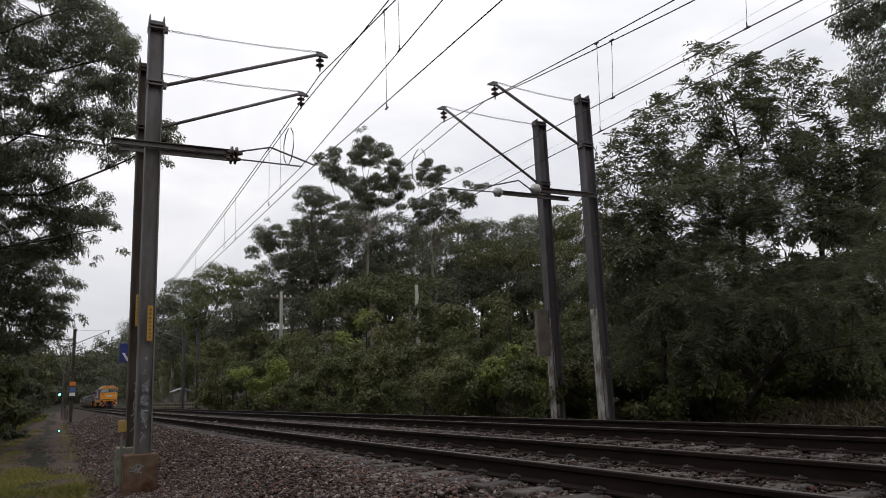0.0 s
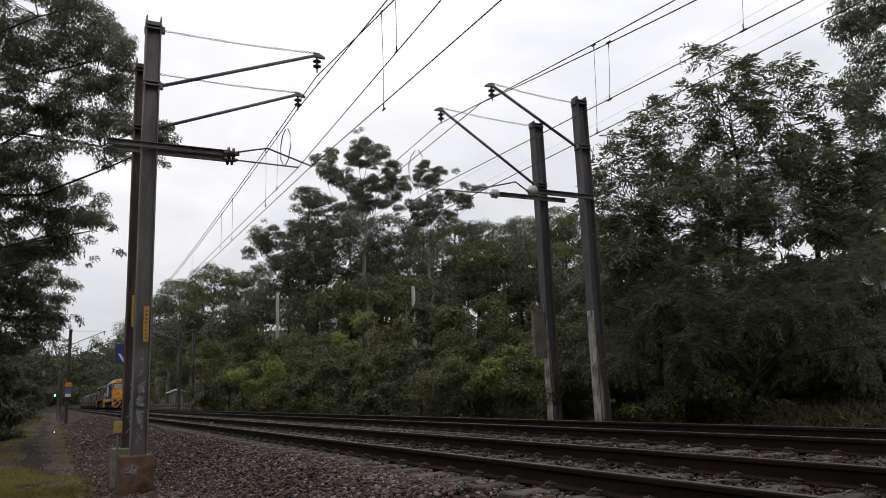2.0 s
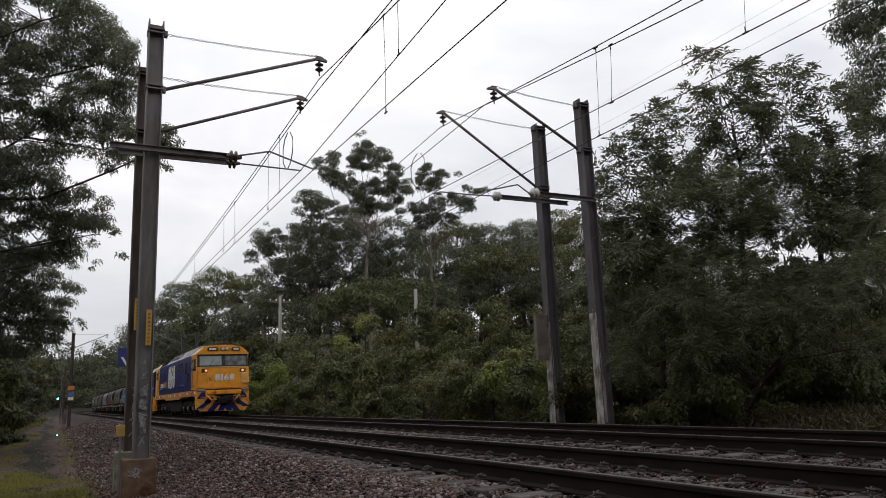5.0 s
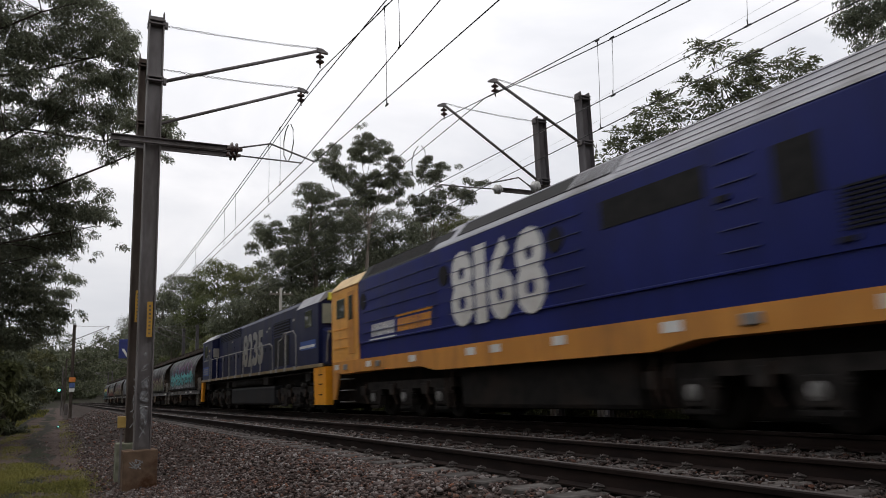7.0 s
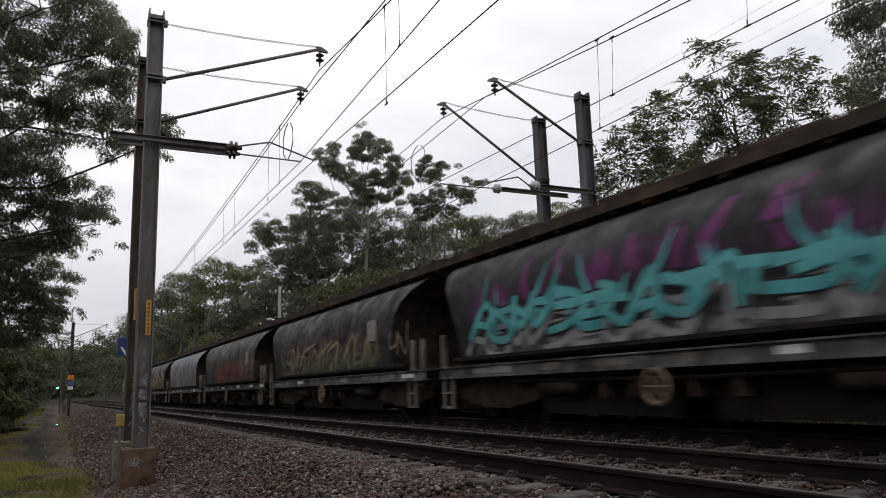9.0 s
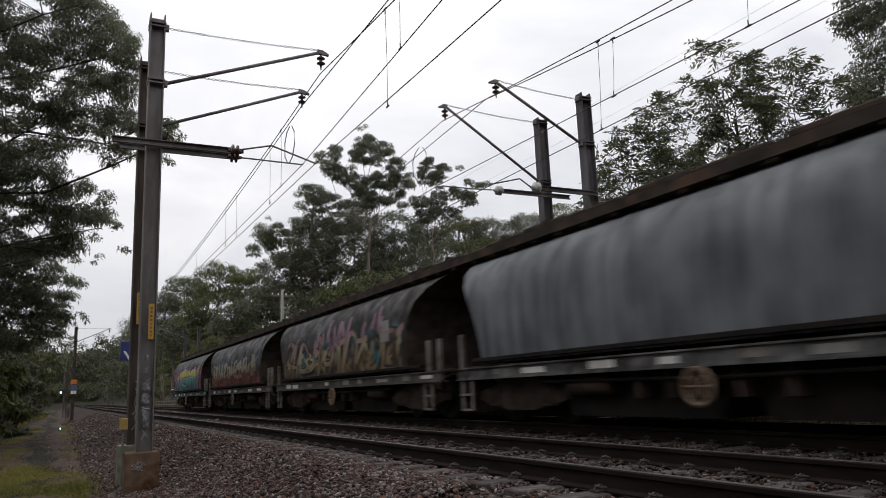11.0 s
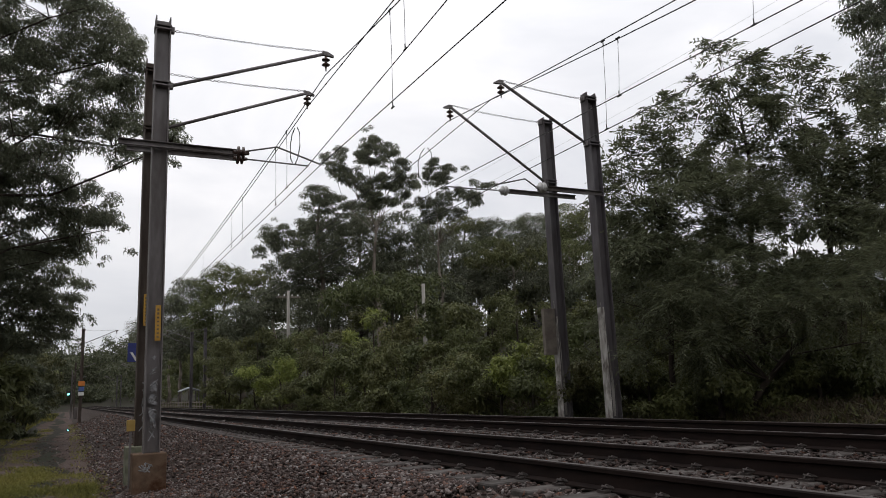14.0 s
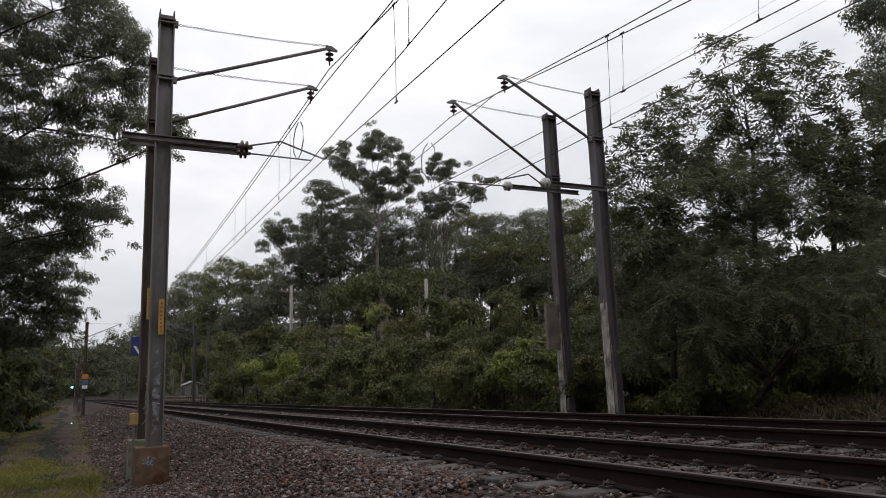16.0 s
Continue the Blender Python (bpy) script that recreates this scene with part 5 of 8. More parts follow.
def bogie(vehicle, y, axles, heavy=True, caps=False):
    """A side frame on each side with axle boxes and springs; the wheelsets are its parts."""
    a, b = min(axles) - .55, max(axles) + .55
    bm = bmesh.new()
    for s in (-1, 1):
        x0, x1 = sorted((s * .98, s * 1.14))
        if heavy:
            prism(bm, [(a, .66), (a + .1, .84), (b - .1, .84), (b, .66)], "x", x0, x1)
            for ax in axles:
                prism(bm, [(ax - .36, .66), (ax - .25, .27), (ax - .16, .27), (ax - .15, .60), (ax + .15, .60), (ax + .16, .27), (ax + .25, .27), (ax + .36, .66)], "x", x0, x1)
                box(bm, min(s * 1.0, s * 1.20), max(s * 1.0, s * 1.20), ax + .62, ax + .86, .52, .76, .02)
        else:
            m = (a + b) / 2
            prism(bm, [(a, .42), (a + .05, .58), (m - .35, .78), (m + .35, .78), (b - .05, .58), (b, .42), (b - .25, .36), (m + .4, .24), (m - .4, .24), (a + .25, .36)], "x", x0, x1)
    box(bm, -.98, .98, (a + b) / 2 - .18, (a + b) / 2 + .18, .45, .72, .02)
    g = part("bogie", bm, P_frame() if heavy else P_brown(), vehicle, "black cast bogie frame" if heavy else "dusty brown cast bogie frame")
    g.location.y = y
    for ax in axles:
        wheelset(g, ax)
        for s in (-1, 1):
            bm = bmesh.new()
            box(bm, s * 1.10 - .09, s * 1.10 + .09, ax - .17, ax + .17, WHEEL_R - .17, WHEEL_R + .17, .025)
            part("axle_box", bm, P_frame() if heavy else P_brown(), g)
            bm = bmesh.new()
            lathe(bm, [(.105, 0), (.105, .03), (.06, .05)], 14, pose(s * 1.19, ax, WHEEL_R, 0, 90 * s, 0))
            part("bearing_cap", bm, P_bearing() if caps and s < 0 else P_brown(), g, "pale bearing cap" if caps and s < 0 else "")
        if heavy:
            for s in (-1, 1):
                part("brake_block", boxed(min(s * .62, s * .80), max(s * .62, s * .80), ax + .50, ax + .60, .30, .66, .02), P_brown(), g)
                part("brake_hanger", tubed([(s * 1.16, ax + .56, .80), (s * 1.18, ax + .62, .52), (s * 1.12, ax + .55, .30)], .028, 6), P_brown(), g)
                part("axle_tie", boxed(min(s * 1.06, s * 1.16), max(s * 1.06, s * 1.16), ax - .30, ax + .30, .20, .27, .015), P_black(), g)
                for dy in (-.3, .3):
                    bm = bmesh.new()
                    for i in range(5):
                        lathe(bm, [(.06, 0), (.085, .015), (.085, .03), (.06, .045)], 10, pose(s * 1.06, ax + dy, .50 + .05 * i))
                    part("coil_spring", bm, P_black(), g)
    if not heavy:
        m = sum(axles) / len(axles)
        for s in (-1, 1):
            for dy in (-.2, 0, .2):
                bm = bmesh.new()
                for i in range(5):
                    lathe(bm, [(.05, 0), (.075, .02), (.075, .035), (.05, .055)], 10, pose(s * 1.06, m + dy, .28 + .06 * i))
                part("coil_spring", bm, P_rust(), g)
    return g


def coupler(vehicle, y, s):
    bm = bmesh.new()
    box(bm, -.11, .11, min(y, y + s * .45), max(y, y + s * .45), .72, .95, .03)
    box(bm, -.2, .16, min(y + s * .30, y + s * .5), max(y + s * .30, y + s * .5), .66, 1.0, .05)
    return part("coupler", bm, P_black(), vehicle, "heavy black knuckle coupler")


def section(hw, z0, pts):
    """A closed half-section mirrored: from the bottom up one side and down the other."""
    return [(-hw, z0)] + [(-x, z) for x, z in pts] + [(x, z) for x, z in reversed(pts)] + [(hw, z0)]


def stripes(parent, y, x0, x1, z0, z1, n, slope, mat, name="stripe"):
    """Slanting painted plates on a front panel facing -Y, clipped to the panel by their slope."""
    w = (x1 - x0) / n
    for i in range(0, n, 2):
        a = x0 + i * w
        pts = [(a, z0), (a + w, z0), (a + w + slope, z1), (a + slope, z1)]
        bm = prism(bmesh.new(), pts, "y", y - .006, y)
        part(name, bm, mat, parent)


def loco_cab_end():
    t = thing("diesel_locomotive", pose(FAR, 0, 0), "blue and yellow diesel locomotive with large white numerals", "locomotive", "locomotives")
    TRAIN.append((t, 0.0))
    Y, B = P_yellow(), P_blue()
    # sill, deeper between the bogies
    out = [(0.0, 1.11), (1.9, 1.11), (5.6, 1.11), (6.3, 1.0), (12.7, 1.0), (13.4, 1.11), (17.2, 1.12), (17.5, 1.10), (19.15, 1.10), (19.15, 1.43), (0.0, 1.43)]
    part("sill", prism(bmesh.new(), out, "x", -1.43, 1.43), P_sill(), t, "orange-yellow side sill with dirt streaks")
    body = section(1.40, 1.82, [(1.40, 3.41), (1.385, 3.46)])
    part("body", prism(bmesh.new(), body, "y", 1.90, 17.08), B, t, "glossy dark blue body side")
    part("skirt", prism(bmesh.new(), section(1.372, 1.43, [(1.372, 1.83)]), "y", 1.90, 17.08), B, t, "blue lower skirt panel")
    part("skirt_lip", prism(bmesh.new(), section(1.412, 1.815, [(1.412, 1.84), (1.40, 1.85)]), "y", 4.5, 17.0), B, t)
    roof = [(-1.405, 3.44), (-1.38, 3.49), (-1.00, 3.92), (-.9, 3.965), (-.5, 4.01), (0, 4.03), (.5, 4.01), (.9, 3.965), (1.00, 3.92), (1.38, 3.49), (1.405, 3.44)]
    cabtop = [(-1.43, 3.40), (-1.40, 3.45), (-1.08, 3.76), (-.92, 3.83), (-.5, 3.89), (0, 3.90), (.5, 3.89), (.92, 3.83), (1.08, 3.76), (1.40, 3.45), (1.43, 3.40)]
    bm = prism(bmesh.new(), roof, "y", 1.98, 12.78)
    for v in bm.verts:                      # the far end is cut on the slant
        if v.co.y > 12:
            v.co.y -= (v.co.z - 3.44) * .95
    part("roof", bm, P_silver(), t, "weathered silver-grey roof")
    low = [(-1.40, 3.44), (-1.36, 3.49), (-1.14, 3.80), (-1.0, 3.84), (0, 3.88), (1.0, 3.84), (1.14, 3.80), (1.36, 3.49), (1.40, 3.44)]
    part("radiator_roof", prism(bmesh.new(), low, "y", 12.1, 16.95), P_grille(), t, "dark radiator grille roof")
    bm = prism(bmesh.new(), cabtop, "y", 16.5, 19.2)
    for v in bm.verts:
        if v.co.y < 17:
            v.co.y += (3.88 - v.co.z) * 1.05
    part("rear_roof", bm, P_cream(), t, "pale yellow roof end")
    bm = prism(bmesh.new(), cabtop, "y", .06, 1.98)
    for v in bm.verts:
        if v.co.y > 1:
            v.co.y -= (3.93 - v.co.z) * .35 - .19
    part("cab_roof", bm, P_cream(), t, "cream-yellow cab roof")
    bm = bmesh.new()
    for u in (.28, .52, .76):
        for s in (-1, 1):
            x, z = s * (1.40 - .32 * u), 3.45 + .31 * u
            tube(bm, [(x + s * .002, .1, z + .002), (x + s * .002, 1.9, z + .002)], .006, 4)
    part("roof_rib", bm, P_cream(), t)
    bm = bmesh.new()
    for y in (4.4, 6.75):
        prism(bm, [(u * 1.005, v + .008) for u, v in roof], "y", y, y + .05)
    for s in (-1, 1):
        for u in (.15, .4, .65, .9):
            x, z = s * (1.38 - .38 * u), 3.49 + .43 * u
            tube(bm, [(x + s * .004, 2.1, z + .004), (x + s * .004, 6.9 if u < .8 else 11.9, z + .004)], .006, 4)
    part("roof_seam", bm, P_silver(), t)
    for s in (-1, 1):
        def slope(u, out):
            return s * (1.38 - .38 * u + out * .75), 3.49 + .43 * u + out * .66
        a0, a1, b0, b1 = slope(.22, .012), slope(.86, .012), slope(.22, -.02), slope(.86, -.02)
        g = part("roof_grille", prism(bmesh.new(), [a0, a1, b1, b0], "y", 7.0, 11.75), P_grille(), t, "dark intake grille along the roof edge")
        for i in range(5):
            y = 7.05 + i * .22
            part("grille_bar", prism(bmesh.new(), [slope(.2, .03), slope(.88, .03), slope(.88, 0), slope(.2, 0)], "y", y, y + .09), P_silver(), g)
    for i in range(16):
        y = 12.9 + i * .235
        part("radiator_slat", prism(bmesh.new(), [(u * 1.004, v + .012) for u, v in low[1:-1]] + [(1.3, 3.5), (-1.3, 3.5)], "y", y, y + .05), P_black(), t)
    # cab with a raked front
    bm = prism(bmesh.new(), section(1.41, 1.47, [(1.41, 2.60), (1.39, 2.66)]), "y", -.16, 1.92)
    bmesh.ops.bevel(bm, geom=[e for e in bm.edges if all(v.co.y < -.1 for v in e.verts)], offset=.06, segments=3, affect="EDGES")
    part("cab", bm, Y, t, "bright orange-yellow driver's cab")
    bm = prism(bmesh.new(), section(1.41, 2.60, [(1.41, 3.36), (1.38, 3.42)]), "y", .10, 1.92)
    part("cab_upper", bm, Y, t, "yellow window band of the cab")
    part("cab_header", prism(bmesh.new(), [(-1.40, 3.37)] + [(u * .985, v - .006) for u, v in cabtop] + [(1.40, 3.37)], "y", -.07, .08), Y, t, "yellow header over the windscreen", False)
    def raked(x0, x1, z0, z1, front, depth):
        bm = boxed(x0, x1, 0, depth, z0, z1, .02)
        for v in bm.verts:
            v.co.y += front + .11 * (v.co.z - 2.66) / .72
        return bm
    part("windscreen_surround", raked(-1.385, 1.385, 2.65, 3.39, -.055, .12), P_rubber(), t, "black windscreen surround")
    # reflection and pale cab interior are put into the two panes' colours
    for a, b in ((-1.27, -.08), (.08, 1.27)):
        w = part("windscreen", raked(a, b, 2.75, 3.29, -.075, .05), surface("screen_bright_view", (.17, .19, .185), (.28, .31, .30), .10, 0, 1.5, bump=0) if a < 0 else surface("screen_dim_view", (.03, .036, .034), (.13, .145, .14), .10, 0, 2.5, bump=0), t, "sloping windscreen pane")
        bm = tubed([(a + .5, -.09, 2.72), (a + .8, -.03, 3.12)], .012, 5)
        part("wiper", bm, P_rubber(), w)
    for x0, x1 in ((-.88, -.30), (.44, .92)):
        nb = part("number_box", boxed(x0, x1, -.11, -.06, 3.55, 3.76, .06), surface("number_frame", (.05, .025, .015), (.08, .04, .025), .5, bump=0), t, "dark-framed number box")
        for i in range(4):
            u = x0 + .10 + i * (x1 - x0 - .20) / 3.9
            part("number_bar", boxed(u, u + .08, -.12, -.109, 3.595, 3.715, .008), P_white(), nb, "pale figure block")
    hb = part("headlight_housing", boxed(-.16, .32, -.11, -.05, 3.57, 3.77, .08), P_sill(), t)
    for x in (-.03, .19):
        bm = bmesh.new()
        lathe(bm, [(.085, 0), (.085, .03), (.05, .045)], 14, pose(x, -.11, 3.67, 90))
        part("headlight", bm, P_white(), hb, "unlit round headlight")
    for x in (-1.02, 1.06):
        hs = part("ditch_light_housing", boxed(x - .16, x + .16, -.19, -.10, 2.37, 2.56, .01), P_rubber(), t, "black marker light housing")
        bm = bmesh.new()
        lathe(bm, [(.065, 0), (.065, .02), (.03, .035)], 14, pose(x + .07 * (1 if x < 0 else -.2), -.19, 2.465, 90))
        part("ditch_light", bm, glow("lamp_warm", (1.0, 0.33, 0.10), 1.3), hs, "glowing warm marker light")
    numerals("front_numeral", "8168", .37, (.26, .12, .26, .26), .05, P_white(), t, Matrix.Translation((.08, -.166, 2.09)) @ FACE, "white painted running number")
    bm = boxed(.92, 1.36, -.30, -.20, 1.76, 2.32, .025)
    for v in bm.verts:                      # the panel stands open on a slant
        v.co.y += (1.36 - v.co.x) * .25
        v.co.x += (2.32 - v.co.z) * .10
    part("desk_panel", bm, surface("panel_peach", (0.70, 0.36, 0.09), (0.78, 0.43, 0.14), .5, bump=.02), t, "pale peach equipment panel standing open")
    part("jumper_box", boxed(-.76, -.60, -.22, -.14, 1.93, 2.10, .02), P_sill(), t)
    part("grab_rail", tubed([(-.82, -.17, 1.8), (-.86, -.24, 1.85), (-.86, -.24, 2.2), (-.82, -.17, 2.25)], .020, 6), P_cream(), t)
    part("face_bead", boxed(-1.36, 1.36, -.16, -.05, 2.63, 2.68, .012), P_cream(), t, "pale bead under the windscreen")
    # buffer beam, pilot and stripes
    part("buffer_beam", boxed(-1.40, 1.40, -.05, .5, 1.28, 1.47, .02), P_sill(), t)
    # a black strip put in for the shaded gap under the cab face
    part("shadow_gap", boxed(-1.36, 1.36, -.09, .0, 1.41, 1.475, .004), P_rubber(), t)
    for a, b, f in ((-.94, -.46, -.27), (-.44, .10, -.36), (.12, .96, -.34)):
        sb = part("step_beam", boxed(a, b, f, -.08, 1.17, 1.39, .035), Y, t, "yellow protruding step beam")
        for u in (a + .08, b - .08):
            bm = bmesh.new()
            lathe(bm, [(.035, 0), (.035, .015), (.02, .025)], 10, pose(u, f, 1.28, 90))
            part("bolt_head", bm, P_sill(), sb)
    # the dark patches on the pilot paint are dirt plus painted-in shade
    bm = prism(bmesh.new(), [(-1.34, 1.32), (-1.46, .62), (-1.22, .27), (1.22, .24), (1.48, .60), (1.36, 1.32), (.62, 1.32), (.50, .72), (-.42, .72), (-.52, 1.32)], "y", -.14, .02)
    pilot = part("pilot", bm, surface("pilot_yellow_dirt_shade", (0.62, 0.25, 0.015), (0.74, 0.32, 0.025), 0.55, 0, 2.5, grime=(0.13, 0.065, 0.03), grime_scale=2.2, grime_at=(.48, .68), bump=.05), t, "dirty yellow pilot with dark blue warning stripes")
    for a, b, zt, zb, sl in ((-1.36, -1.06, 1.30, .95, .22), (-1.40, -1.12, .86, .42, .62), (-1.0, -.74, 1.06, .70, .26), (-.80, -.50, .70, .27, .34), (-.24, .02, .70, .27, .20), (.24, .50, .70, .27, -.22), (.62, .92, .70, .27, -.34), (.76, 1.02, 1.08, .70, -.24), (1.14, 1.42, .80, .46, -.50), (1.04, 1.32, 1.30, .95, -.22)):
        bm = prism(bmesh.new(), [(a - .03, zb), (b + .03, zb), (b + .03 + sl, zt), (a - .03 + sl, zt)], "y", -.148, -.138)
        part("warning_stripe", bm, B, pilot, "dark blue warning stripe")
    for sx in (-1, 1):
        bm = prism(bmesh.new(), [(.26, .46), (.34, 1.12), (.34, 1.30), (-.12, 1.30), (-.12, .40)], "x", min(sx * 1.37, sx * 1.42), max(sx * 1.37, sx * 1.42))
        part("pilot_side", bm, Y, t)
        part("corner_strut", tubed([(sx * .95, -.18, 1.20), (sx * .62, -.30, .86), (sx * .60, -.22, .55)], .045, 8), Y, t, "yellow bent corner strut", True)
        part("coupling_lever", tubed([(sx * 1.2, -.20, 1.02), (sx * .6, -.26, 1.06), (sx * .2, -.40, 1.0)], .018, 6), P_sill(), t, "thin coupling lever", True)
        part("valve_block", boxed(sx * .46 - .09, sx * .46 + .09, -.30, -.14, .84, 1.04, .03), P_sill(), t, "yellow hose valve block")
    # black slab made large to take in the shade around the coupler
    part("coupler_pocket", boxed(-.40, .60, -.165, -.10, .78, 1.14, .05), P_black(), t)
    part("draft_gear", boxed(-.05, .52, -.42, -.12, .74, 1.08, .08), P_black(), t, "black draft gear block")
    coupler(t, -.05, -1)
    for x, c in ((-.34, .25), (-.22, .15), (.36, .3), (.62, .2), (.74, .12)):
        part("brake_hose", tubed([(x, -.16, 1.1), (x + c * .2, -.34, .9), (x + c * .5, -.36, .68), (x + c, -.22, .62)], .026, 7), P_rubber(), t, "hanging black brake hose")
    for x in (-1.17, 1.20):
        part("lamp_bracket", boxed(x - .20, x + .20, -.2, -.12, 1.38, 1.48, .01), P_silver(), t, "grey lamp bracket")
    # cab side: window, door, panel lines
    for s in (-1, 1):
        X = s * 1.415
        part("cab_side_window", boxed(min(X, X + s * .012), max(X, X + s * .012), .34, .98, 2.52, 3.16, .005), P_glass(), t, "dark cab side window")
        part("window_frame", boxed(min(X, X + s * .02), max(X, X + s * .02), .98, 1.05, 2.48, 3.2, .005), P_sill(), t)
        d = part("cab_door", boxed(min(X, X + s * .012), max(X, X + s * .012), 1.22, 1.72, 1.55, 3.24, .005), P_sill(), t, "dull yellow cab door")
        part("door_window", boxed(min(X, X + s * .02), max(X, X + s * .02), 1.32, 1.62, 2.5, 3.14, .004), P_glass(), d, "dark door window")
        part("door_handrail", tubed([(X + s * .05, 1.16, 1.6), (X + s * .05, 1.16, 3.0)], .014, 6), P_handrail(), d, "pale vertical handrail")
        part("mirror", boxed(min(X, X + s * .16), max(X, X + s * .16), .22, .34, 2.5, 2.62, .01), P_rubber(), t)
        bm = bmesh.new()
        for z in (1.85, 2.12, 2.38):
            box(bm, min(X, X + s * .012), max(X, X + s * .012), .0, 1.12, z - .008, z + .008)
        part("panel_bead", bm, Y, t)
        part("cab_vent", boxed(min(X, X + s * .01), max(X, X + s * .01), .4, 1.1, 1.60, 1.70, .003), P_sill(), t, "ribbed cab vent")
        # body side beads, their reflected sky light put into a paler blue
        for z, a, b in [(z, a, b) for z in (2.06, 2.32, 2.59, 2.86, 3.13) for a, b in ((2.25, 2.6), (4.55, 5.05), (7.7, 12.0), (12.5, 16.7))]:
            part("side_bead", boxed(min(s * 1.40, s * 1.424), max(s * 1.40, s * 1.420), a, b, z - .005, z + .005, 0), surface("bead_sheen", (.02, .026, .11), (.08, .085, .18), .45, 0, 3, bump=0), t)
        fr = part("engine_window", boxed(min(s * 1.40, s * 1.408), max(s * 1.40, s * 1.408), 5.25, 7.2, 2.78, 3.19, .003), P_grille(), t, "dark engine room window")
        fr = part("engine_window", boxed(min(s * 1.40, s * 1.408), max(s * 1.40, s * 1.408), 3.70, 4.26, 2.47, 3.12, .003), P_grille(), t, "dark engine room window")
        for i in range(10):
            z = 2.02 + i * .047
            part("louvre_slat", boxed(min(s * 1.40, s * 1.418), max(s * 1.40, s * 1.418), 2.98, 3.52, z, z + .022, 0), P_grille(), t)
        for yy in (16.72, 12.2, 8.35):
            bm = bmesh.new()
            lathe(bm, [(.21, 0), (.21, .012), (.17, .016)], 20, pose(s * 1.40, yy, 2.86, 0, 90 * s, 0))
            part("round_vent", bm, P_grille(), t, "round dark vent")
        for yy in (4.9, 3.4):
            part("side_latch", boxed(min(s * 1.40, s * 1.43), max(s * 1.40, s * 1.43), yy, yy + .2, 2.66 if yy > 4 else 1.9, 2.74 if yy > 4 else 1.96, .005), P_grille(), t)
        for yy in (.12, 2.9, 5.8, 8.2, 10.1, 11.0, 13.6, 16.2, 18.6):
            part("sill_patch", boxed(min(s * 1.43, s * 1.436), max(s * 1.43, s * 1.436), yy, yy + .34, 1.22, 1.36, 0), P_white(), t, "pale painted patch on the sill")
        m = Matrix.Translation((s * 1.404, 10.26, 2.50)) @ (SIDE if s < 0 else Matrix.Rotation(math.pi, 4, "Z") @ SIDE)
        numerals("side_numeral", "8168", 1.46, (.86, .40, .84, .86), .085, P_white(), t, m, "tall white painted running number")
        # the owner's mark, as plain blocks
        x0, x1 = min(s * 1.40, s * 1.408), max(s * 1.40, s * 1.408)
        for i in range(7):
            y = 14.78 + i * .207
            part("emblem_block", prism(bmesh.new(), [(y + .03, 1.93), (y + .155, 1.93), (y + .125, 2.23), (y, 2.23)], "x", x0, x1), P_white(), t, "white painted block emblem" if i == 0 else "")
        part("emblem_bar", boxed(x0, x1, 14.72, 16.3, 1.83, 1.88, 0), P_white(), t, "white painted line under the emblem")
        for i in range(8):
            y = 12.86 + i * .22
            part("emblem_block", prism(bmesh.new(), [(y + .03, 1.93), (y + .165, 1.93), (y + .135, 2.22), (y, 2.22)], "x", x0, x1), P_yellow(), t, "orange painted block emblem" if i == 0 else "")
        part("emblem_bar", boxed(x0, x1, 12.8, 14.66, 2.27, 2.33, 0), P_yellow(), t, "orange painted line over the emblem")
        d = part("rear_door", boxed(min(X, X + s * .012), max(X, X + s * .012), 17.35, 17.85, 1.6, 3.25, .004), P_sill(), t, "dull yellow rear door")
        part("door_window", boxed(min(X, X + s * .02), max(X, X + s * .02), 17.45, 17.75, 2.5, 3.14, .004), P_glass(), d, "dark door window")
        part("rear_window", boxed(min(X, X + s * .012), max(X, X + s * .012), 18.1, 18.75, 2.6, 3.12, .004), P_glass(), t, "dark rear end window")
        bm = bmesh.new()
        for z in (1.8, 2.05, 2.3):
            box(bm, min(X, X + s * .012), max(X, X + s * .012), 17.7, 19.0, z - .008, z + .008)
        part("panel_bead", bm, Y, t)
        for yy in (1.15, 4.6, 15.6, 17.9):
            part("sill_fitting", boxed(min(s * 1.43, s * 1.47), max(s * 1.43, s * 1.47), yy, yy + .26, 1.20, 1.34, .015), P_bearing(), t, "grey fitting on the sill")
        for y in (.45, 17.9):
            for z in (.35, .65, .95):
                part("step_tread", boxed(min(s * 1.15, s * 1.42), max(s * 1.15, s * 1.42), y + .2, y + .6, z, z + .03, .004), P_bearing(), t, "pale worn step tread")
        part("rear_step_plate", prism(bmesh.new(), [(18.55, 1.2), (19.15, 1.2), (19.15, .42), (18.95, .42)], "x", min(s * 1.36, s * 1.42), max(s * 1.36, s * 1.42)), P_sill(), t)
    bm = prism(bmesh.new(), section(1.41, 1.43, [(1.41, 3.36), (1.38, 3.43)]), "y", 17.08, 19.2)
    part("rear_end", bm, surface("loco_yellow_faded", (0.66, 0.30, 0.045), (0.76, 0.37, 0.07), 0.5, 0, 1.8, grime=(0.42, 0.19, 0.05), grime_scale=1.6, grime_at=(.5, .8), bump=.02), t, "faded yellow rear end of the body")
    part("horn", tubed([(.1, .9, 4.06), (.1, .45, 4.07), (.1, .1, 4.08)], [.05, .06, .12], 10), P_rubber(), t, "black roof horn")
    part("horn_bracket", boxed(-.30, .42, .35, .85, 3.90, 4.07, .06), P_rubber(), t, "black horn cluster on the cab roof")
    part("fuel_tank", boxed(-1.22, 1.22, 6.9, 12.0, .24, 1.0, .08), P_black(), t, "black fuel tank")
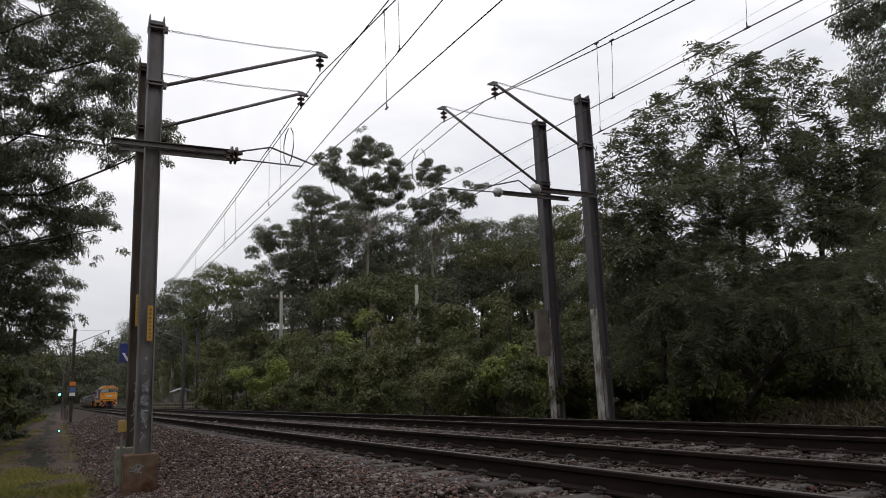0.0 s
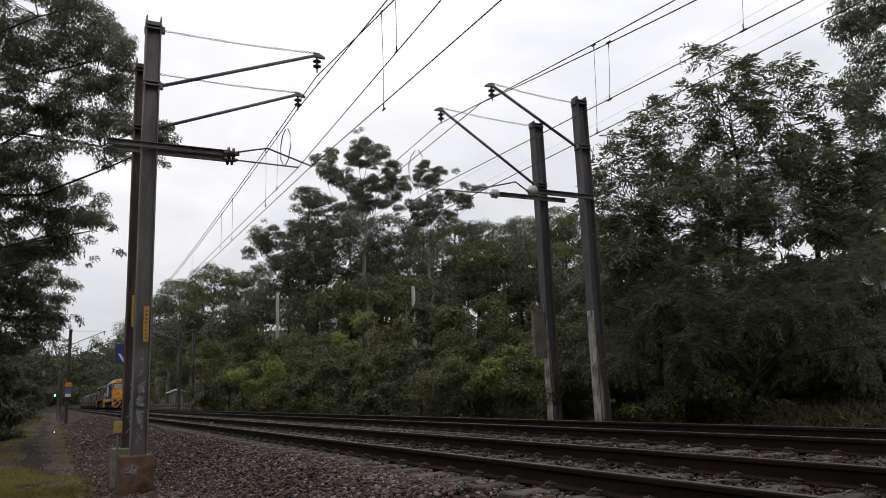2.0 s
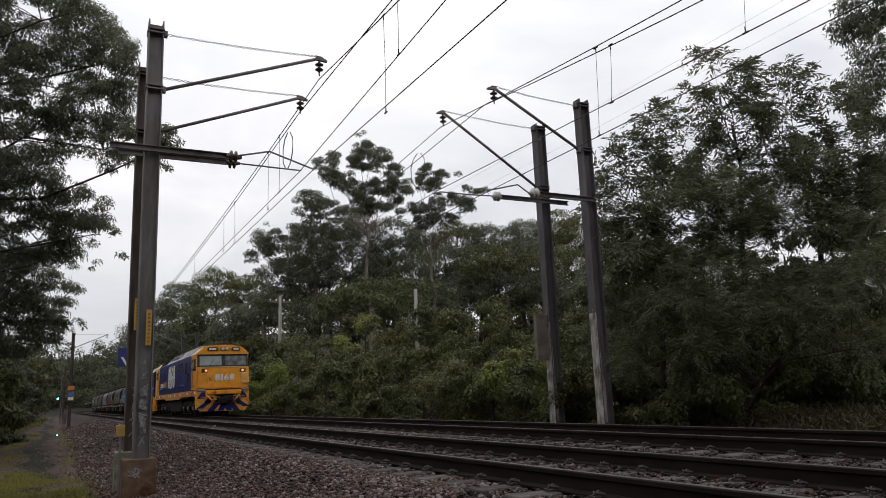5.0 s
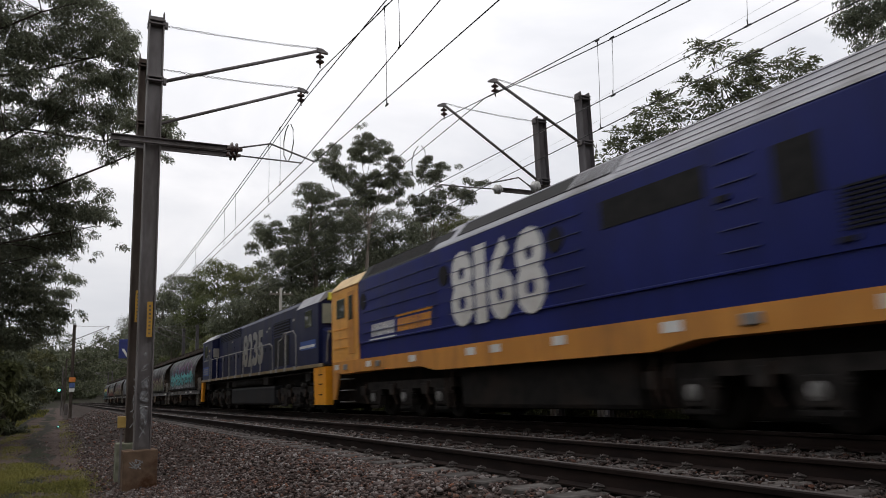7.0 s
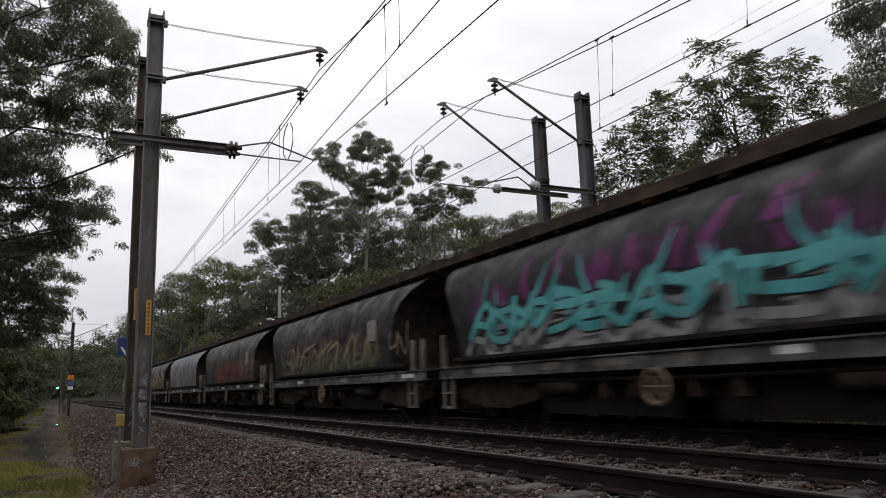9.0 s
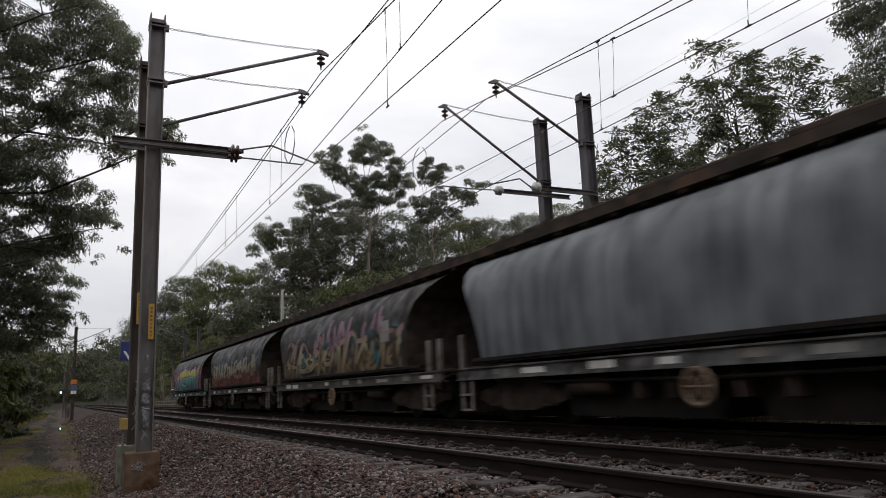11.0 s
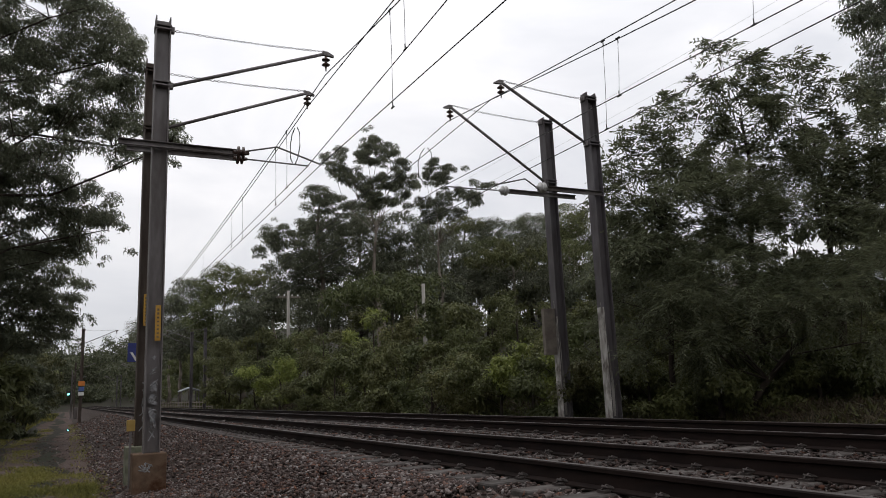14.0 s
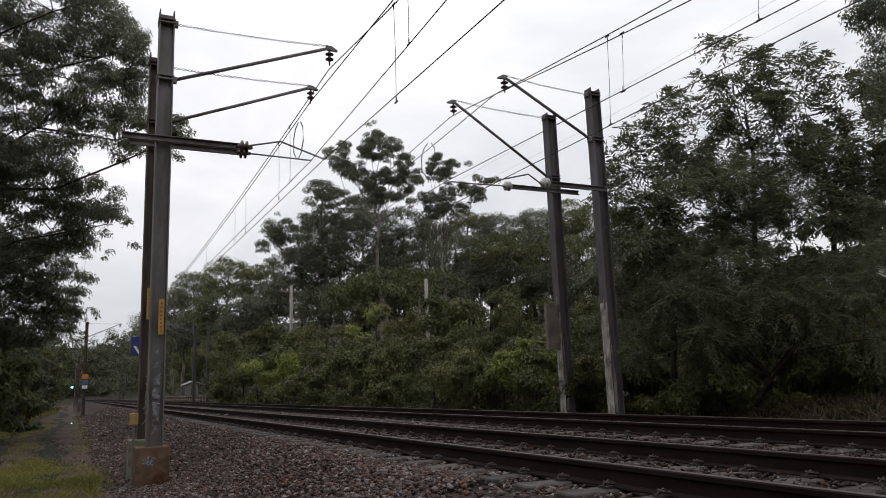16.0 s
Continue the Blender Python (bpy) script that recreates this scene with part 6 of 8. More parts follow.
    part("underframe", boxed(-.96, .96, .9, 18.7, .84, 1.2, .02), P_black(), t, "black underframe girder")
    # black blocks between the wheels stand in for the shade under the locomotive
    for a, b in ((1.6, 6.6), (12.4, 17.4)):
        part("traction_motor_case", boxed(-.62, .62, a, b, .10, .90, .05), P_black(), t, "black block standing in for the shade between the wheels")
    for yy in (6.2, 6.5, 12.2, 12.45):
        part("sand_pipe", tubed([(-1.28, yy, 1.1), (-1.30, yy + .04, .6), (-1.2, yy + .1, .25)], .022, 6), P_brown(), t, "dusty brown pipe")
    for y in (7.4, 9.2, 11.2):
        part("tank_strap", boxed(-1.215, 1.215, y, y + .06, .33, 1.05, 0), P_black(), t)
    for a, b in ((.25, 1.75), (17.25, 19.05)):
        part("draft_box", boxed(-.95, .95, a, b, .30, 1.12, .04), P_black(), t, "black draft gear box")
    bogie(t, 0, (2.3, 4.2, 5.95), True, True)
    bogie(t, 0, (13.0, 14.8, 16.68), True, True)
    coupler(t, 19.15, 1)
    return t


def loco_hood():
    y0 = 19.75
    t = thing("diesel_locomotive", pose(FAR, 0, 0), "dark navy hood-type diesel locomotive with pale numerals and handrails", "locomotive", "locomotives")
    TRAIN.append((t, y0))
    D, Y = P_navy(), P_yellow()
    part("walkway", boxed(-1.42, 1.42, .2, 21.0, 1.34, 1.42, .01), P_black(), t, "black walkway deck")
    for s in (-1, 1):
        part("walkway_edge", boxed(min(s * 1.42, s * 1.45), max(s * 1.42, s * 1.45), .2, 21.0, 1.37, 1.47, .008), surface("edge_cream", (0.17, 0.115, 0.048), (0.25, 0.185, 0.10), .7, 0, 3, grime=(.2, .13, .07), bump=.05), t, "dirty cream walkway edge")
    hood = section(1.02, 1.42, [(1.02, 3.55), (.92, 3.68), (.5, 3.78)])
    part("hood", prism(bmesh.new(), hood, "y", 2.9, 18.3), D, t, "dark navy engine hood")
    for a, b in ((3.4, 9), (9.6, 13.2), (13.6, 18)):
        part("hood_roof_panel", boxed(-.62, .62, a, b, 3.76, 3.84, .02), P_grille(), t)
    # front cab, full width
    cab = section(1.40, 1.42, [(1.40, 3.30), (1.15, 3.62), (.6, 3.80)])
    bm = prism(bmesh.new(), cab, "y", .75, 2.95)
    part("cab", bm, D, t, "dark navy driver's cab")
    part("cab_roof", prism(bmesh.new(), [(-1.41, 3.29), (-1.16, 3.63), (-.6, 3.815), (.6, 3.815), (1.16, 3.63), (1.41, 3.29), (1.36, 3.29), (.58, 3.79), (-.58, 3.79), (-1.36, 3.29)], "y", .7, 3.0), P_silver(), t, "grey cab roof")
    bm = prism(bmesh.new(), [(.08, 1.42), (.14, 2.42), (.74, 2.56), (.74, 1.42)], "x", -1.3, 1.3)
    bmesh.ops.bevel(bm, geom=list(bm.edges), offset=.05, segments=2, affect="EDGES")
    part("nose", bm, D, t, "dark navy short nose")
    part("header", boxed(-1.1, 1.1, .66, .78, 3.36, 3.60, .03), surface("header_yellow", (0.62, 0.58, 0.04), (0.7, 0.66, 0.07), .45, bump=0), t, "acid yellow header panel")
    part("number_bar", boxed(-.4, .4, .65, .67, 3.42, 3.54, 0), P_rubber(), t)
    # the panes' reflection is put into a pale base colour
    for a, b in ((-1.28, -.08), (.08, 1.28)):
        part("windscreen", boxed(a, b, .70, .76, 2.66, 3.26, .02), surface("screen_pale", (.16, .18, .15), (.26, .28, .23), .15, 0, 2, bump=0), t, "pale reflecting windscreen pane")
    numerals("front_numeral", "8235", .32, (.21, .21, .21, .21), .03, P_handrail(), t, Matrix.Translation((.0, .085, 2.0)) @ FACE, "pale painted running number")
    part("front_stripe", boxed(-1.31, 1.31, .06, .13, 2.34, 2.40, .01), P_handrail(), t)
    for s in (-1, 1):
        X = s * 1.40
        part("cab_side_window", boxed(min(X, X + s * .012), max(X, X + s * .012), 1.35, 2.1, 2.62, 3.14, .004), P_glass(), t, "dark cab side window")
        part("emblem_block", boxed(min(X, X + s * .008), max(X, X + s * .008), 1.0, 2.6, 1.95, 2.22, 0), surface("emblem_blue", (.02, .06, .25), (.03, .08, .3), .5, bump=0), t, "blue painted block emblem")
        part("emblem_block", boxed(min(X, X + s * .012), max(X, X + s * .012), 1.05, 2.65, 2.0, 2.08, 0), P_white(), t, "white painted bar emblem")
        part("front_handrail", tubed([(s * 1.38, .02, 1.5), (s * 1.38, -.05, 2.1), (s * 1.3, .05, 2.3)], .018, 6), P_handrail(), t, "pale front handrail")
        bm = bmesh.new()
        prism(bm, [(.0, 1.36), (1.15, 1.36), (1.1, .9), (1.02, .28), (.0, .28)], "x", min(s * 1.2, s * 1.43), max(s * 1.2, s * 1.43))
        part("front_step", bm, Y, t, "bright yellow corner step")
        for z in (.55, .85, 1.12):
            part("step_tread", boxed(min(s * 1.40, s * 1.436), max(s * 1.40, s * 1.436), .30, .62, z, z + .035, 0), P_brown(), t)
        part("rear_step", prism(bmesh.new(), [(20.35, 1.36), (21.0, 1.36), (21.0, .36), (20.75, .36)], "x", min(s * 1.3, s * 1.43), max(s * 1.3, s * 1.43)), Y, t, "bright yellow corner step")
        # louvres and vents on the hood
        for a, b, z0, z1, n in ((13.2, 17.9, 3.22, 3.60, 5), (5.2, 7.4, 2.75, 3.25, 5)):
            gp = part("hood_grille", boxed(min(s * 1.02, s * 1.028), max(s * 1.02, s * 1.028), a, b, z0, z1, .002), P_grille(), t, "dark ribbed hood grille")
            for i in range(n):
                z = z0 + (z1 - z0) * (i + .3) / n
                part("grille_slat", boxed(min(s * 1.02, s * 1.05), max(s * 1.02, s * 1.05), a, b, z, z + .03, 0), D, gp)
        dp = part("hood_door", boxed(min(s * 1.02, s * 1.034), max(s * 1.02, s * 1.034), 5.3, 7.3, 1.62, 2.68, .004), P_grille(), t, "black lower hood door")
        for yy in (5.95, 6.62):
            part("door_joint", boxed(min(s * 1.034, s * 1.042), max(s * 1.034, s * 1.042), yy, yy + .03, 1.62, 2.68, 0), D, dp)
        for z, a, b in ((2.05, 2.95, 5.2), (2.05, 7.5, 9.0), (2.9, 7.5, 13.1), (1.75, 13.1, 18.2), (2.6, 13.1, 18.2)):
            part("hood_bead", boxed(min(s * 1.02, s * 1.03), max(s * 1.02, s * 1.03), a, b, z, z + .014, 0), D, t)
        for yy in np.arange(7.9, 18.0, .82):
            part("door_latch", boxed(min(s * 1.02, s * 1.045), max(s * 1.02, s * 1.045), yy, yy + .035, 2.28, 2.42, .004), P_grille(), t)
        for yy in (4.0, 7.6, 9.4, 13.0, 14.6, 16.2):
            part("hood_door_edge", boxed(min(s * 1.02, s * 1.032), max(s * 1.02, s * 1.032), yy, yy + .03, 1.5, 3.15, 0), D, t)
        for yy, zz in ((8.0, 3.1), (8.35, 3.0), (4.6, 3.1), (18.4, 2.6), (14.9, 3.05)):
            part("hood_plate", boxed(min(s * 1.02, s * 1.03), max(s * 1.02, s * 1.03), yy, yy + .22, zz, zz + .08, 0), P_handrail(), t)
        m = Matrix.Translation((s * 1.026, 10.85, 2.50)) @ (SIDE if s < 0 else Matrix.Rotation(math.pi, 4, "Z") @ SIDE)
        numerals("side_numeral", "8235", 1.38, (.86, .84, .84, .84), .06, P_handrail(), t, m, "tall cream painted running number")
        # handrails
        rail_x = s * 1.40
        part("handrail", tubed([(rail_x, 6.1, 1.5), (rail_x, 6.2, 2.35), (rail_x, 6.6, 2.44), (rail_x, 18.2, 2.44), (rail_x, 18.3, 1.5)], .02, 6), P_handrail(), t, "long pale handrail")
        for yy in (7.9, 9.4, 10.9, 12.3, 13.8, 15.2, 16.7):
            part("handrail_post", boxed(min(rail_x, rail_x + s * .03), max(rail_x, rail_x + s * .03), yy, yy + .065, 1.5, 2.44, .004), P_handrail(), t)
        part("handrail", tubed([(rail_x, 3.1, 1.5), (rail_x, 3.15, 2.5), (rail_x, 3.5, 2.66), (rail_x, 4.6, 2.66), (rail_x, 4.8, 2.5), (rail_x, 5.3, 2.45), (rail_x, 5.4, 1.5)], .022, 6), P_handrail(), t, "pale raised handrail")
        part("handrail_post", boxed(min(rail_x, rail_x + s * .03), max(rail_x, rail_x + s * .03), 4.3, 4.4, 1.5, 2.64, .004), P_handrail(), t)
        part("handrail", tubed([(rail_x, 18.7, 1.5), (rail_x, 18.7, 2.5), (rail_x, 18.95, 2.68), (rail_x, 19.5, 2.68), (rail_x, 19.7, 2.5), (rail_x, 20.0, 2.5)], .02, 6), P_handrail(), t, "pale rear handrail")
        for yy in (3.1, 4.3, 5.4, 6.1, 7.9, 9.4, 10.9, 12.3, 13.8, 15.2, 16.7, 18.3, 18.7):
            part("post_foot", boxed(min(s * 1.44, s * 1.462), max(s * 1.44, s * 1.462), yy - .09, yy + .14, 1.36, 1.49, .006), P_handrail(), t)
        for yy, w in ((1.9, .5), (7.2, .7), (13.0, .6), (14.4, .45), (19.4, .6)):
            part("hanging_box", boxed(min(s * 1.06, s * 1.30), max(s * 1.06, s * 1.30), yy, yy + w, .98, 1.30, .02), P_frame(), t, "dusty equipment box under the walkway")
        part("conduit", tubed([(s * 1.30, 1.4, 1.26), (s * 1.31, 8.0, 1.22), (s * 1.30, 14.0, 1.25), (s * 1.30, 20.2, 1.24)], .022, 6), P_frame(), t, "long pipe under the walkway")
        # rear end box
        X = s * 1.36
        part("rear_window", boxed(min(X, X + s * .012), max(X, X + s * .012), 19.65, 20.45, 2.62, 3.20, .004), P_glass(), t, "dark rear side window")
        part("emblem_panel", boxed(min(X, X + s * .005), max(X, X + s * .005), 19.3, 20.8, 1.68, 2.12, 0), surface("emblem_blue", (.02, .06, .25), (.03, .08, .3), .5, bump=0), t, "blue painted emblem panel")
        bm = bmesh.new()
        lathe(bm, [(.10, 0), (.10, .008), (.07, .012)], 16, pose(X, 19.1, 2.92, 0, 90 * s, 0) @ Matrix.Diagonal((.7, 1.2, 1, 1)))
        part("builder_plate", bm, P_cream(), t, "oval cream plate")
        for zz in (1.75, 1.86, 1.97, 2.42):
            part("emblem_block", boxed(min(X, X + s * .008), max(X, X + s * .008), 19.4, 20.7, zz, zz + .06, 0), P_handrail(), t, "pale painted bar emblem")
        part("rear_light_panel", boxed(min(s * 1.02, s * 1.3), max(s * 1.02, s * 1.3), 18.34, 18.40, 2.55, 3.0, .01), P_handrail(), t)
        for yy in (2.9, 4.7, 16.1, 17.9):
            part("brake_cylinder", tubed([(s * 1.16, yy - .22, .86), (s * 1.16, yy + .22, .86)], .09, 12), P_frame(), t, "dusty brake cylinder", True)
        part("air_tank", tubed([(s * 1.12, 8.0, 1.14), (s * 1.12, 13.2, 1.14)], .17, 14), P_black(), t, "black cylindrical air reservoir", True)
    part("underframe", boxed(-.95, .95, .4, 20.8, .86, 1.34, .02), P_black(), t, "black underframe girder")
    # the same added blocks darken the shaded space behind these bogies
    for a, b in ((1.5, 6.2), (14.4, 19.4)):
        part("traction_motor_case", boxed(-.62, .62, a, b, .10, .90, .05), P_black(), t, "black block standing in for the shade between the wheels")
    rear = section(1.36, 1.42, [(1.36, 3.42), (.98, 3.70), (.5, 3.80)])
    part("rear_end", prism(bmesh.new(), rear, "y", 18.4, 21.05), D, t, "dark navy full-width rear end")
    part("rear_roof", prism(bmesh.new(), [(-1.38, 3.42), (-.99, 3.72), (-.5, 3.82), (.5, 3.82), (.99, 3.72), (1.38, 3.42), (1.3, 3.42), (.5, 3.79), (-.5, 3.79), (-1.3, 3.42)], "y", 18.3, 21.1), P_silver(), t, "grey sloping rear roof")
    part("fuel_tank", boxed(-1.25, 1.25, 6.4, 14.0, .24, .94, .08), surface("tank_grey", (.010, .010, .012), (.018, .017, .018), .7, 0, 2, grime=(.022, .018, .015), bump=.05, spec=.2), t, "dark grey fuel tank")
    for a, b in ((.25, 1.6), (19.3, 20.9)):
        part("draft_box", boxed(-.95, .95, a, b, .30, 1.30, .04), P_black(), t, "black draft gear box")
    bogie(t, 0, (2.2, 3.9, 5.5), True)
    bogie(t, 0, (15.3, 17.0, 18.7), True)
    coupler(t, .15, -1)
    coupler(t, 20.95, 1)
    for x in (-.5, -.35, .4, .6):
        part("brake_hose", tubed([(x, .05, 1.15), (x, -.12, .95), (x + .05, -.1, .7), (x + .1, .05, .62)], .026, 7), P_rubber(), t)
    return t


def graffiti(name, base, base2, layers, panel=None):
    """Weathered hopper paint with spray-paint shapes. layers: (kind of scale, centre z, half height, wobble, scale, colours)."""
    m = bpy.data.materials.new(name)
    m.use_nodes = True
    nt = m.node_tree
    N, L = nt.nodes.new, nt.links.new
    b = nt.nodes["Principled BSDF"]
    b.inputs["Specular IOR Level"].default_value = 0.3
    tc = N("ShaderNodeTexCoord")
    n1 = N("ShaderNodeTexNoise")
    n1.inputs["Scale"].default_value, n1.inputs["Detail"].default_value = 1.1, 8
    mp2 = N("ShaderNodeMapping")
    mp2.inputs["Scale"].default_value = (.7, .9, .8)
    L(tc.outputs["Object"], mp2.inputs["Vector"])
    L(mp2.outputs[0], n1.inputs["Vector"])
    r = N("ShaderNodeValToRGB")
    ramp_set(r, [(.35, base), (.7, base2)])
    L(n1.outputs["Fac"], r.inputs["Fac"])
    col = r.outputs["Color"]
    sep = N("ShaderNodeSeparateXYZ")
    L(tc.outputs["Object"], sep.inputs[0])

    def math_node(op, a, bb, c=None):
        n = N("ShaderNodeMath")
        n.operation = op
        for i, v in enumerate((a, bb, c)):
            if v is None:
                continue
            if isinstance(v, (int, float)):
                n.inputs[i].default_value = v
            else:
                L(v, n.inputs[i])
        return n.outputs[0]
    for zc, hh, y_a, y_b, wob, sc, cols, soft, seed in layers:
        nz = N("ShaderNodeTexNoise")
        nz.inputs["Scale"].default_value, nz.inputs["Detail"].default_value, nz.inputs["Distortion"].default_value = sc, 1.5, 1.1
        off = N("ShaderNodeMapping")
        off.inputs["Location"].default_value = (0, seed * 3.7, seed * 1.3)
        off.inputs["Scale"].default_value = (0.0, 1.0, .75)
        L(tc.outputs["Object"], off.inputs["Vector"])
        L(off.outputs[0], nz.inputs["Vector"])
        wv = math_node("MULTIPLY_ADD", nz.outputs["Fac"], wob * 2, -wob)
        dz = math_node("ABSOLUTE", math_node("ADD", math_node("SUBTRACT", sep.outputs["Z"], zc), wv), 0)
        band = math_node("SUBTRACT", hh, dz)
        dy = math_node("MINIMUM", math_node("SUBTRACT", sep.outputs["Y"], y_a), math_node("SUBTRACT", y_b, sep.outputs["Y"]))
        both = math_node("MINIMUM", band, dy)
        mask = math_node("MULTIPLY", both, 1 / soft)
        cl = N("ShaderNodeClamp")
        L(mask, cl.inputs["Value"])
        # letter-like rounded shapes with darker outlines, bent by a slow noise
        warp = N("ShaderNodeTexNoise")
        warp.inputs["Scale"].default_value, warp.inputs["Detail"].default_value = sc * .5, 2
        L(off.outputs[0], warp.inputs["Vector"])
        bend = N("ShaderNodeVectorMath")
        bend.operation = "MULTIPLY_ADD"
        bend.inputs[1].default_value = (0, 1.5, .9)
        L(warp.outputs["Color"], bend.inputs[0])
        L(off.outputs[0], bend.inputs[2])
        cell, edge = N("ShaderNodeTexVoronoi"), N("ShaderNodeTexVoronoi")
        edge.feature = "DISTANCE_TO_EDGE"
        for v in (cell, edge):
            v.inputs["Scale"].default_value = sc * .68
            L(bend.outputs[0], v.inputs["Vector"])
        hue = N("ShaderNodeSeparateColor")
        L(cell.outputs["Color"], hue.inputs[0])
        rise = math_node("MULTIPLY", math_node("SUBTRACT", sep.outputs["Z"], zc - hh - wob * .6), .62 / (hh * 2 + wob))
        inner = math_node("ADD", rise, math_node("MULTIPLY_ADD", cell.outputs["Distance"], -.18, math_node("MULTIPLY", hue.outputs[0], .38)))
        rr = N("ShaderNodeValToRGB")
        k = len(cols)
        ramp_set(rr, [(.08 + .8 * i / max(1, k - 1), c) for i, c in enumerate(cols)])
        L(inner, rr.inputs["Fac"])
        line = N("ShaderNodeMapRange")
        line.inputs["From Min"].default_value, line.inputs["From Max"].default_value = .03, .07
        line.inputs["To Min"].default_value, line.inputs["To Max"].default_value = .8, 0.0
        L(edge.outputs["Distance"], line.inputs["Value"])
        ink = N("ShaderNodeMixRGB")
        ink.inputs["Color2"].default_value = (*(c * .18 for c in cols[0]), 1)
        L(line.outputs["Result"], ink.inputs["Fac"])
        L(rr.outputs["Color"], ink.inputs["Color1"])
        mx = N("ShaderNodeMixRGB")
        L(cl.outputs[0], mx.inputs["Fac"])
        L(col, mx.inputs["Color1"])
        L(ink.outputs["Color"], mx.inputs["Color2"])
        col = mx.outputs["Color"]
    # road dirt streaks over everything
    n3 = N("ShaderNodeTexNoise")
    n3.inputs["Scale"].default_value, n3.inputs["Detail"].default_value = 2.2, 9
    mp3 = N("ShaderNodeMapping")
    mp3.inputs["Scale"].default_value = (1, 2.2, .3)
    L(tc.outputs["Object"], mp3.inputs["Vector"])
    L(mp3.outputs[0], n3.inputs["Vector"])
    mr = N("ShaderNodeMapRange")
    mr.inputs["From Min"].default_value, mr.inputs["From Max"].default_value, mr.inputs["To Max"].default_value = .44, .74, .75
    L(n3.outputs["Fac"], mr.inputs["Value"])
    mx = N("ShaderNodeMixRGB")
    mx.inputs["Color2"].default_value = (.014, .012, .011, 1)
    L(mr.outputs["Result"], mx.inputs["Fac"])
    L(col, mx.inputs["Color1"])
    L(mx.outputs["Color"], b.inputs["Base Color"])
    bp = N("ShaderNodeBump")
    bp.inputs["Strength"].default_value, bp.inputs["Distance"].default_value = .35, .02
    L(n1.outputs["Fac"], bp.inputs["Height"])
    n4 = N("ShaderNodeTexNoise")
    n4.inputs["Scale"].default_value, n4.inputs["Detail"].default_value, n4.inputs["Roughness"].default_value = 1.7, 9, .7
    L(mp2.outputs[0], n4.inputs["Vector"])
    mr4 = N("ShaderNodeMapRange")
    mr4.inputs["From Min"].default_value, mr4.inputs["From Max"].default_value = .38, .64
    mr4.inputs["To Min"].default_value, mr4.inputs["To Max"].default_value = .42, .9
    L(n4.outputs["Fac"], mr4.inputs["Value"])
    L(mr4.outputs["Result"], b.inputs["Roughness"])
    L(bp.outputs[0], b.inputs["Normal"])
    return m


W_LEN = 13.0
STROKES = [[[(0, 0), (.15, 1), (.8, .95), (.85, .5), (.2, .45)], [(.4, .45), (.95, 0)]], [[(.9, .95), (.2, .9), (.05, .5), (.2, .05), (.95, .08)], [(.1, .5), (.75, .52)]], [[(.1, 1), (.05, .2), (.4, 0), (.85, .15), (.9, 1)]],
           [[(.9, .9), (.3, 1), (.1, .7), (.8, .4), (.75, .05), (.1, .05)]], [[(.1, 0), (.5, 1), (.95, 0)], [(.3, .35), (.75, .35)]], [[(.1, 0), (.15, 1), (.8, .1), (.9, 1)]], [[(.5, 0), (.45, .95)], [(0, .85), (1, 1)]]]


def paint(name, stops, dirt=.6):
    """Sprayed colours that change with height (z, colour), worn and dirty."""
    if name in MATS:
        return MATS[name]
    m = surface(name, (.8, .8, .8), (1.1, 1.1, 1.1), .6, 0, 3, grime=(.10, .09, .085), grime_scale=1.3, grime_at=(.52, .52 + (1.05 - dirt) * .5), stretch=(1, 1.8, .5), bump=.05, spec=.3)
    nt = m.node_tree
    N, L = nt.nodes.new, nt.links.new
    b = nt.nodes["Principled BSDF"]
    tc, sep, nz, ad, mr, r, mul = N("ShaderNodeTexCoord"), N("ShaderNodeSeparateXYZ"), N("ShaderNodeTexNoise"), N("ShaderNodeMath"), N("ShaderNodeMapRange"), N("ShaderNodeValToRGB"), N("ShaderNodeMixRGB")
    L(tc.outputs["Object"], sep.inputs[0])
    L(tc.outputs["Object"], nz.inputs["Vector"])
    nz.inputs["Scale"].default_value = 1.6
    ad.operation = "MULTIPLY_ADD"
    ad.inputs[1].default_value = .5
    L(nz.outputs["Fac"], ad.inputs[0])
    L(sep.outputs["Z"], ad.inputs[2])
    mr.inputs["From Min"].default_value, mr.inputs["From Max"].default_value = 1.25, 2.45
    L(ad.outputs[0], mr.inputs["Value"])
    L(mr.outputs["Result"], r.inputs["Fac"])
    ramp_set(r, [((z - 1.0) / 1.2, c) for z, c in stops])
    mul.blend_type = "MULTIPLY"
    mul.inputs["Fac"].default_value = 1
    L(b.inputs["Base Color"].links[0].from_socket, mul.inputs["Color1"])
    L(r.outputs["Color"], mul.inputs["Color2"])
    L(mul.outputs["Color"], b.inputs["Base Color"])
    return m


def smooth_line(pts, n=7):
    """Catmull-Rom through the points."""
    P = [pts[0]] + list(pts) + [pts[-1]]
    out = []
    for a, b, c, d in zip(P, P[1:], P[2:], P[3:]):
        for i in range(n):
            t = i / n
            out.append(tuple(.5 * (2 * b[k] + (c[k] - a[k]) * t + (2 * a[k] - 5 * b[k] + 4 * c[k] - d[k]) * t * t + (3 * b[k] - a[k] - 3 * c[k] + d[k]) * t ** 3) for k in (0, 1)))
    return out + [tuple(pts[-1])]


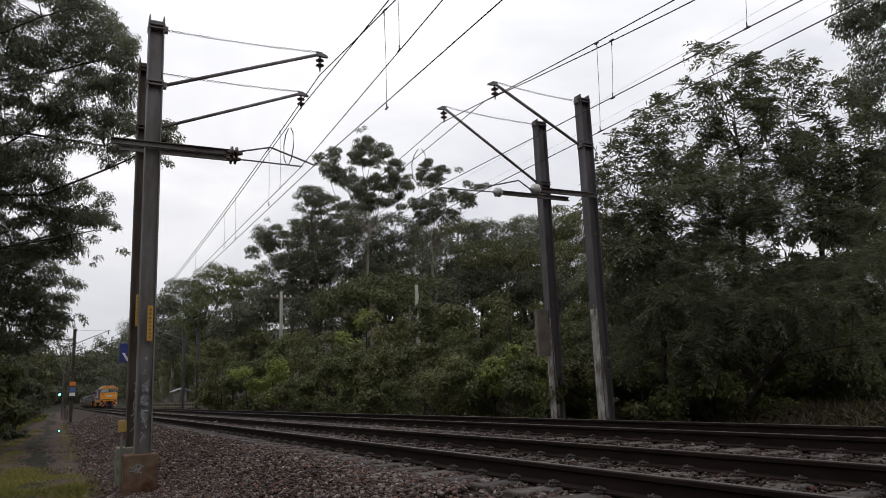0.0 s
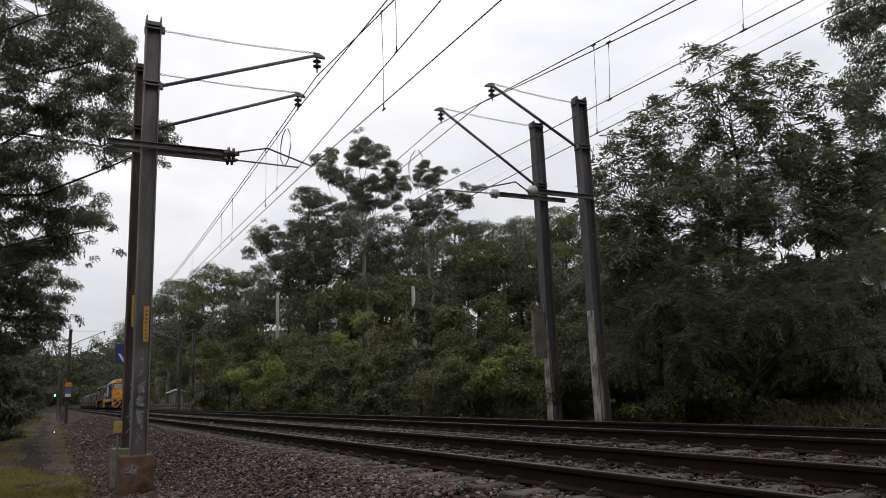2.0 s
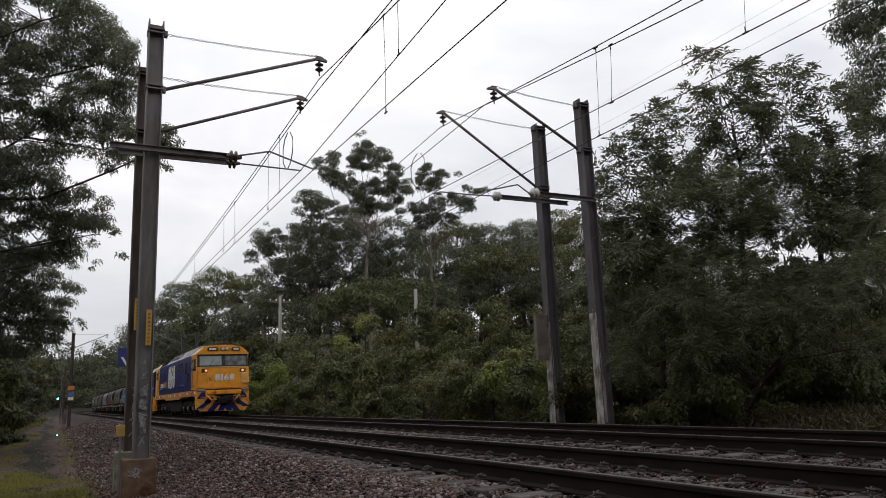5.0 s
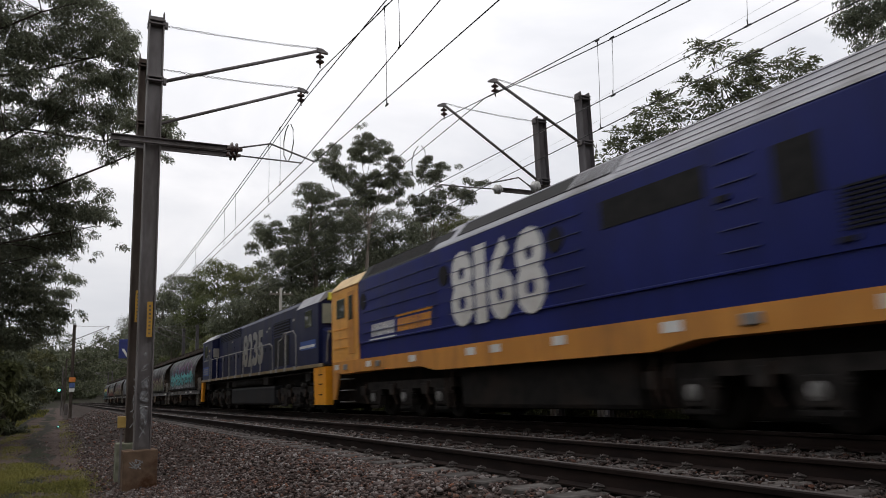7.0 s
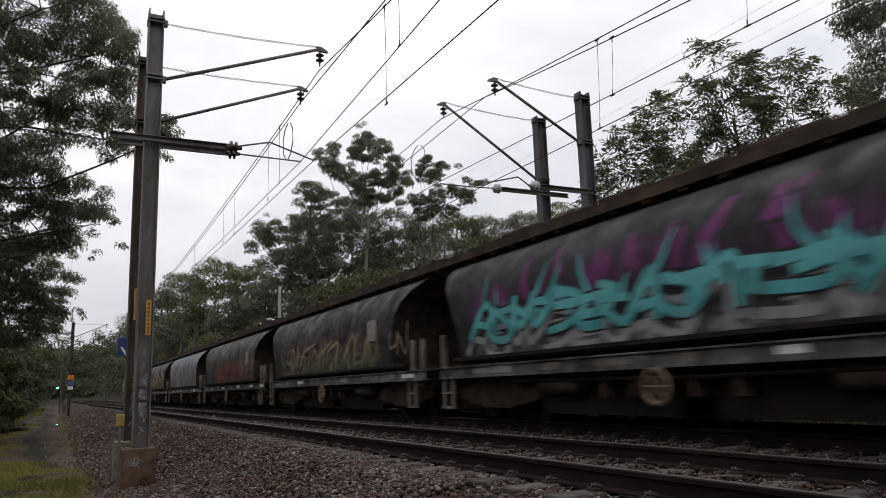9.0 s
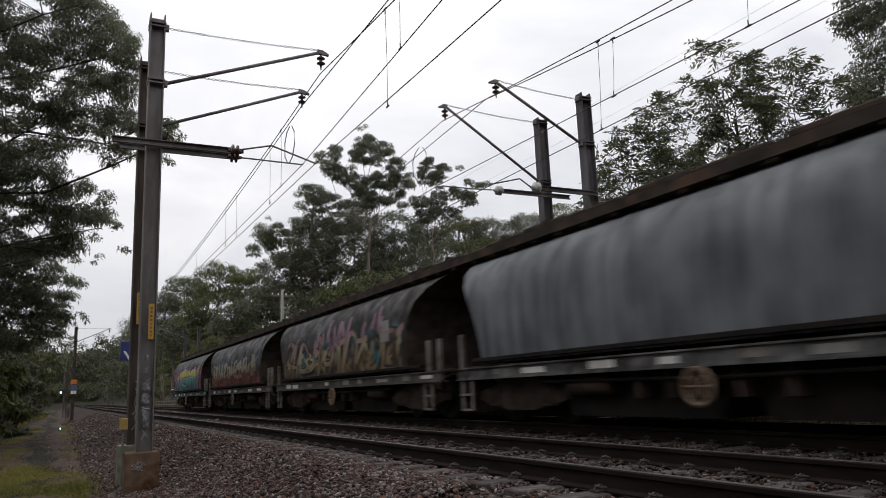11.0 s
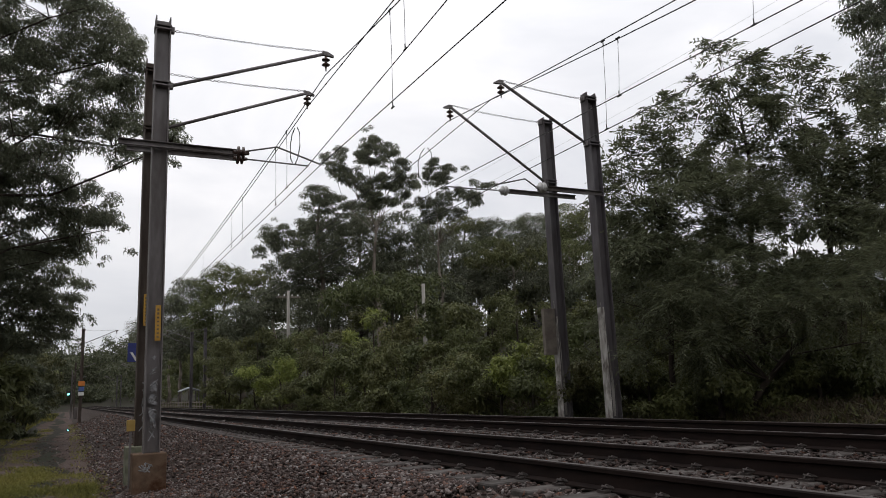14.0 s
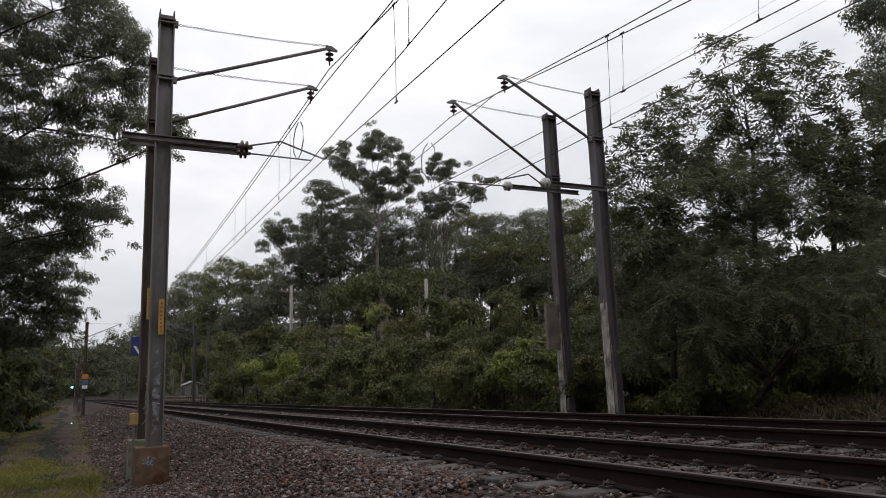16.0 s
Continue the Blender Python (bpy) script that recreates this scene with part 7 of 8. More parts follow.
def ribbons(name, lines, width, lift, material, parent, label, taper=.0, shift=(0, 0)):
    """Painted strokes (y, z) laid on the curved side of a hopper, on the side facing the near track."""
    px, pz = [x for x, _ in PROFILE], [z for _, z in PROFILE]
    for k, line in enumerate(lines):
        V = []
        L = np.array(line) + shift
        T = np.gradient(L, axis=0)
        T /= np.linalg.norm(T, axis=1, keepdims=True) + 1e-9
        n = len(L)
        u = np.linspace(0, 1, n)
        w = width * .5 * (1 - taper * u ** 2)
        L = np.concatenate([[L[0] - T[0] * width * .3], L[1:-1], [L[-1] + T[-1] * width * .3]])
        S = np.stack([-T[:, 1], T[:, 0]], -1) * w[:, None]
        for a in (L + S, L - S):
            for y, z in a:
                z = min(2.75, max(1.13, z))
                V.append((-float(np.interp(z, pz, px)) - lift - .0005 * k, y, z))
        raw(name, V, [(i, i + 1, n + i + 1, n + i) for i in range(n - 1)], material, parent, label)


def letters(y0, y1, z0, z1, n, seed, jitter=.15, slant=.1, overlap=.18):
    """Jumbled bold strokes in n cells along the side."""
    rr = random.Random(seed)
    w = (y1 - y0) / n
    out = []
    for i in range(n):
        a = y0 + i * w - w * overlap * .5
        flip, up = rr.random() < .5, rr.random() < .4
        for st in rr.choice(STROKES):
            pts = []
            for u, v in st:
                u, v = (1 - u if flip else u), (1 - v if up else v)
                u += rr.uniform(-jitter, jitter) * .5 - slant * v
                v = min(1.15, max(-.1, v + rr.uniform(-jitter, jitter)))
                pts.append((a + u * w * (1 + overlap), z0 + v * (z1 - z0)))
            out.append(smooth_line(pts))
    return out


def scatter_strokes(n, y0, y1, z0, z1, length, seed, up=True):
    rr = random.Random(seed)
    out = []
    for _ in range(n):
        y, z, d = rr.uniform(y0, y1), rr.uniform(z0, z1), rr.uniform(-.9, .9)
        ln = length * rr.uniform(.5, 1.3)
        out.append(smooth_line([(y, z), (y + d * ln * .5, z + ln * .45), (y + d * ln * .7 + rr.uniform(-.1, .1), z + ln * (1 if up else .5))], 5))
    return out


PROFILE = [(1.36, 1.07), (1.385, 1.5), (1.39, 2.0), (1.37, 2.3), (1.30, 2.58), (1.17, 2.82), (1.0, 3.0), (.78, 3.12)]


def hopper_wagon(k, mat, label, sill_mat):
    t = thing("hopper_wagon", pose(FAR, 0, 0), label, "railway wagon", "hopper wagons")
    TRAIN.append((t, 41.5 + 13.7 * k))
    f_in = np.interp([z for _, z in PROFILE], [1.1, 2.0, 2.3, 2.62, 2.96, 3.12], [1.78, 1.72, 1.62, 1.40, .82, .2])
    r_in = np.interp([z for _, z in PROFILE], [1.1, 1.8, 2.4, 2.84, 3.1], [.93, .78, .35, .0, -.1])
    ring = [(x, z, a, W_LEN - b) for (x, z), a, b in zip(PROFILE, f_in, r_in)]
    ring = [(-x, z, a, b) for x, z, a, b in ring] + [(x, z, a, b) for x, z, a, b in reversed(ring)]
    n, cols = len(ring), 27
    V, F = [], []
    for i in range(cols):
        u = i / (cols - 1)
        for x, z, a, b in ring:
            V.append((x * (1 - .003 * (i % 3 == 0)), a + (b - a) * u, z))
    for i in range(cols - 1):
        for j in range(n - 1):
            F.append((i * n + j, i * n + j + 1, (i + 1) * n + j + 1, (i + 1) * n + j))
    h = n // 2
    raw("body", V, F, mat, t, "curved steel hopper body with graffiti" if k != 3 else "curved plain grey steel hopper body", True)
    # the sloping end sheets, set back under the roof
    for s, i in ((0, 0), (1, cols - 1)):
        VV = [V[i * n + j] for j in range(n)]
        FF = [(j, j + 1, n - 2 - j, n - 1 - j) for j in range(h - 1)]
        VV = [(x, y + (.28 if s == 0 else -.1) * (1 - abs(x) / 1.5), z) for x, y, z in VV]
        raw("end_sheet", VV, FF, P_rust(), t, "dark rusty sloping end sheet")
    # roof walkway with hatches
    bm = bmesh.new()
    prism(bm, [(-.76, 3.06), (.76, 3.06), (.78, 3.15), (.97, 3.17), (.97, 3.22), (.84, 3.24), (.80, 3.36), (-.80, 3.36), (-.84, 3.24), (-.97, 3.22), (-.97, 3.17), (-.78, 3.15)], "y", -.05, W_LEN + .60)
    for s in (-1, 1):                       # walkway brackets and the raised edge angle
        for y in np.arange(.1, W_LEN + .3, .71):
            box(bm, min(s * .8, s * .97), max(s * .8, s * .97), y, y + .06, 3.09, 3.18)
        box(bm, min(s * .955, s * .985), max(s * .955, s * .985), -.05, W_LEN + .60, 3.15, 3.30)
    part("roof_trough", bm, P_rust(), t, "rusty roof hatch trough")
    for i in range(9):
        y = .2 + i * 1.42
        part("roof_hatch", boxed(-.76, .76, y, y + 1.30, 3.36, 3.44 + .03 * (i % 2), .03), P_rust(), t, "rust-brown roof hatch cover")
    for s in (-1, 1):
        for y in np.arange(.7, 12.6, 1.42):
            part("hatch_lever", boxed(min(s * .68, s * .82), max(s * .68, s * .90), y, y + .07, 3.26, 3.48, .01), P_rust(), t)
        # ledge, side sill and its worn patches
        part("ledge", boxed(min(s * 1.30, s * 1.46), max(s * 1.30, s * 1.46), .9, W_LEN - .7, 1.10, 1.17, .01), P_black(), t)
        part("side_sill", boxed(min(s * 1.36, s * 1.40), max(s * 1.36, s * 1.40), 0, W_LEN, .80, 1.0, 0), sill_mat, t, "grubby pale side sill")
        for z in (.80, 1.0):
            part("sill_flange", boxed(min(s * 1.26, s * 1.44), max(s * 1.26, s * 1.44), 0, W_LEN, z - .012, z + .012, 0), sill_mat, t)
        rr = random.Random(k * 7 + s)
        for i in range(9):
            y = .4 + i * 1.38 + rr.uniform(-.45, .3)
            part("sill_patch", boxed(min(s * 1.40, s * 1.405), max(s * 1.40, s * 1.405), y, y + rr.uniform(.25, .7), .84 + rr.uniform(0, .03), .95 + rr.uniform(-.02, .03), 0), (P_white(), P_post(), P_handrail())[rr.randrange(3)], t)
        # end posts, ladders and steps
        for y in (.12, .62, W_LEN - .16):
            part("end_post", boxed(min(s * 1.30, s * 1.38), max(s * 1.30, s * 1.38), y, y + .11, 1.0, 1.66, .008), P_post(), t, "pale vertical end post")
        for y in (.45, W_LEN - .55):
            bm = bmesh.new()
            for yy in (y, y + .36):
                box(bm, min(s * 1.36, s * 1.40), max(s * 1.36, s * 1.40), yy, yy + .06, .22, .84)
            for z in (.22, .5):
                box(bm, min(s * 1.34, s * 1.42), max(s * 1.34, s * 1.42), y, y + .42, z, z + .04)
            part("step_ladder", bm, P_post(), t, "dirty pale steel step ladder")
        bm = bmesh.new()
        tube(bm, [(s * 1.42, 6.85 + .225 * math.cos(a * math.pi / 10), .56 + .225 * math.sin(a * math.pi / 10)) for a in range(21)], .032, 6)
        for q in range(4):
            a = q * math.pi / 4
            tube(bm, [(s * 1.42, 6.85 - .2 * math.cos(a), .56 - .2 * math.sin(a)), (s * 1.42, 6.85 + .2 * math.cos(a), .56 + .2 * math.sin(a))], .016, 5)
        part("handbrake_wheel", bm, surface("brake_wheel_tan", (.13, .085, .055), (.22, .15, .10), .7, bump=0), t, "tan spoked handbrake wheel")
        part("brake_pipe", tubed([(s * 1.3, 2.8, .70), (s * 1.32, 6.4, .66), (s * 1.32, 10.4, .70)], .025, 6), P_black(), t)
        for y in (3.9, 9.2):
            part("air_reservoir", tubed([(s * 1.16, y - .5, .62), (s * 1.16, y + .5, .62)], .15, 12), P_brown(), t, "dusty brown air reservoir", True)
        for y in (5.6, 6.3, 7.4, 8.0):
            part("bearer", boxed(min(s * 1.0, s * 1.3), max(s * 1.0, s * 1.3), y, y + .09, .42, .98, .01), P_brown(), t)
        if k != 3:
            part("data_panel", boxed(min(s * 1.385, s * 1.398), max(s * 1.385, s * 1.398), 2.70, 3.25, 1.80, 2.30, .004), P_handrail(), t, "pale square data panel")
    part("centre_sill", boxed(-.3, .3, 0, W_LEN, .78, 1.08, .02), P_black(), t)
    # a solid dark block per bogie in place of the shade behind the wheels
    for y in (.5, W_LEN - 3.05):
        part("brake_rigging", boxed(-.6, .6, y, y + 2.55, .10, .80, .05), P_brown(), t, "brown block standing in for the shade between the wagon wheels")
    for y in (.0, W_LEN - .9):
        part("end_platform", boxed(-1.3, 1.3, y, y + .9, .98, 1.04, .01), P_rust(), t)
    # chutes, drawn longer so their black also fills the shade below the body
    for y in (4.65, 8.35):
        bm = prism(bmesh.new(), [(y - 1.85, 1.1), (y + 1.85, 1.1), (y + 1.5, .16), (y - 1.5, .16)], "x", -1.05, 1.05)
        part("discharge_chute", bm, P_black(), t, "black hopper discharge chute")
    bogie(t, 0, (.95, 2.6), False)
    bogie(t, 0, (W_LEN - 2.6, W_LEN - .95), False)
    coupler(t, .1, -1)
    coupler(t, W_LEN - .1, 1)
    return t


DARK, DARK2 = (.006, .0055, .0065), (.017, .0155, .018)
TEAL, TEAL2, PURP = (.075, .33, .34), (.13, .44, .45), (.09, .02, .08)
CREAM, ORANGE, RED = (.52, .42, .26), (.45, .17, .06), (.33, .05, .03)


def wagons():
    sill = surface("sill_dirty_white", (.05, .048, .048), (.20, .195, .195), .75, .1, 3, grime=(.022, .018, .016), grime_scale=1.8, grime_at=(.42, .6), bump=.1)
    sill2 = surface("sill_brown", (.035, .031, .028), (.10, .088, .078), .8, .1, 3, grime=(.035, .028, .024), bump=.1)
    sill3 = surface("sill_teal", (.015, .035, .036), (.03, .075, .075), .75, .1, 3, grime=(.03, .026, .024), grime_scale=1.4, bump=.1)
    ink = paint("spray_black", [(1.0, (.012, .012, .014)), (2.2, (.02, .02, .022))], .2)
    # teal letters with pale drips
    t = hopper_wagon(0, graffiti("side_teal", DARK, DARK2, [(2.15, .42, 2.0, 11.8, .6, 1.3, [PURP, (.10, .017, .09), DARK, PURP], .6, 1), (1.30, .24, 2.2, 11.6, .3, 2.6, [(.12, .12, .125), (.22, .22, .225), (.03, .03, .035), (.14, .135, .145)], .2, 2)]), "dark hopper wagon with teal and purple graffiti", sill)
    L = letters(2.5, 11.5, 1.50, 2.0, 15, 7, .3, .25, .45)
    spikes = scatter_strokes(20, 2.6, 11.4, 1.65, 1.98, .5, 5)
    ribbons("spray_purple", scatter_strokes(26, 2.8, 11.4, 1.85, 2.35, .42, 8), .2, .003, paint("spray_purple", [(1.0, (.05, .012, .05)), (2.2, (.13, .02, .11))], .6), t, "sprayed purple wisps", .6)
    ribbons("spray_shadow", L, .13, .005, paint("spray_grey", [(1.0, (.34, .34, .35)), (1.5, (.24, .24, .245)), (2.2, (.10, .10, .11))], .55), t, "pale grey sprayed drop shadow", .2, (.16, -.26))
    ribbons("spray_outline", L, .20, .009, ink, t, "black sprayed outline")
    ribbons("spray_spike", spikes, .11, .014, paint("spray_teal", [(1.0, (.20, .30, .31)), (1.5, TEAL), (1.9, TEAL2), (2.2, (.07, .34, .36))], .5), t, "teal sprayed flicks", .85)
    ribbons("spray_letters", L, .145, .019, paint("spray_teal", []), t, "bold teal sprayed letters", .25)
    # faded green and yellow
    t = hopper_wagon(1, graffiti("side_green", DARK, (.028, .024, .024), [(1.85, .42, 2.0, 12, .5, 1.2, [(.07, .02, .045), DARK, (.10, .03, .05), DARK], .5, 4), (1.42, .34, 2.4, 11.4, .35, 2.6, [(.03, .03, .024), (.12, .13, .065), (.20, .19, .12), (.05, .06, .035)], .2, 5)]), "dark hopper wagon with faded green and yellow graffiti", sill)
    L = letters(3.0, 11.0, 1.26, 1.92, 11, 14, .3, .5, .3)
    ribbons("spray_shadow", L, .17, .004, paint("spray_maroon", [(1.0, (.04, .012, .02)), (2.2, (.10, .03, .05))], .5), t, "dark red sprayed shadow", 0, (.1, .08))
    ribbons("spray_letters", L, .12, .010, paint("spray_olive", [(1.0, (.08, .085, .05)), (1.5, (.20, .22, .11)), (1.8, (.28, .27, .15)), (2.2, (.14, .17, .08))], .75), t, "faded green-yellow sprayed letters", .7)
    ribbons("spray_scrawl", letters(.95, 1.9, 1.45, 2.0, 2, 15, .3), .05, .003, paint("spray_tan", [(1.0, (.2, .15, .12)), (2.2, (.25, .2, .17))], .4), t, "thin pale scrawl")
    # red panel
    hopper_wagon(2, graffiti("side_red", (.022, .016, .015), (.05, .036, .034), [(1.55, .46, 2.4, 9.4, .2, .8, [(.20, .035, .025), (.14, .03, .022), (.17, .035, .026)], .1, 6), (1.7, .36, 1.6, 4.4, .4, 2.0, [(.06, .07, .07), (.17, .14, .11), (.19, .06, .045), (.09, .11, .07)], .15, 7)]), "grey-brown hopper wagon with a large red panel", sill2)
    hopper_wagon(3, graffiti("side_grey", (.10, .105, .115), (.19, .20, .21), []), "plain pale grey hopper wagon", sill)
    # cream and ochre diagonals
    t = hopper_wagon(4, graffiti("side_cream", DARK, (.035, .029, .026), [(2.0, .36, 1.9, 12.2, .4, 1.5, [(.20, .10, .13), DARK, (.05, .12, .14), (.15, .09, .11)], .3, 8), (1.5, .42, 2.0, 12.0, .3, 2.4, [(.05, .035, .03), (.24, .17, .085), (.02, .018, .018), (.30, .25, .18), (.10, .06, .04)], .15, 9)]), "dark hopper wagon with cream, pink and ochre graffiti", sill2)
    L = letters(2.3, 11.8, 1.26, 2.08, 16, 24, .32, .5, .45)
    ribbons("spray_outline", L, .22, .004, ink, t, "black sprayed outline")
    ribbons("spray_letters", L, .155, .010, paint("spray_ochre", [(1.0, (.17, .115, .05)), (1.5, (.26, .19, .10)), (1.8, (.33, .27, .19)), (2.2, (.25, .15, .15))], .8), t, "ochre and cream sprayed letters", .5)
    ribbons("spray_pink", scatter_strokes(18, 2.3, 11.8, 1.85, 2.25, .42, 25), .24, .015, paint("spray_rose", [(1.0, (.16, .08, .11)), (2.2, (.24, .15, .19))], .7), t, "faded pink sprayed patches", .5)
    ribbons("spray_teal_dab", scatter_strokes(7, 2.3, 11.8, 1.3, 1.6, .25, 26), .16, .02, paint("spray_dullteal", [(1.0, (.03, .15, .17)), (2.2, (.04, .17, .2))], .5), t, "dull teal sprayed dabs", .5)
    # cream letters over red clouds with a blue halo
    t = hopper_wagon(5, graffiti("side_blue_cream", DARK, (.03, .027, .027), [(2.0, .40, 1.8, 12.2, .4, 1.5, [(.03, .075, .13), DARK, (.07, .16, .24), (.03, .05, .07)], .35, 10), (1.34, .30, 2.0, 12.0, .3, 2.4, [(.02, .015, .015), (.26, .055, .035), (.10, .035, .025), (.30, .10, .06)], .15, 11)]), "dark hopper wagon with cream, blue and red graffiti", sill2)
    L = letters(2.4, 11.6, 1.56, 2.10, 19, 39, .32, .2, .5)
    ribbons("spray_outline", L, .20, .004, ink, t, "black sprayed outline", 0, (.06, -.06))
    ribbons("spray_letters", L, .145, .010, paint("spray_cream", [(1.0, (.20, .13, .09)), (1.45, (.28, .225, .15)), (1.8, (.36, .31, .22)), (2.2, (.34, .31, .25))], .85), t, "rounded cream sprayed letters", .1)
    ribbons("spray_red", scatter_strokes(60, 2.2, 11.9, 1.18, 1.58, .34, 35, False), .10, .015, paint("spray_red", [(1.0, (.15, .04, .028)), (1.6, (.24, .07, .042)), (2.2, (.24, .09, .05))], .85), t, "red sprayed clouds", .6)
    # pink with teal and yellow block letters
    t = hopper_wagon(6, graffiti("side_pink", DARK, (.05, .048, .05), [(1.72, .66, .6, 13.2, .10, 1.0, [(.22, .025, .095), (.30, .045, .14), (.20, .022, .085), (.32, .07, .17)], .1, 13)]), "pink hopper wagon with yellow and teal graffiti", sill3)
    L = letters(3.3, 11.2, 1.26, 2.14, 6, 52, .16, .3, .35)
    ribbons("spray_scribble", scatter_strokes(60, 1.8, 12.6, 1.3, 2.2, .22, 42), .03, .003, paint("spray_palepink", [(1.0, (.42, .28, .34)), (2.2, (.5, .38, .43))], .5), t, "pale pink scribbled lines")
    ribbons("spray_halo", L, .50, .006, paint("spray_silver", [(1.0, (.28, .27, .28)), (2.2, (.46, .45, .46))], .6), t, "pale silver sprayed halo")
    ribbons("spray_outline", L, .41, .012, ink, t, "black sprayed outline", 0, (.05, -.04))
    ribbons("spray_letters", L, .32, .018, paint("spray_tealyellow", [(1.0, (.010, .075, .085)), (1.45, (.016, .14, .15)), (1.78, (.05, .27, .27)), (1.90, (.20, .32, .18)), (1.98, (.48, .42, .06)), (2.2, (.52, .46, .07))], .4), t, "block letters shading from teal to yellow")
    ribbons("spray_glint", [[(y + .06 * math.sin(9 * y), z) for y, z in ln[1:-1]] for ln in L], .03, .026, paint("spray_silver", []), t, "thin pale highlight lines", 0, (-.04, .12))


loco_cab_end()
loco_hood()
wagons()


# ---- small things beside the line ----
def paint_patches():
    white = surface("peeling_white", (0.24, 0.225, 0.205), (0.40, 0.38, 0.35), .85, 0, 9, grime=(0.075, 0.06, 0.05), grime_scale=3.0, grime_at=(.47, .6), stretch=(1, 1, .4), bump=.1)
    yel = surface("plate_yellow", (0.42, 0.22, 0.02), (0.52, 0.29, 0.035), .5, 0, 3, grime=(0.3, 0.16, 0.03), bump=0)
    ink = P_rubber()
    # peeling white paint low on the masts across the line
    part("peeling_paint", prism(bmesh.new(), [(-.14, .75), (.03, .75), (.05, 1.3), (.0, 1.9), (-.02, 2.6), (-.06, 3.3), (-.10, 3.6), (-.14, 3.6)], "y", -.016, -.009), white, R1, "peeling pale paint low on the column")
    part("peeling_paint", prism(bmesh.new(), [(-.14, .75), (.04, .75), (.06, 1.4), (.03, 1.8), (-.02, 2.4), (-.07, 3.0), (-.12, 3.3), (-.14, 3.3)], "y", -.016, -.009), white, R2, "peeling pale paint low on the column")
    for m in (R1, R2):
        part("flange_paint", boxed(-.1385, -.137, -.125, .125, .7, 3.2, 0), white, m)
    # yellow number strips and scrawls on the near masts
    for m, x, z, h in ((L1, .045, 2.60, .62), (L2, -.0, 3.02, .62)):
        p = part("number_strip", boxed(x - .046, x + .046, -.128, -.122, z, z + h, .002), yel, m, "yellow vertical number strip")
        rr = random.Random(4)
        for i in range(8):
            zz = z + .05 + i * (h - .08) / 8
            part("number_bar", boxed(x - .018, x + .018, -.132, -.128, zz, zz + .05 * rr.uniform(.5, .9), 0), surface('strip_figures', (.10, .07, .03), (.2, .14, .06), .6, bump=0), p)
    chalk = surface("chalk_white", (0.17, 0.17, 0.17), (0.33, 0.33, 0.33), .9, 0, 20, grime=(.11, .10, .09), grime_scale=12, bump=0)
    smear = surface("paint_smear", (0.09, 0.09, 0.095), (0.26, 0.26, 0.265), .9, 0, 14, grime=(.07, .06, .055), grime_scale=9, grime_at=(.45, .6), bump=0)
    for m, n, z0, z1, sd in ((L1, 7, .9, 2.4, 1), (L2, 6, 1.0, 1.9, 2)):
        rr = random.Random(sd)
        for i in range(n):
            z = z0 + (z1 - z0) * i / n
            pts = [(rr.uniform(-.07, .07), -.130, z + rr.uniform(0, .2)) for _ in range(5)]
            part("scrawl", tubed(smooth_line([(q[0], q[2]) for q in pts], 4) and [(a, -.130, b) for a, b in smooth_line([(q[0], q[2]) for q in pts], 4)], .0085, 4), chalk, m, "white scrawled paint marks")
    for z, w in ((1.72, .10), (1.52, .13), (1.30, .11), (1.12, .09)):
        part("smudge", prism(bmesh.new(), [(-w * .5, z), (w * .4, z - .03), (w * .62, z + .05), (w * .3, z + .15), (-w * .3, z + .17), (-w * .6, z + .08)], "y", -.1285, -.1265), smear, L1, "pale smeared paint patch")
    rr = random.Random(12)
    for i in range(6):
        a = (1.26 + rr.uniform(-.1, .14), -.42 + rr.uniform(-.08, .08))
        pts = [(a[0] + rr.uniform(-.09, .09), 13.836, a[1] + rr.uniform(-.07, .07)) for _ in range(4)]
        ob = part("paint_scribble", tubed(pts, .009, 4), chalk)
        tagged(ob, "white sprayed scribble on the concrete footing", "graffiti", "scribbles on the footing")
    # a pale board fixed to one mast
    part("back_board", boxed(-.50, -.16, -.06, .06, 2.24, 3.40, .01), surface("board_tan", (.11, .09, .075), (.17, .145, .12), .9, 0, 6, bump=.2), R1, "faded tan board on the mast")


paint_patches()


def box_on_post():
    t = thing("line_marker", pose(1.06, 14.9, -.85), "small yellow box on a short post beside the footing", "marker post")
    part("post", boxed(-.02, .02, -.02, .02, 0, 1.0, .004), M_steel(), t)
    part("box", boxed(-.07, .07, -.05, .05, 1.0, 1.2, .01), surface("box_ochre", (.34, .22, .05), (.42, .28, .08), .6, bump=.05), t, "ochre yellow box")


def blue_sign():
    t = thing("blue_sign", pose(1.80, 24.0, -.85), "dark blue square sign with white figures on a post", "railway sign")
    part("post", boxed(.24, .30, .0, .06, 0, 3.5, .004), M_steel(), t)
    b = part("board", boxed(-.25, .30, -.02, .0, 2.68, 3.24, .01), surface("sign_blue", (.012, .02, .12), (.02, .03, .16), .5, bump=0), t, "dark blue board")
    lettering("numeral", "8", .20, .13, P_white(), b, Matrix.Translation((.06, -.026, 3.10)) @ FACE, "white numeral")
    part("chevron", prism(bmesh.new(), [(-.18, 2.96), (-.11, 2.96), (.0, 2.78), (.11, 2.96), (.17, 2.96), (.03, 2.71), (-.03, 2.71)], "y", -.03, -.02), P_white(), b, "white chevron mark")


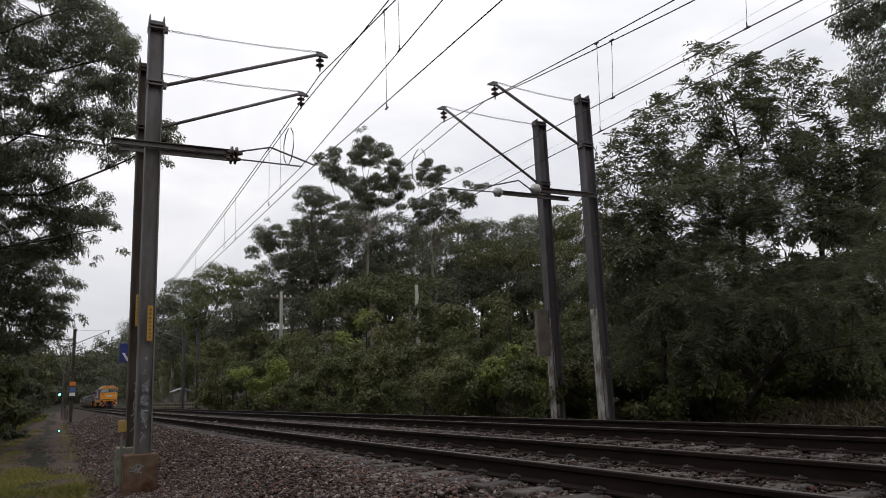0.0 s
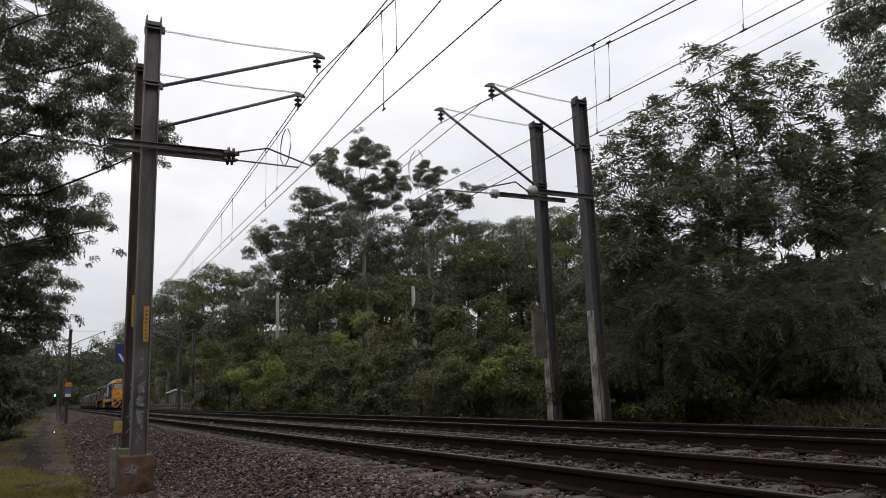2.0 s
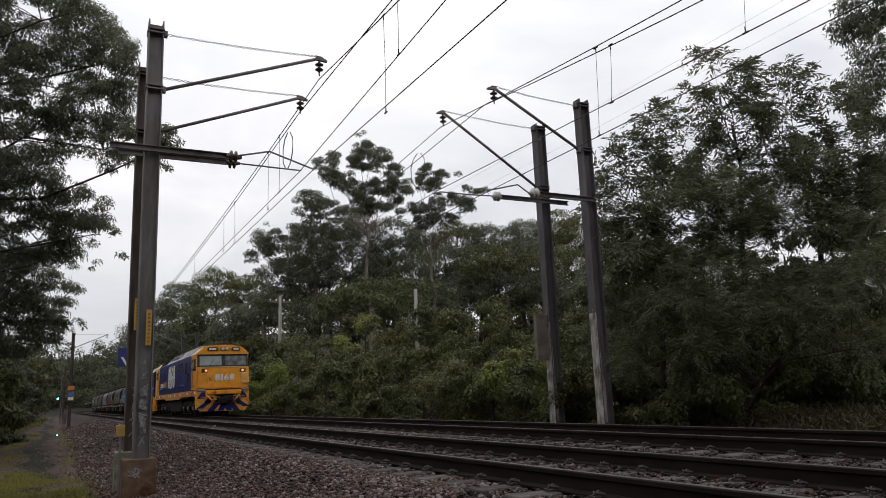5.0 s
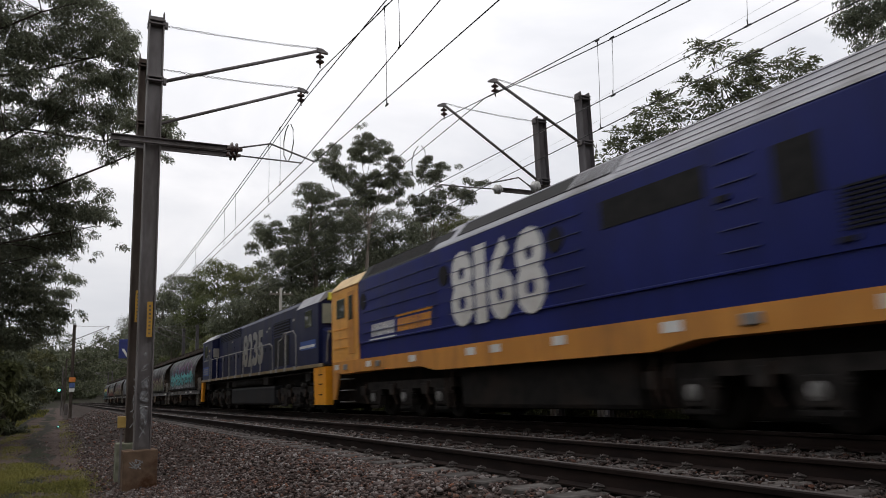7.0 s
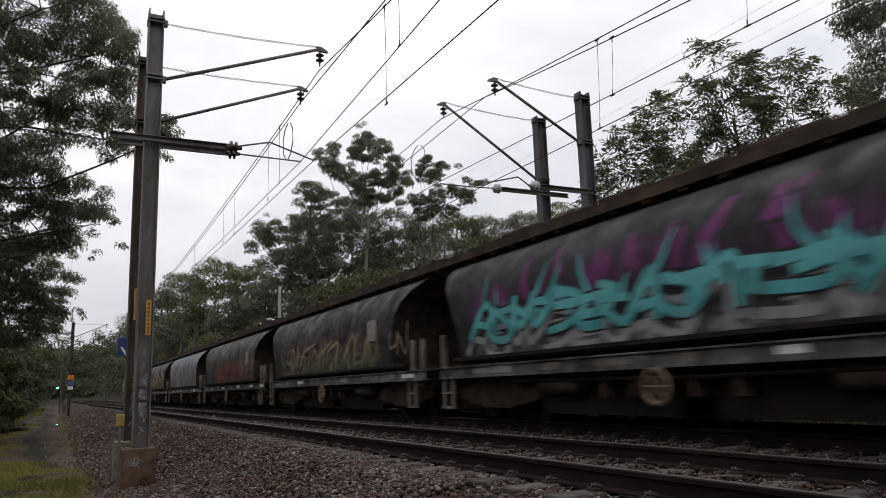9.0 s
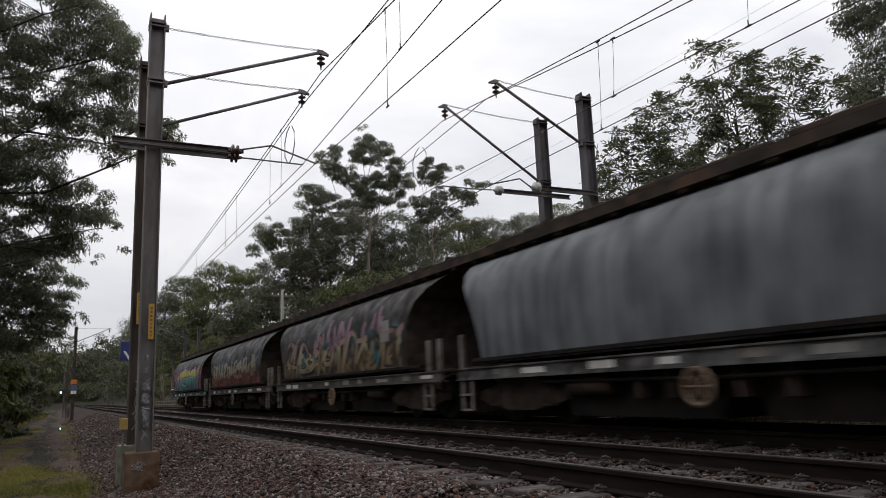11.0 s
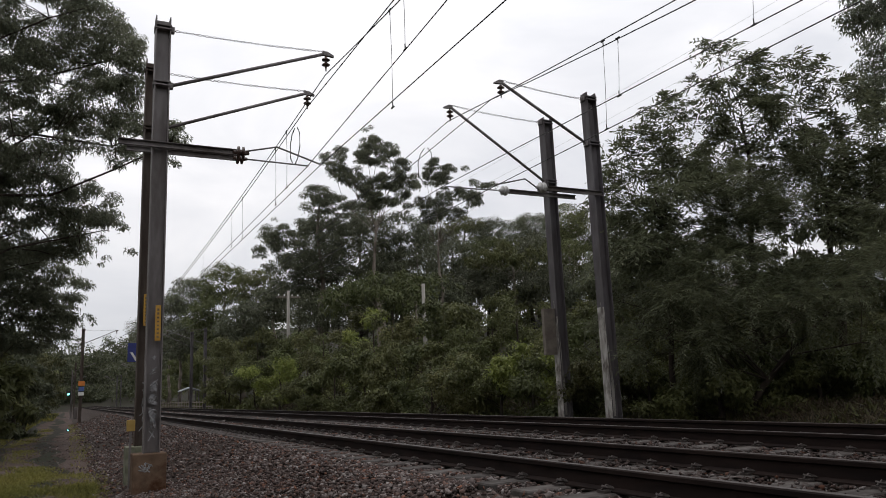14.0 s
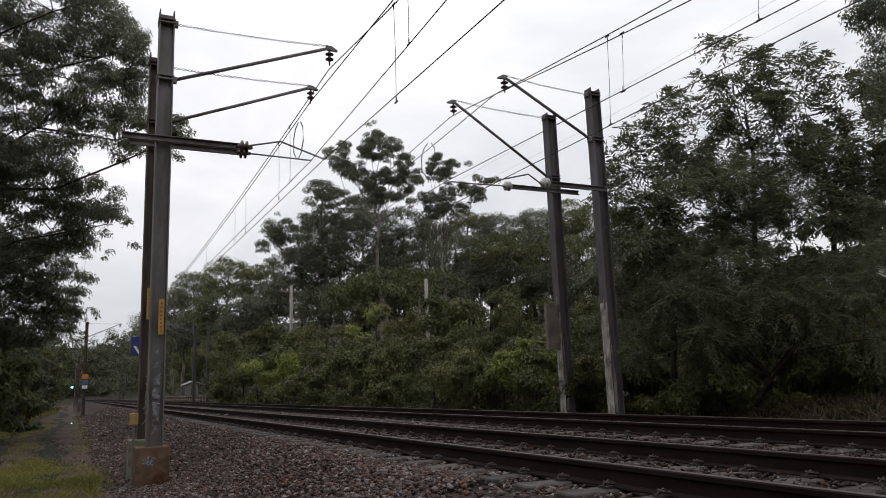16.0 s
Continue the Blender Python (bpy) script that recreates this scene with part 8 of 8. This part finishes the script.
def signal():
    t = thing("railway_signal", pose(.17, 96, -.9), "slim railway signal post showing a green light", "railway signal")
    part("post", tubed([(.3, 0, 0), (.3, 0, 5.4)], .06, 8), M_steel(), t)
    hd = part("signal_head", boxed(-.28, .28, -.15, .1, 2.5, 3.15, .05), P_rubber(), t, "black signal head")
    bm = bmesh.new()
    lathe(bm, [(.12, 0), (.12, .03), (.06, .06)], 16, pose(0, -.15, 2.82, 90))
    part("lens", bm, glow("signal_green", (0.22, 1.0, 0.86), 4.5), hd, "glowing blue-green lens")
    part("cabinet", boxed(.6, 1.0, -.2, .2, 0, 1.3, .02), M_steel(), t)
    part("ladder", boxed(.42, .44, -.1, .1, .4, 5, 0), M_steel(), t)


def marker_lamp():
    # an added glowing spot in place of a small green glint on the ground
    t = thing("marker_lamp", pose(.17, 52, float(ground_z(.17, 52))), "added blue-green glowing spot standing in for a glint beside the path", "marker lamp")
    part("stand", boxed(-.05, .05, -.04, .05, -.1, .07, .01), M_steel(), t)
    hd = part("housing", boxed(-.1, .1, -.06, .08, .06, .2, .03), P_rubber(), t, "added black housing round the glowing spot")
    bm = bmesh.new()
    lathe(bm, [(.038, 0), (.038, .012), (.02, .022)], 14, pose(0, -.06, .13, 90))
    part("lens", bm, glow("signal_green", (0.22, 1.0, 0.86), 4.5), hd, "glowing blue-green lens")


def mast_signs():
    y = 77.7
    t = thing("warning_signs", pose(1.18, y, 1.3), "orange and blue sign plates on a distant mast", "railway sign")
    part("orange_plate", boxed(-.27, .27, -.04, -.01, 1.08, 1.5, .01), surface("sign_orange", (.5, .16, .02), (.6, .2, .03), .5, bump=0), t, "orange plate")
    part("blue_plate", boxed(-.23, .23, -.04, -.01, .58, .98, .01), surface("sign_blue_pale", (.05, .09, .25), (.08, .13, .32), .5, bump=0), t, "blue plate")
    part("white_plate", boxed(-.23, .23, -.04, -.01, .2, .5, .01), P_white(), t, "white plate")


def shelter():
    t = thing("platform_shelter", pose(14.3, 104, -.2), "small open shelter with a pale roof near the line", "shelter")
    bm = prism(bmesh.new(), [(-1.2, 2.1), (0, 2.55), (1.2, 2.1), (1.2, 2.0), (0, 2.42), (-1.2, 2.0)], "y", -1.6, 1.6)
    part("roof", bm, surface("roof_pale", (.34, .36, .38), (.45, .47, .5), .5, 0, 2, bump=0), t, "pale sheet roof")
    for x in (-1.05, 1.05):
        for y in (-1.4, 1.4):
            part("post", boxed(x - .06, x + .06, y - .06, y + .06, -.8, 2.1, .01), M_steel(), t)
    f = thing("rail_fence", pose(12.3, 97, -.45, 0, 0, 90), "low pale rail fence beside the far track", "fence")
    for i in range(25):
        part("post", boxed(i * 1.9 - 23 - .05, i * 1.9 - 23 + .05, -.05, .05, -.5, 1.0, .01), M_timber(), f)
    for z in (.45, .85):
        part("rail", boxed(-23.1, 22.7, .05, .08, z - .05, z + .05, .01), M_timber(), f)


def power_pole(x, y, top, label, arm=True):
    z = float(ground_z(x, y))
    t = thing("power_pole", pose(x, y, z), label, "power pole", "timber power poles")
    part("pole", tubed([(0, 0, -.3), (0, 0, top - z)], [.16, .11], 10), surface("pole_pale", (.16, .15, .13), (.30, .28, .25), .9, 0, 4, stretch=(2, 2, .2), bump=.2), t, "pale weathered timber pole", True)
    if not arm:
        return
    c = part("crossarm", boxed(-.9, .9, -.06, .06, top - z - .55, top - z - .42, .01), M_timber(), t, "timber crossarm")
    for u in (-.75, -.3, .3, .75):
        bm = bmesh.new()
        lathe(bm, [(.03, 0), (.05, .03), (.05, .1), (.02, .14)], 8, pose(u, 0, top - z - .42))
        part("pin_insulator", bm, P_white(), c)


def house():
    x, y = 34, 23.6
    z = float(ground_z(x, y))
    t = thing("house", pose(x, y, z, 0, 0, 25), "white-walled house with a pale roof behind the trees", "house")
    part("wall", boxed(-4, 4, -3, 3, -1, 2.6, .02), surface("wall_white", (.6, .6, .58), (.72, .72, .7), .8, 0, 2, bump=.05), t, "white wall")
    part("roof", prism(bmesh.new(), [(-3.5, 2.55), (0, 4.3), (3.5, 2.55)], "x", -4.4, 4.4), surface("roof_zinc", (.5, .52, .54), (.62, .64, .66), .45, .2, 2, bump=0), t, "pale metal roof")
    for u in (-2, 1.2):
        part("window", boxed(u, u + 1.1, -3.03, -2.99, .9, 2.0, .01), P_glass(), t, "dark window")


box_on_post()
blue_sign()
signal()
marker_lamp()
mast_signs()
shelter()
power_pole(14.9, 56.3, 8.6, "pale timber power pole with a crossarm among the trees")
power_pole(20.6, 44, 7.5, "pale timber power pole rising from the bushes", False)
house()


def grass():
    """Grass on the verge, between the wheel tracks and along the foot of the bank."""
    rng = np.random.default_rng(9)

    def blades(n, x0, x1, y0, y1, h, w, zf, patch=None, lean=.5):
        x, y = rng.uniform(x0, x1, n), rng.uniform(y0, y1, n)
        if patch is not None:
            k = patch(x, y) > rng.random(n)
            x, y = x[k], y[k]
        n = len(x)
        P = np.stack([x, y, zf(x, y)], -1)
        D = np.stack([rng.normal(0, lean, n), rng.normal(0, lean, n), np.ones(n)], -1)
        return leaf_quads(P, D, h * rng.uniform(.5, 1.4, n), w, rng, .25)
    gz = lambda x, y: ground_z(x, y) + .01
    tuft = lambda x, y: np.clip(.5 + .8 * np.sin(2.1 * x + .8 * y) * np.sin(1.3 * y - x), 0.05, 1)
    edge = lambda x, y: tuft(x, y) * np.clip((.85 - x) / .6, 0, 1) * np.clip((22.0 - y - 1.2 * np.sin(2 * x)) / 4, 0, 1) * 1.6
    strip = lambda x, y: tuft(x, y) * np.exp(-((x + 1.4 + .25 * np.sin(.2 * y)) / .35) ** 2)
    Q = [blades(70000, -2.2, .9, 13.5, 26, .10, .013, gz, edge), blades(16000, -2.2, -.6, 19, 60, .11, .02, gz, strip),
         blades(24000, -6.5, -2.3, 24, 90, .13, .03, gz), blades(6000, -7, -1.2, 90, 170, .3, .07, gz), blades(2500, .2, .9, 14, 70, .16, .018, gz, tuft)]
    o = quads("verge_grass", np.concatenate(Q), L_grass())
    tagged(o, "yellow-green grass along the path and verge", "grass", kind="stuff")
    dry = leaf_material("dry_grass", (.024, .018, .011), (.055, .040, .025), (.105, .078, .05), trans=.15)
    Q = [blades(17000, 10.9, 14.6, 3, 20, .36, .02, gz, None, .6), blades(9000, 10.9, 14.6, 20, 60, .42, .036, gz, None, .6)]
    tagged(quads("bank_grass", np.concatenate(Q), dry), "dry brown grass and weeds on the cutting bank", "grass", kind="stuff")
    Q = [blades(9000, 10.8, 15, 3, 24, .34, .05, gz, tuft, .8), blades(6000, 10.8, 15, 24, 80, .42, .07, gz, tuft, .8), blades(5000, 11.2, 17, 60, 170, .6, .16, gz, None, .8)]
    tagged(quads("bank_weeds", np.concatenate(Q), L_bush()), "low green weeds on the cutting bank", "weeds", kind="stuff")


grass()


def along(t):
    """Distance of the train's front from the origin along the line."""
    u = t - 6.3
    return 15.852 - 21.117 * u + 0.032 * u * u


def motions():
    for ob, y0 in TRAIN:
        walk(ob, [(k * .5, pose(FAR, along(k * .5) + y0, 0)) for k in range(33)])
    start = along(0)
    for w, y in WHEELS:
        walk(w, [(k / FPS, pose(0, y, WHEEL_R, math.degrees((start - along(k / FPS)) / WHEEL_R))) for k in range(16 * FPS + 1)])


motions()
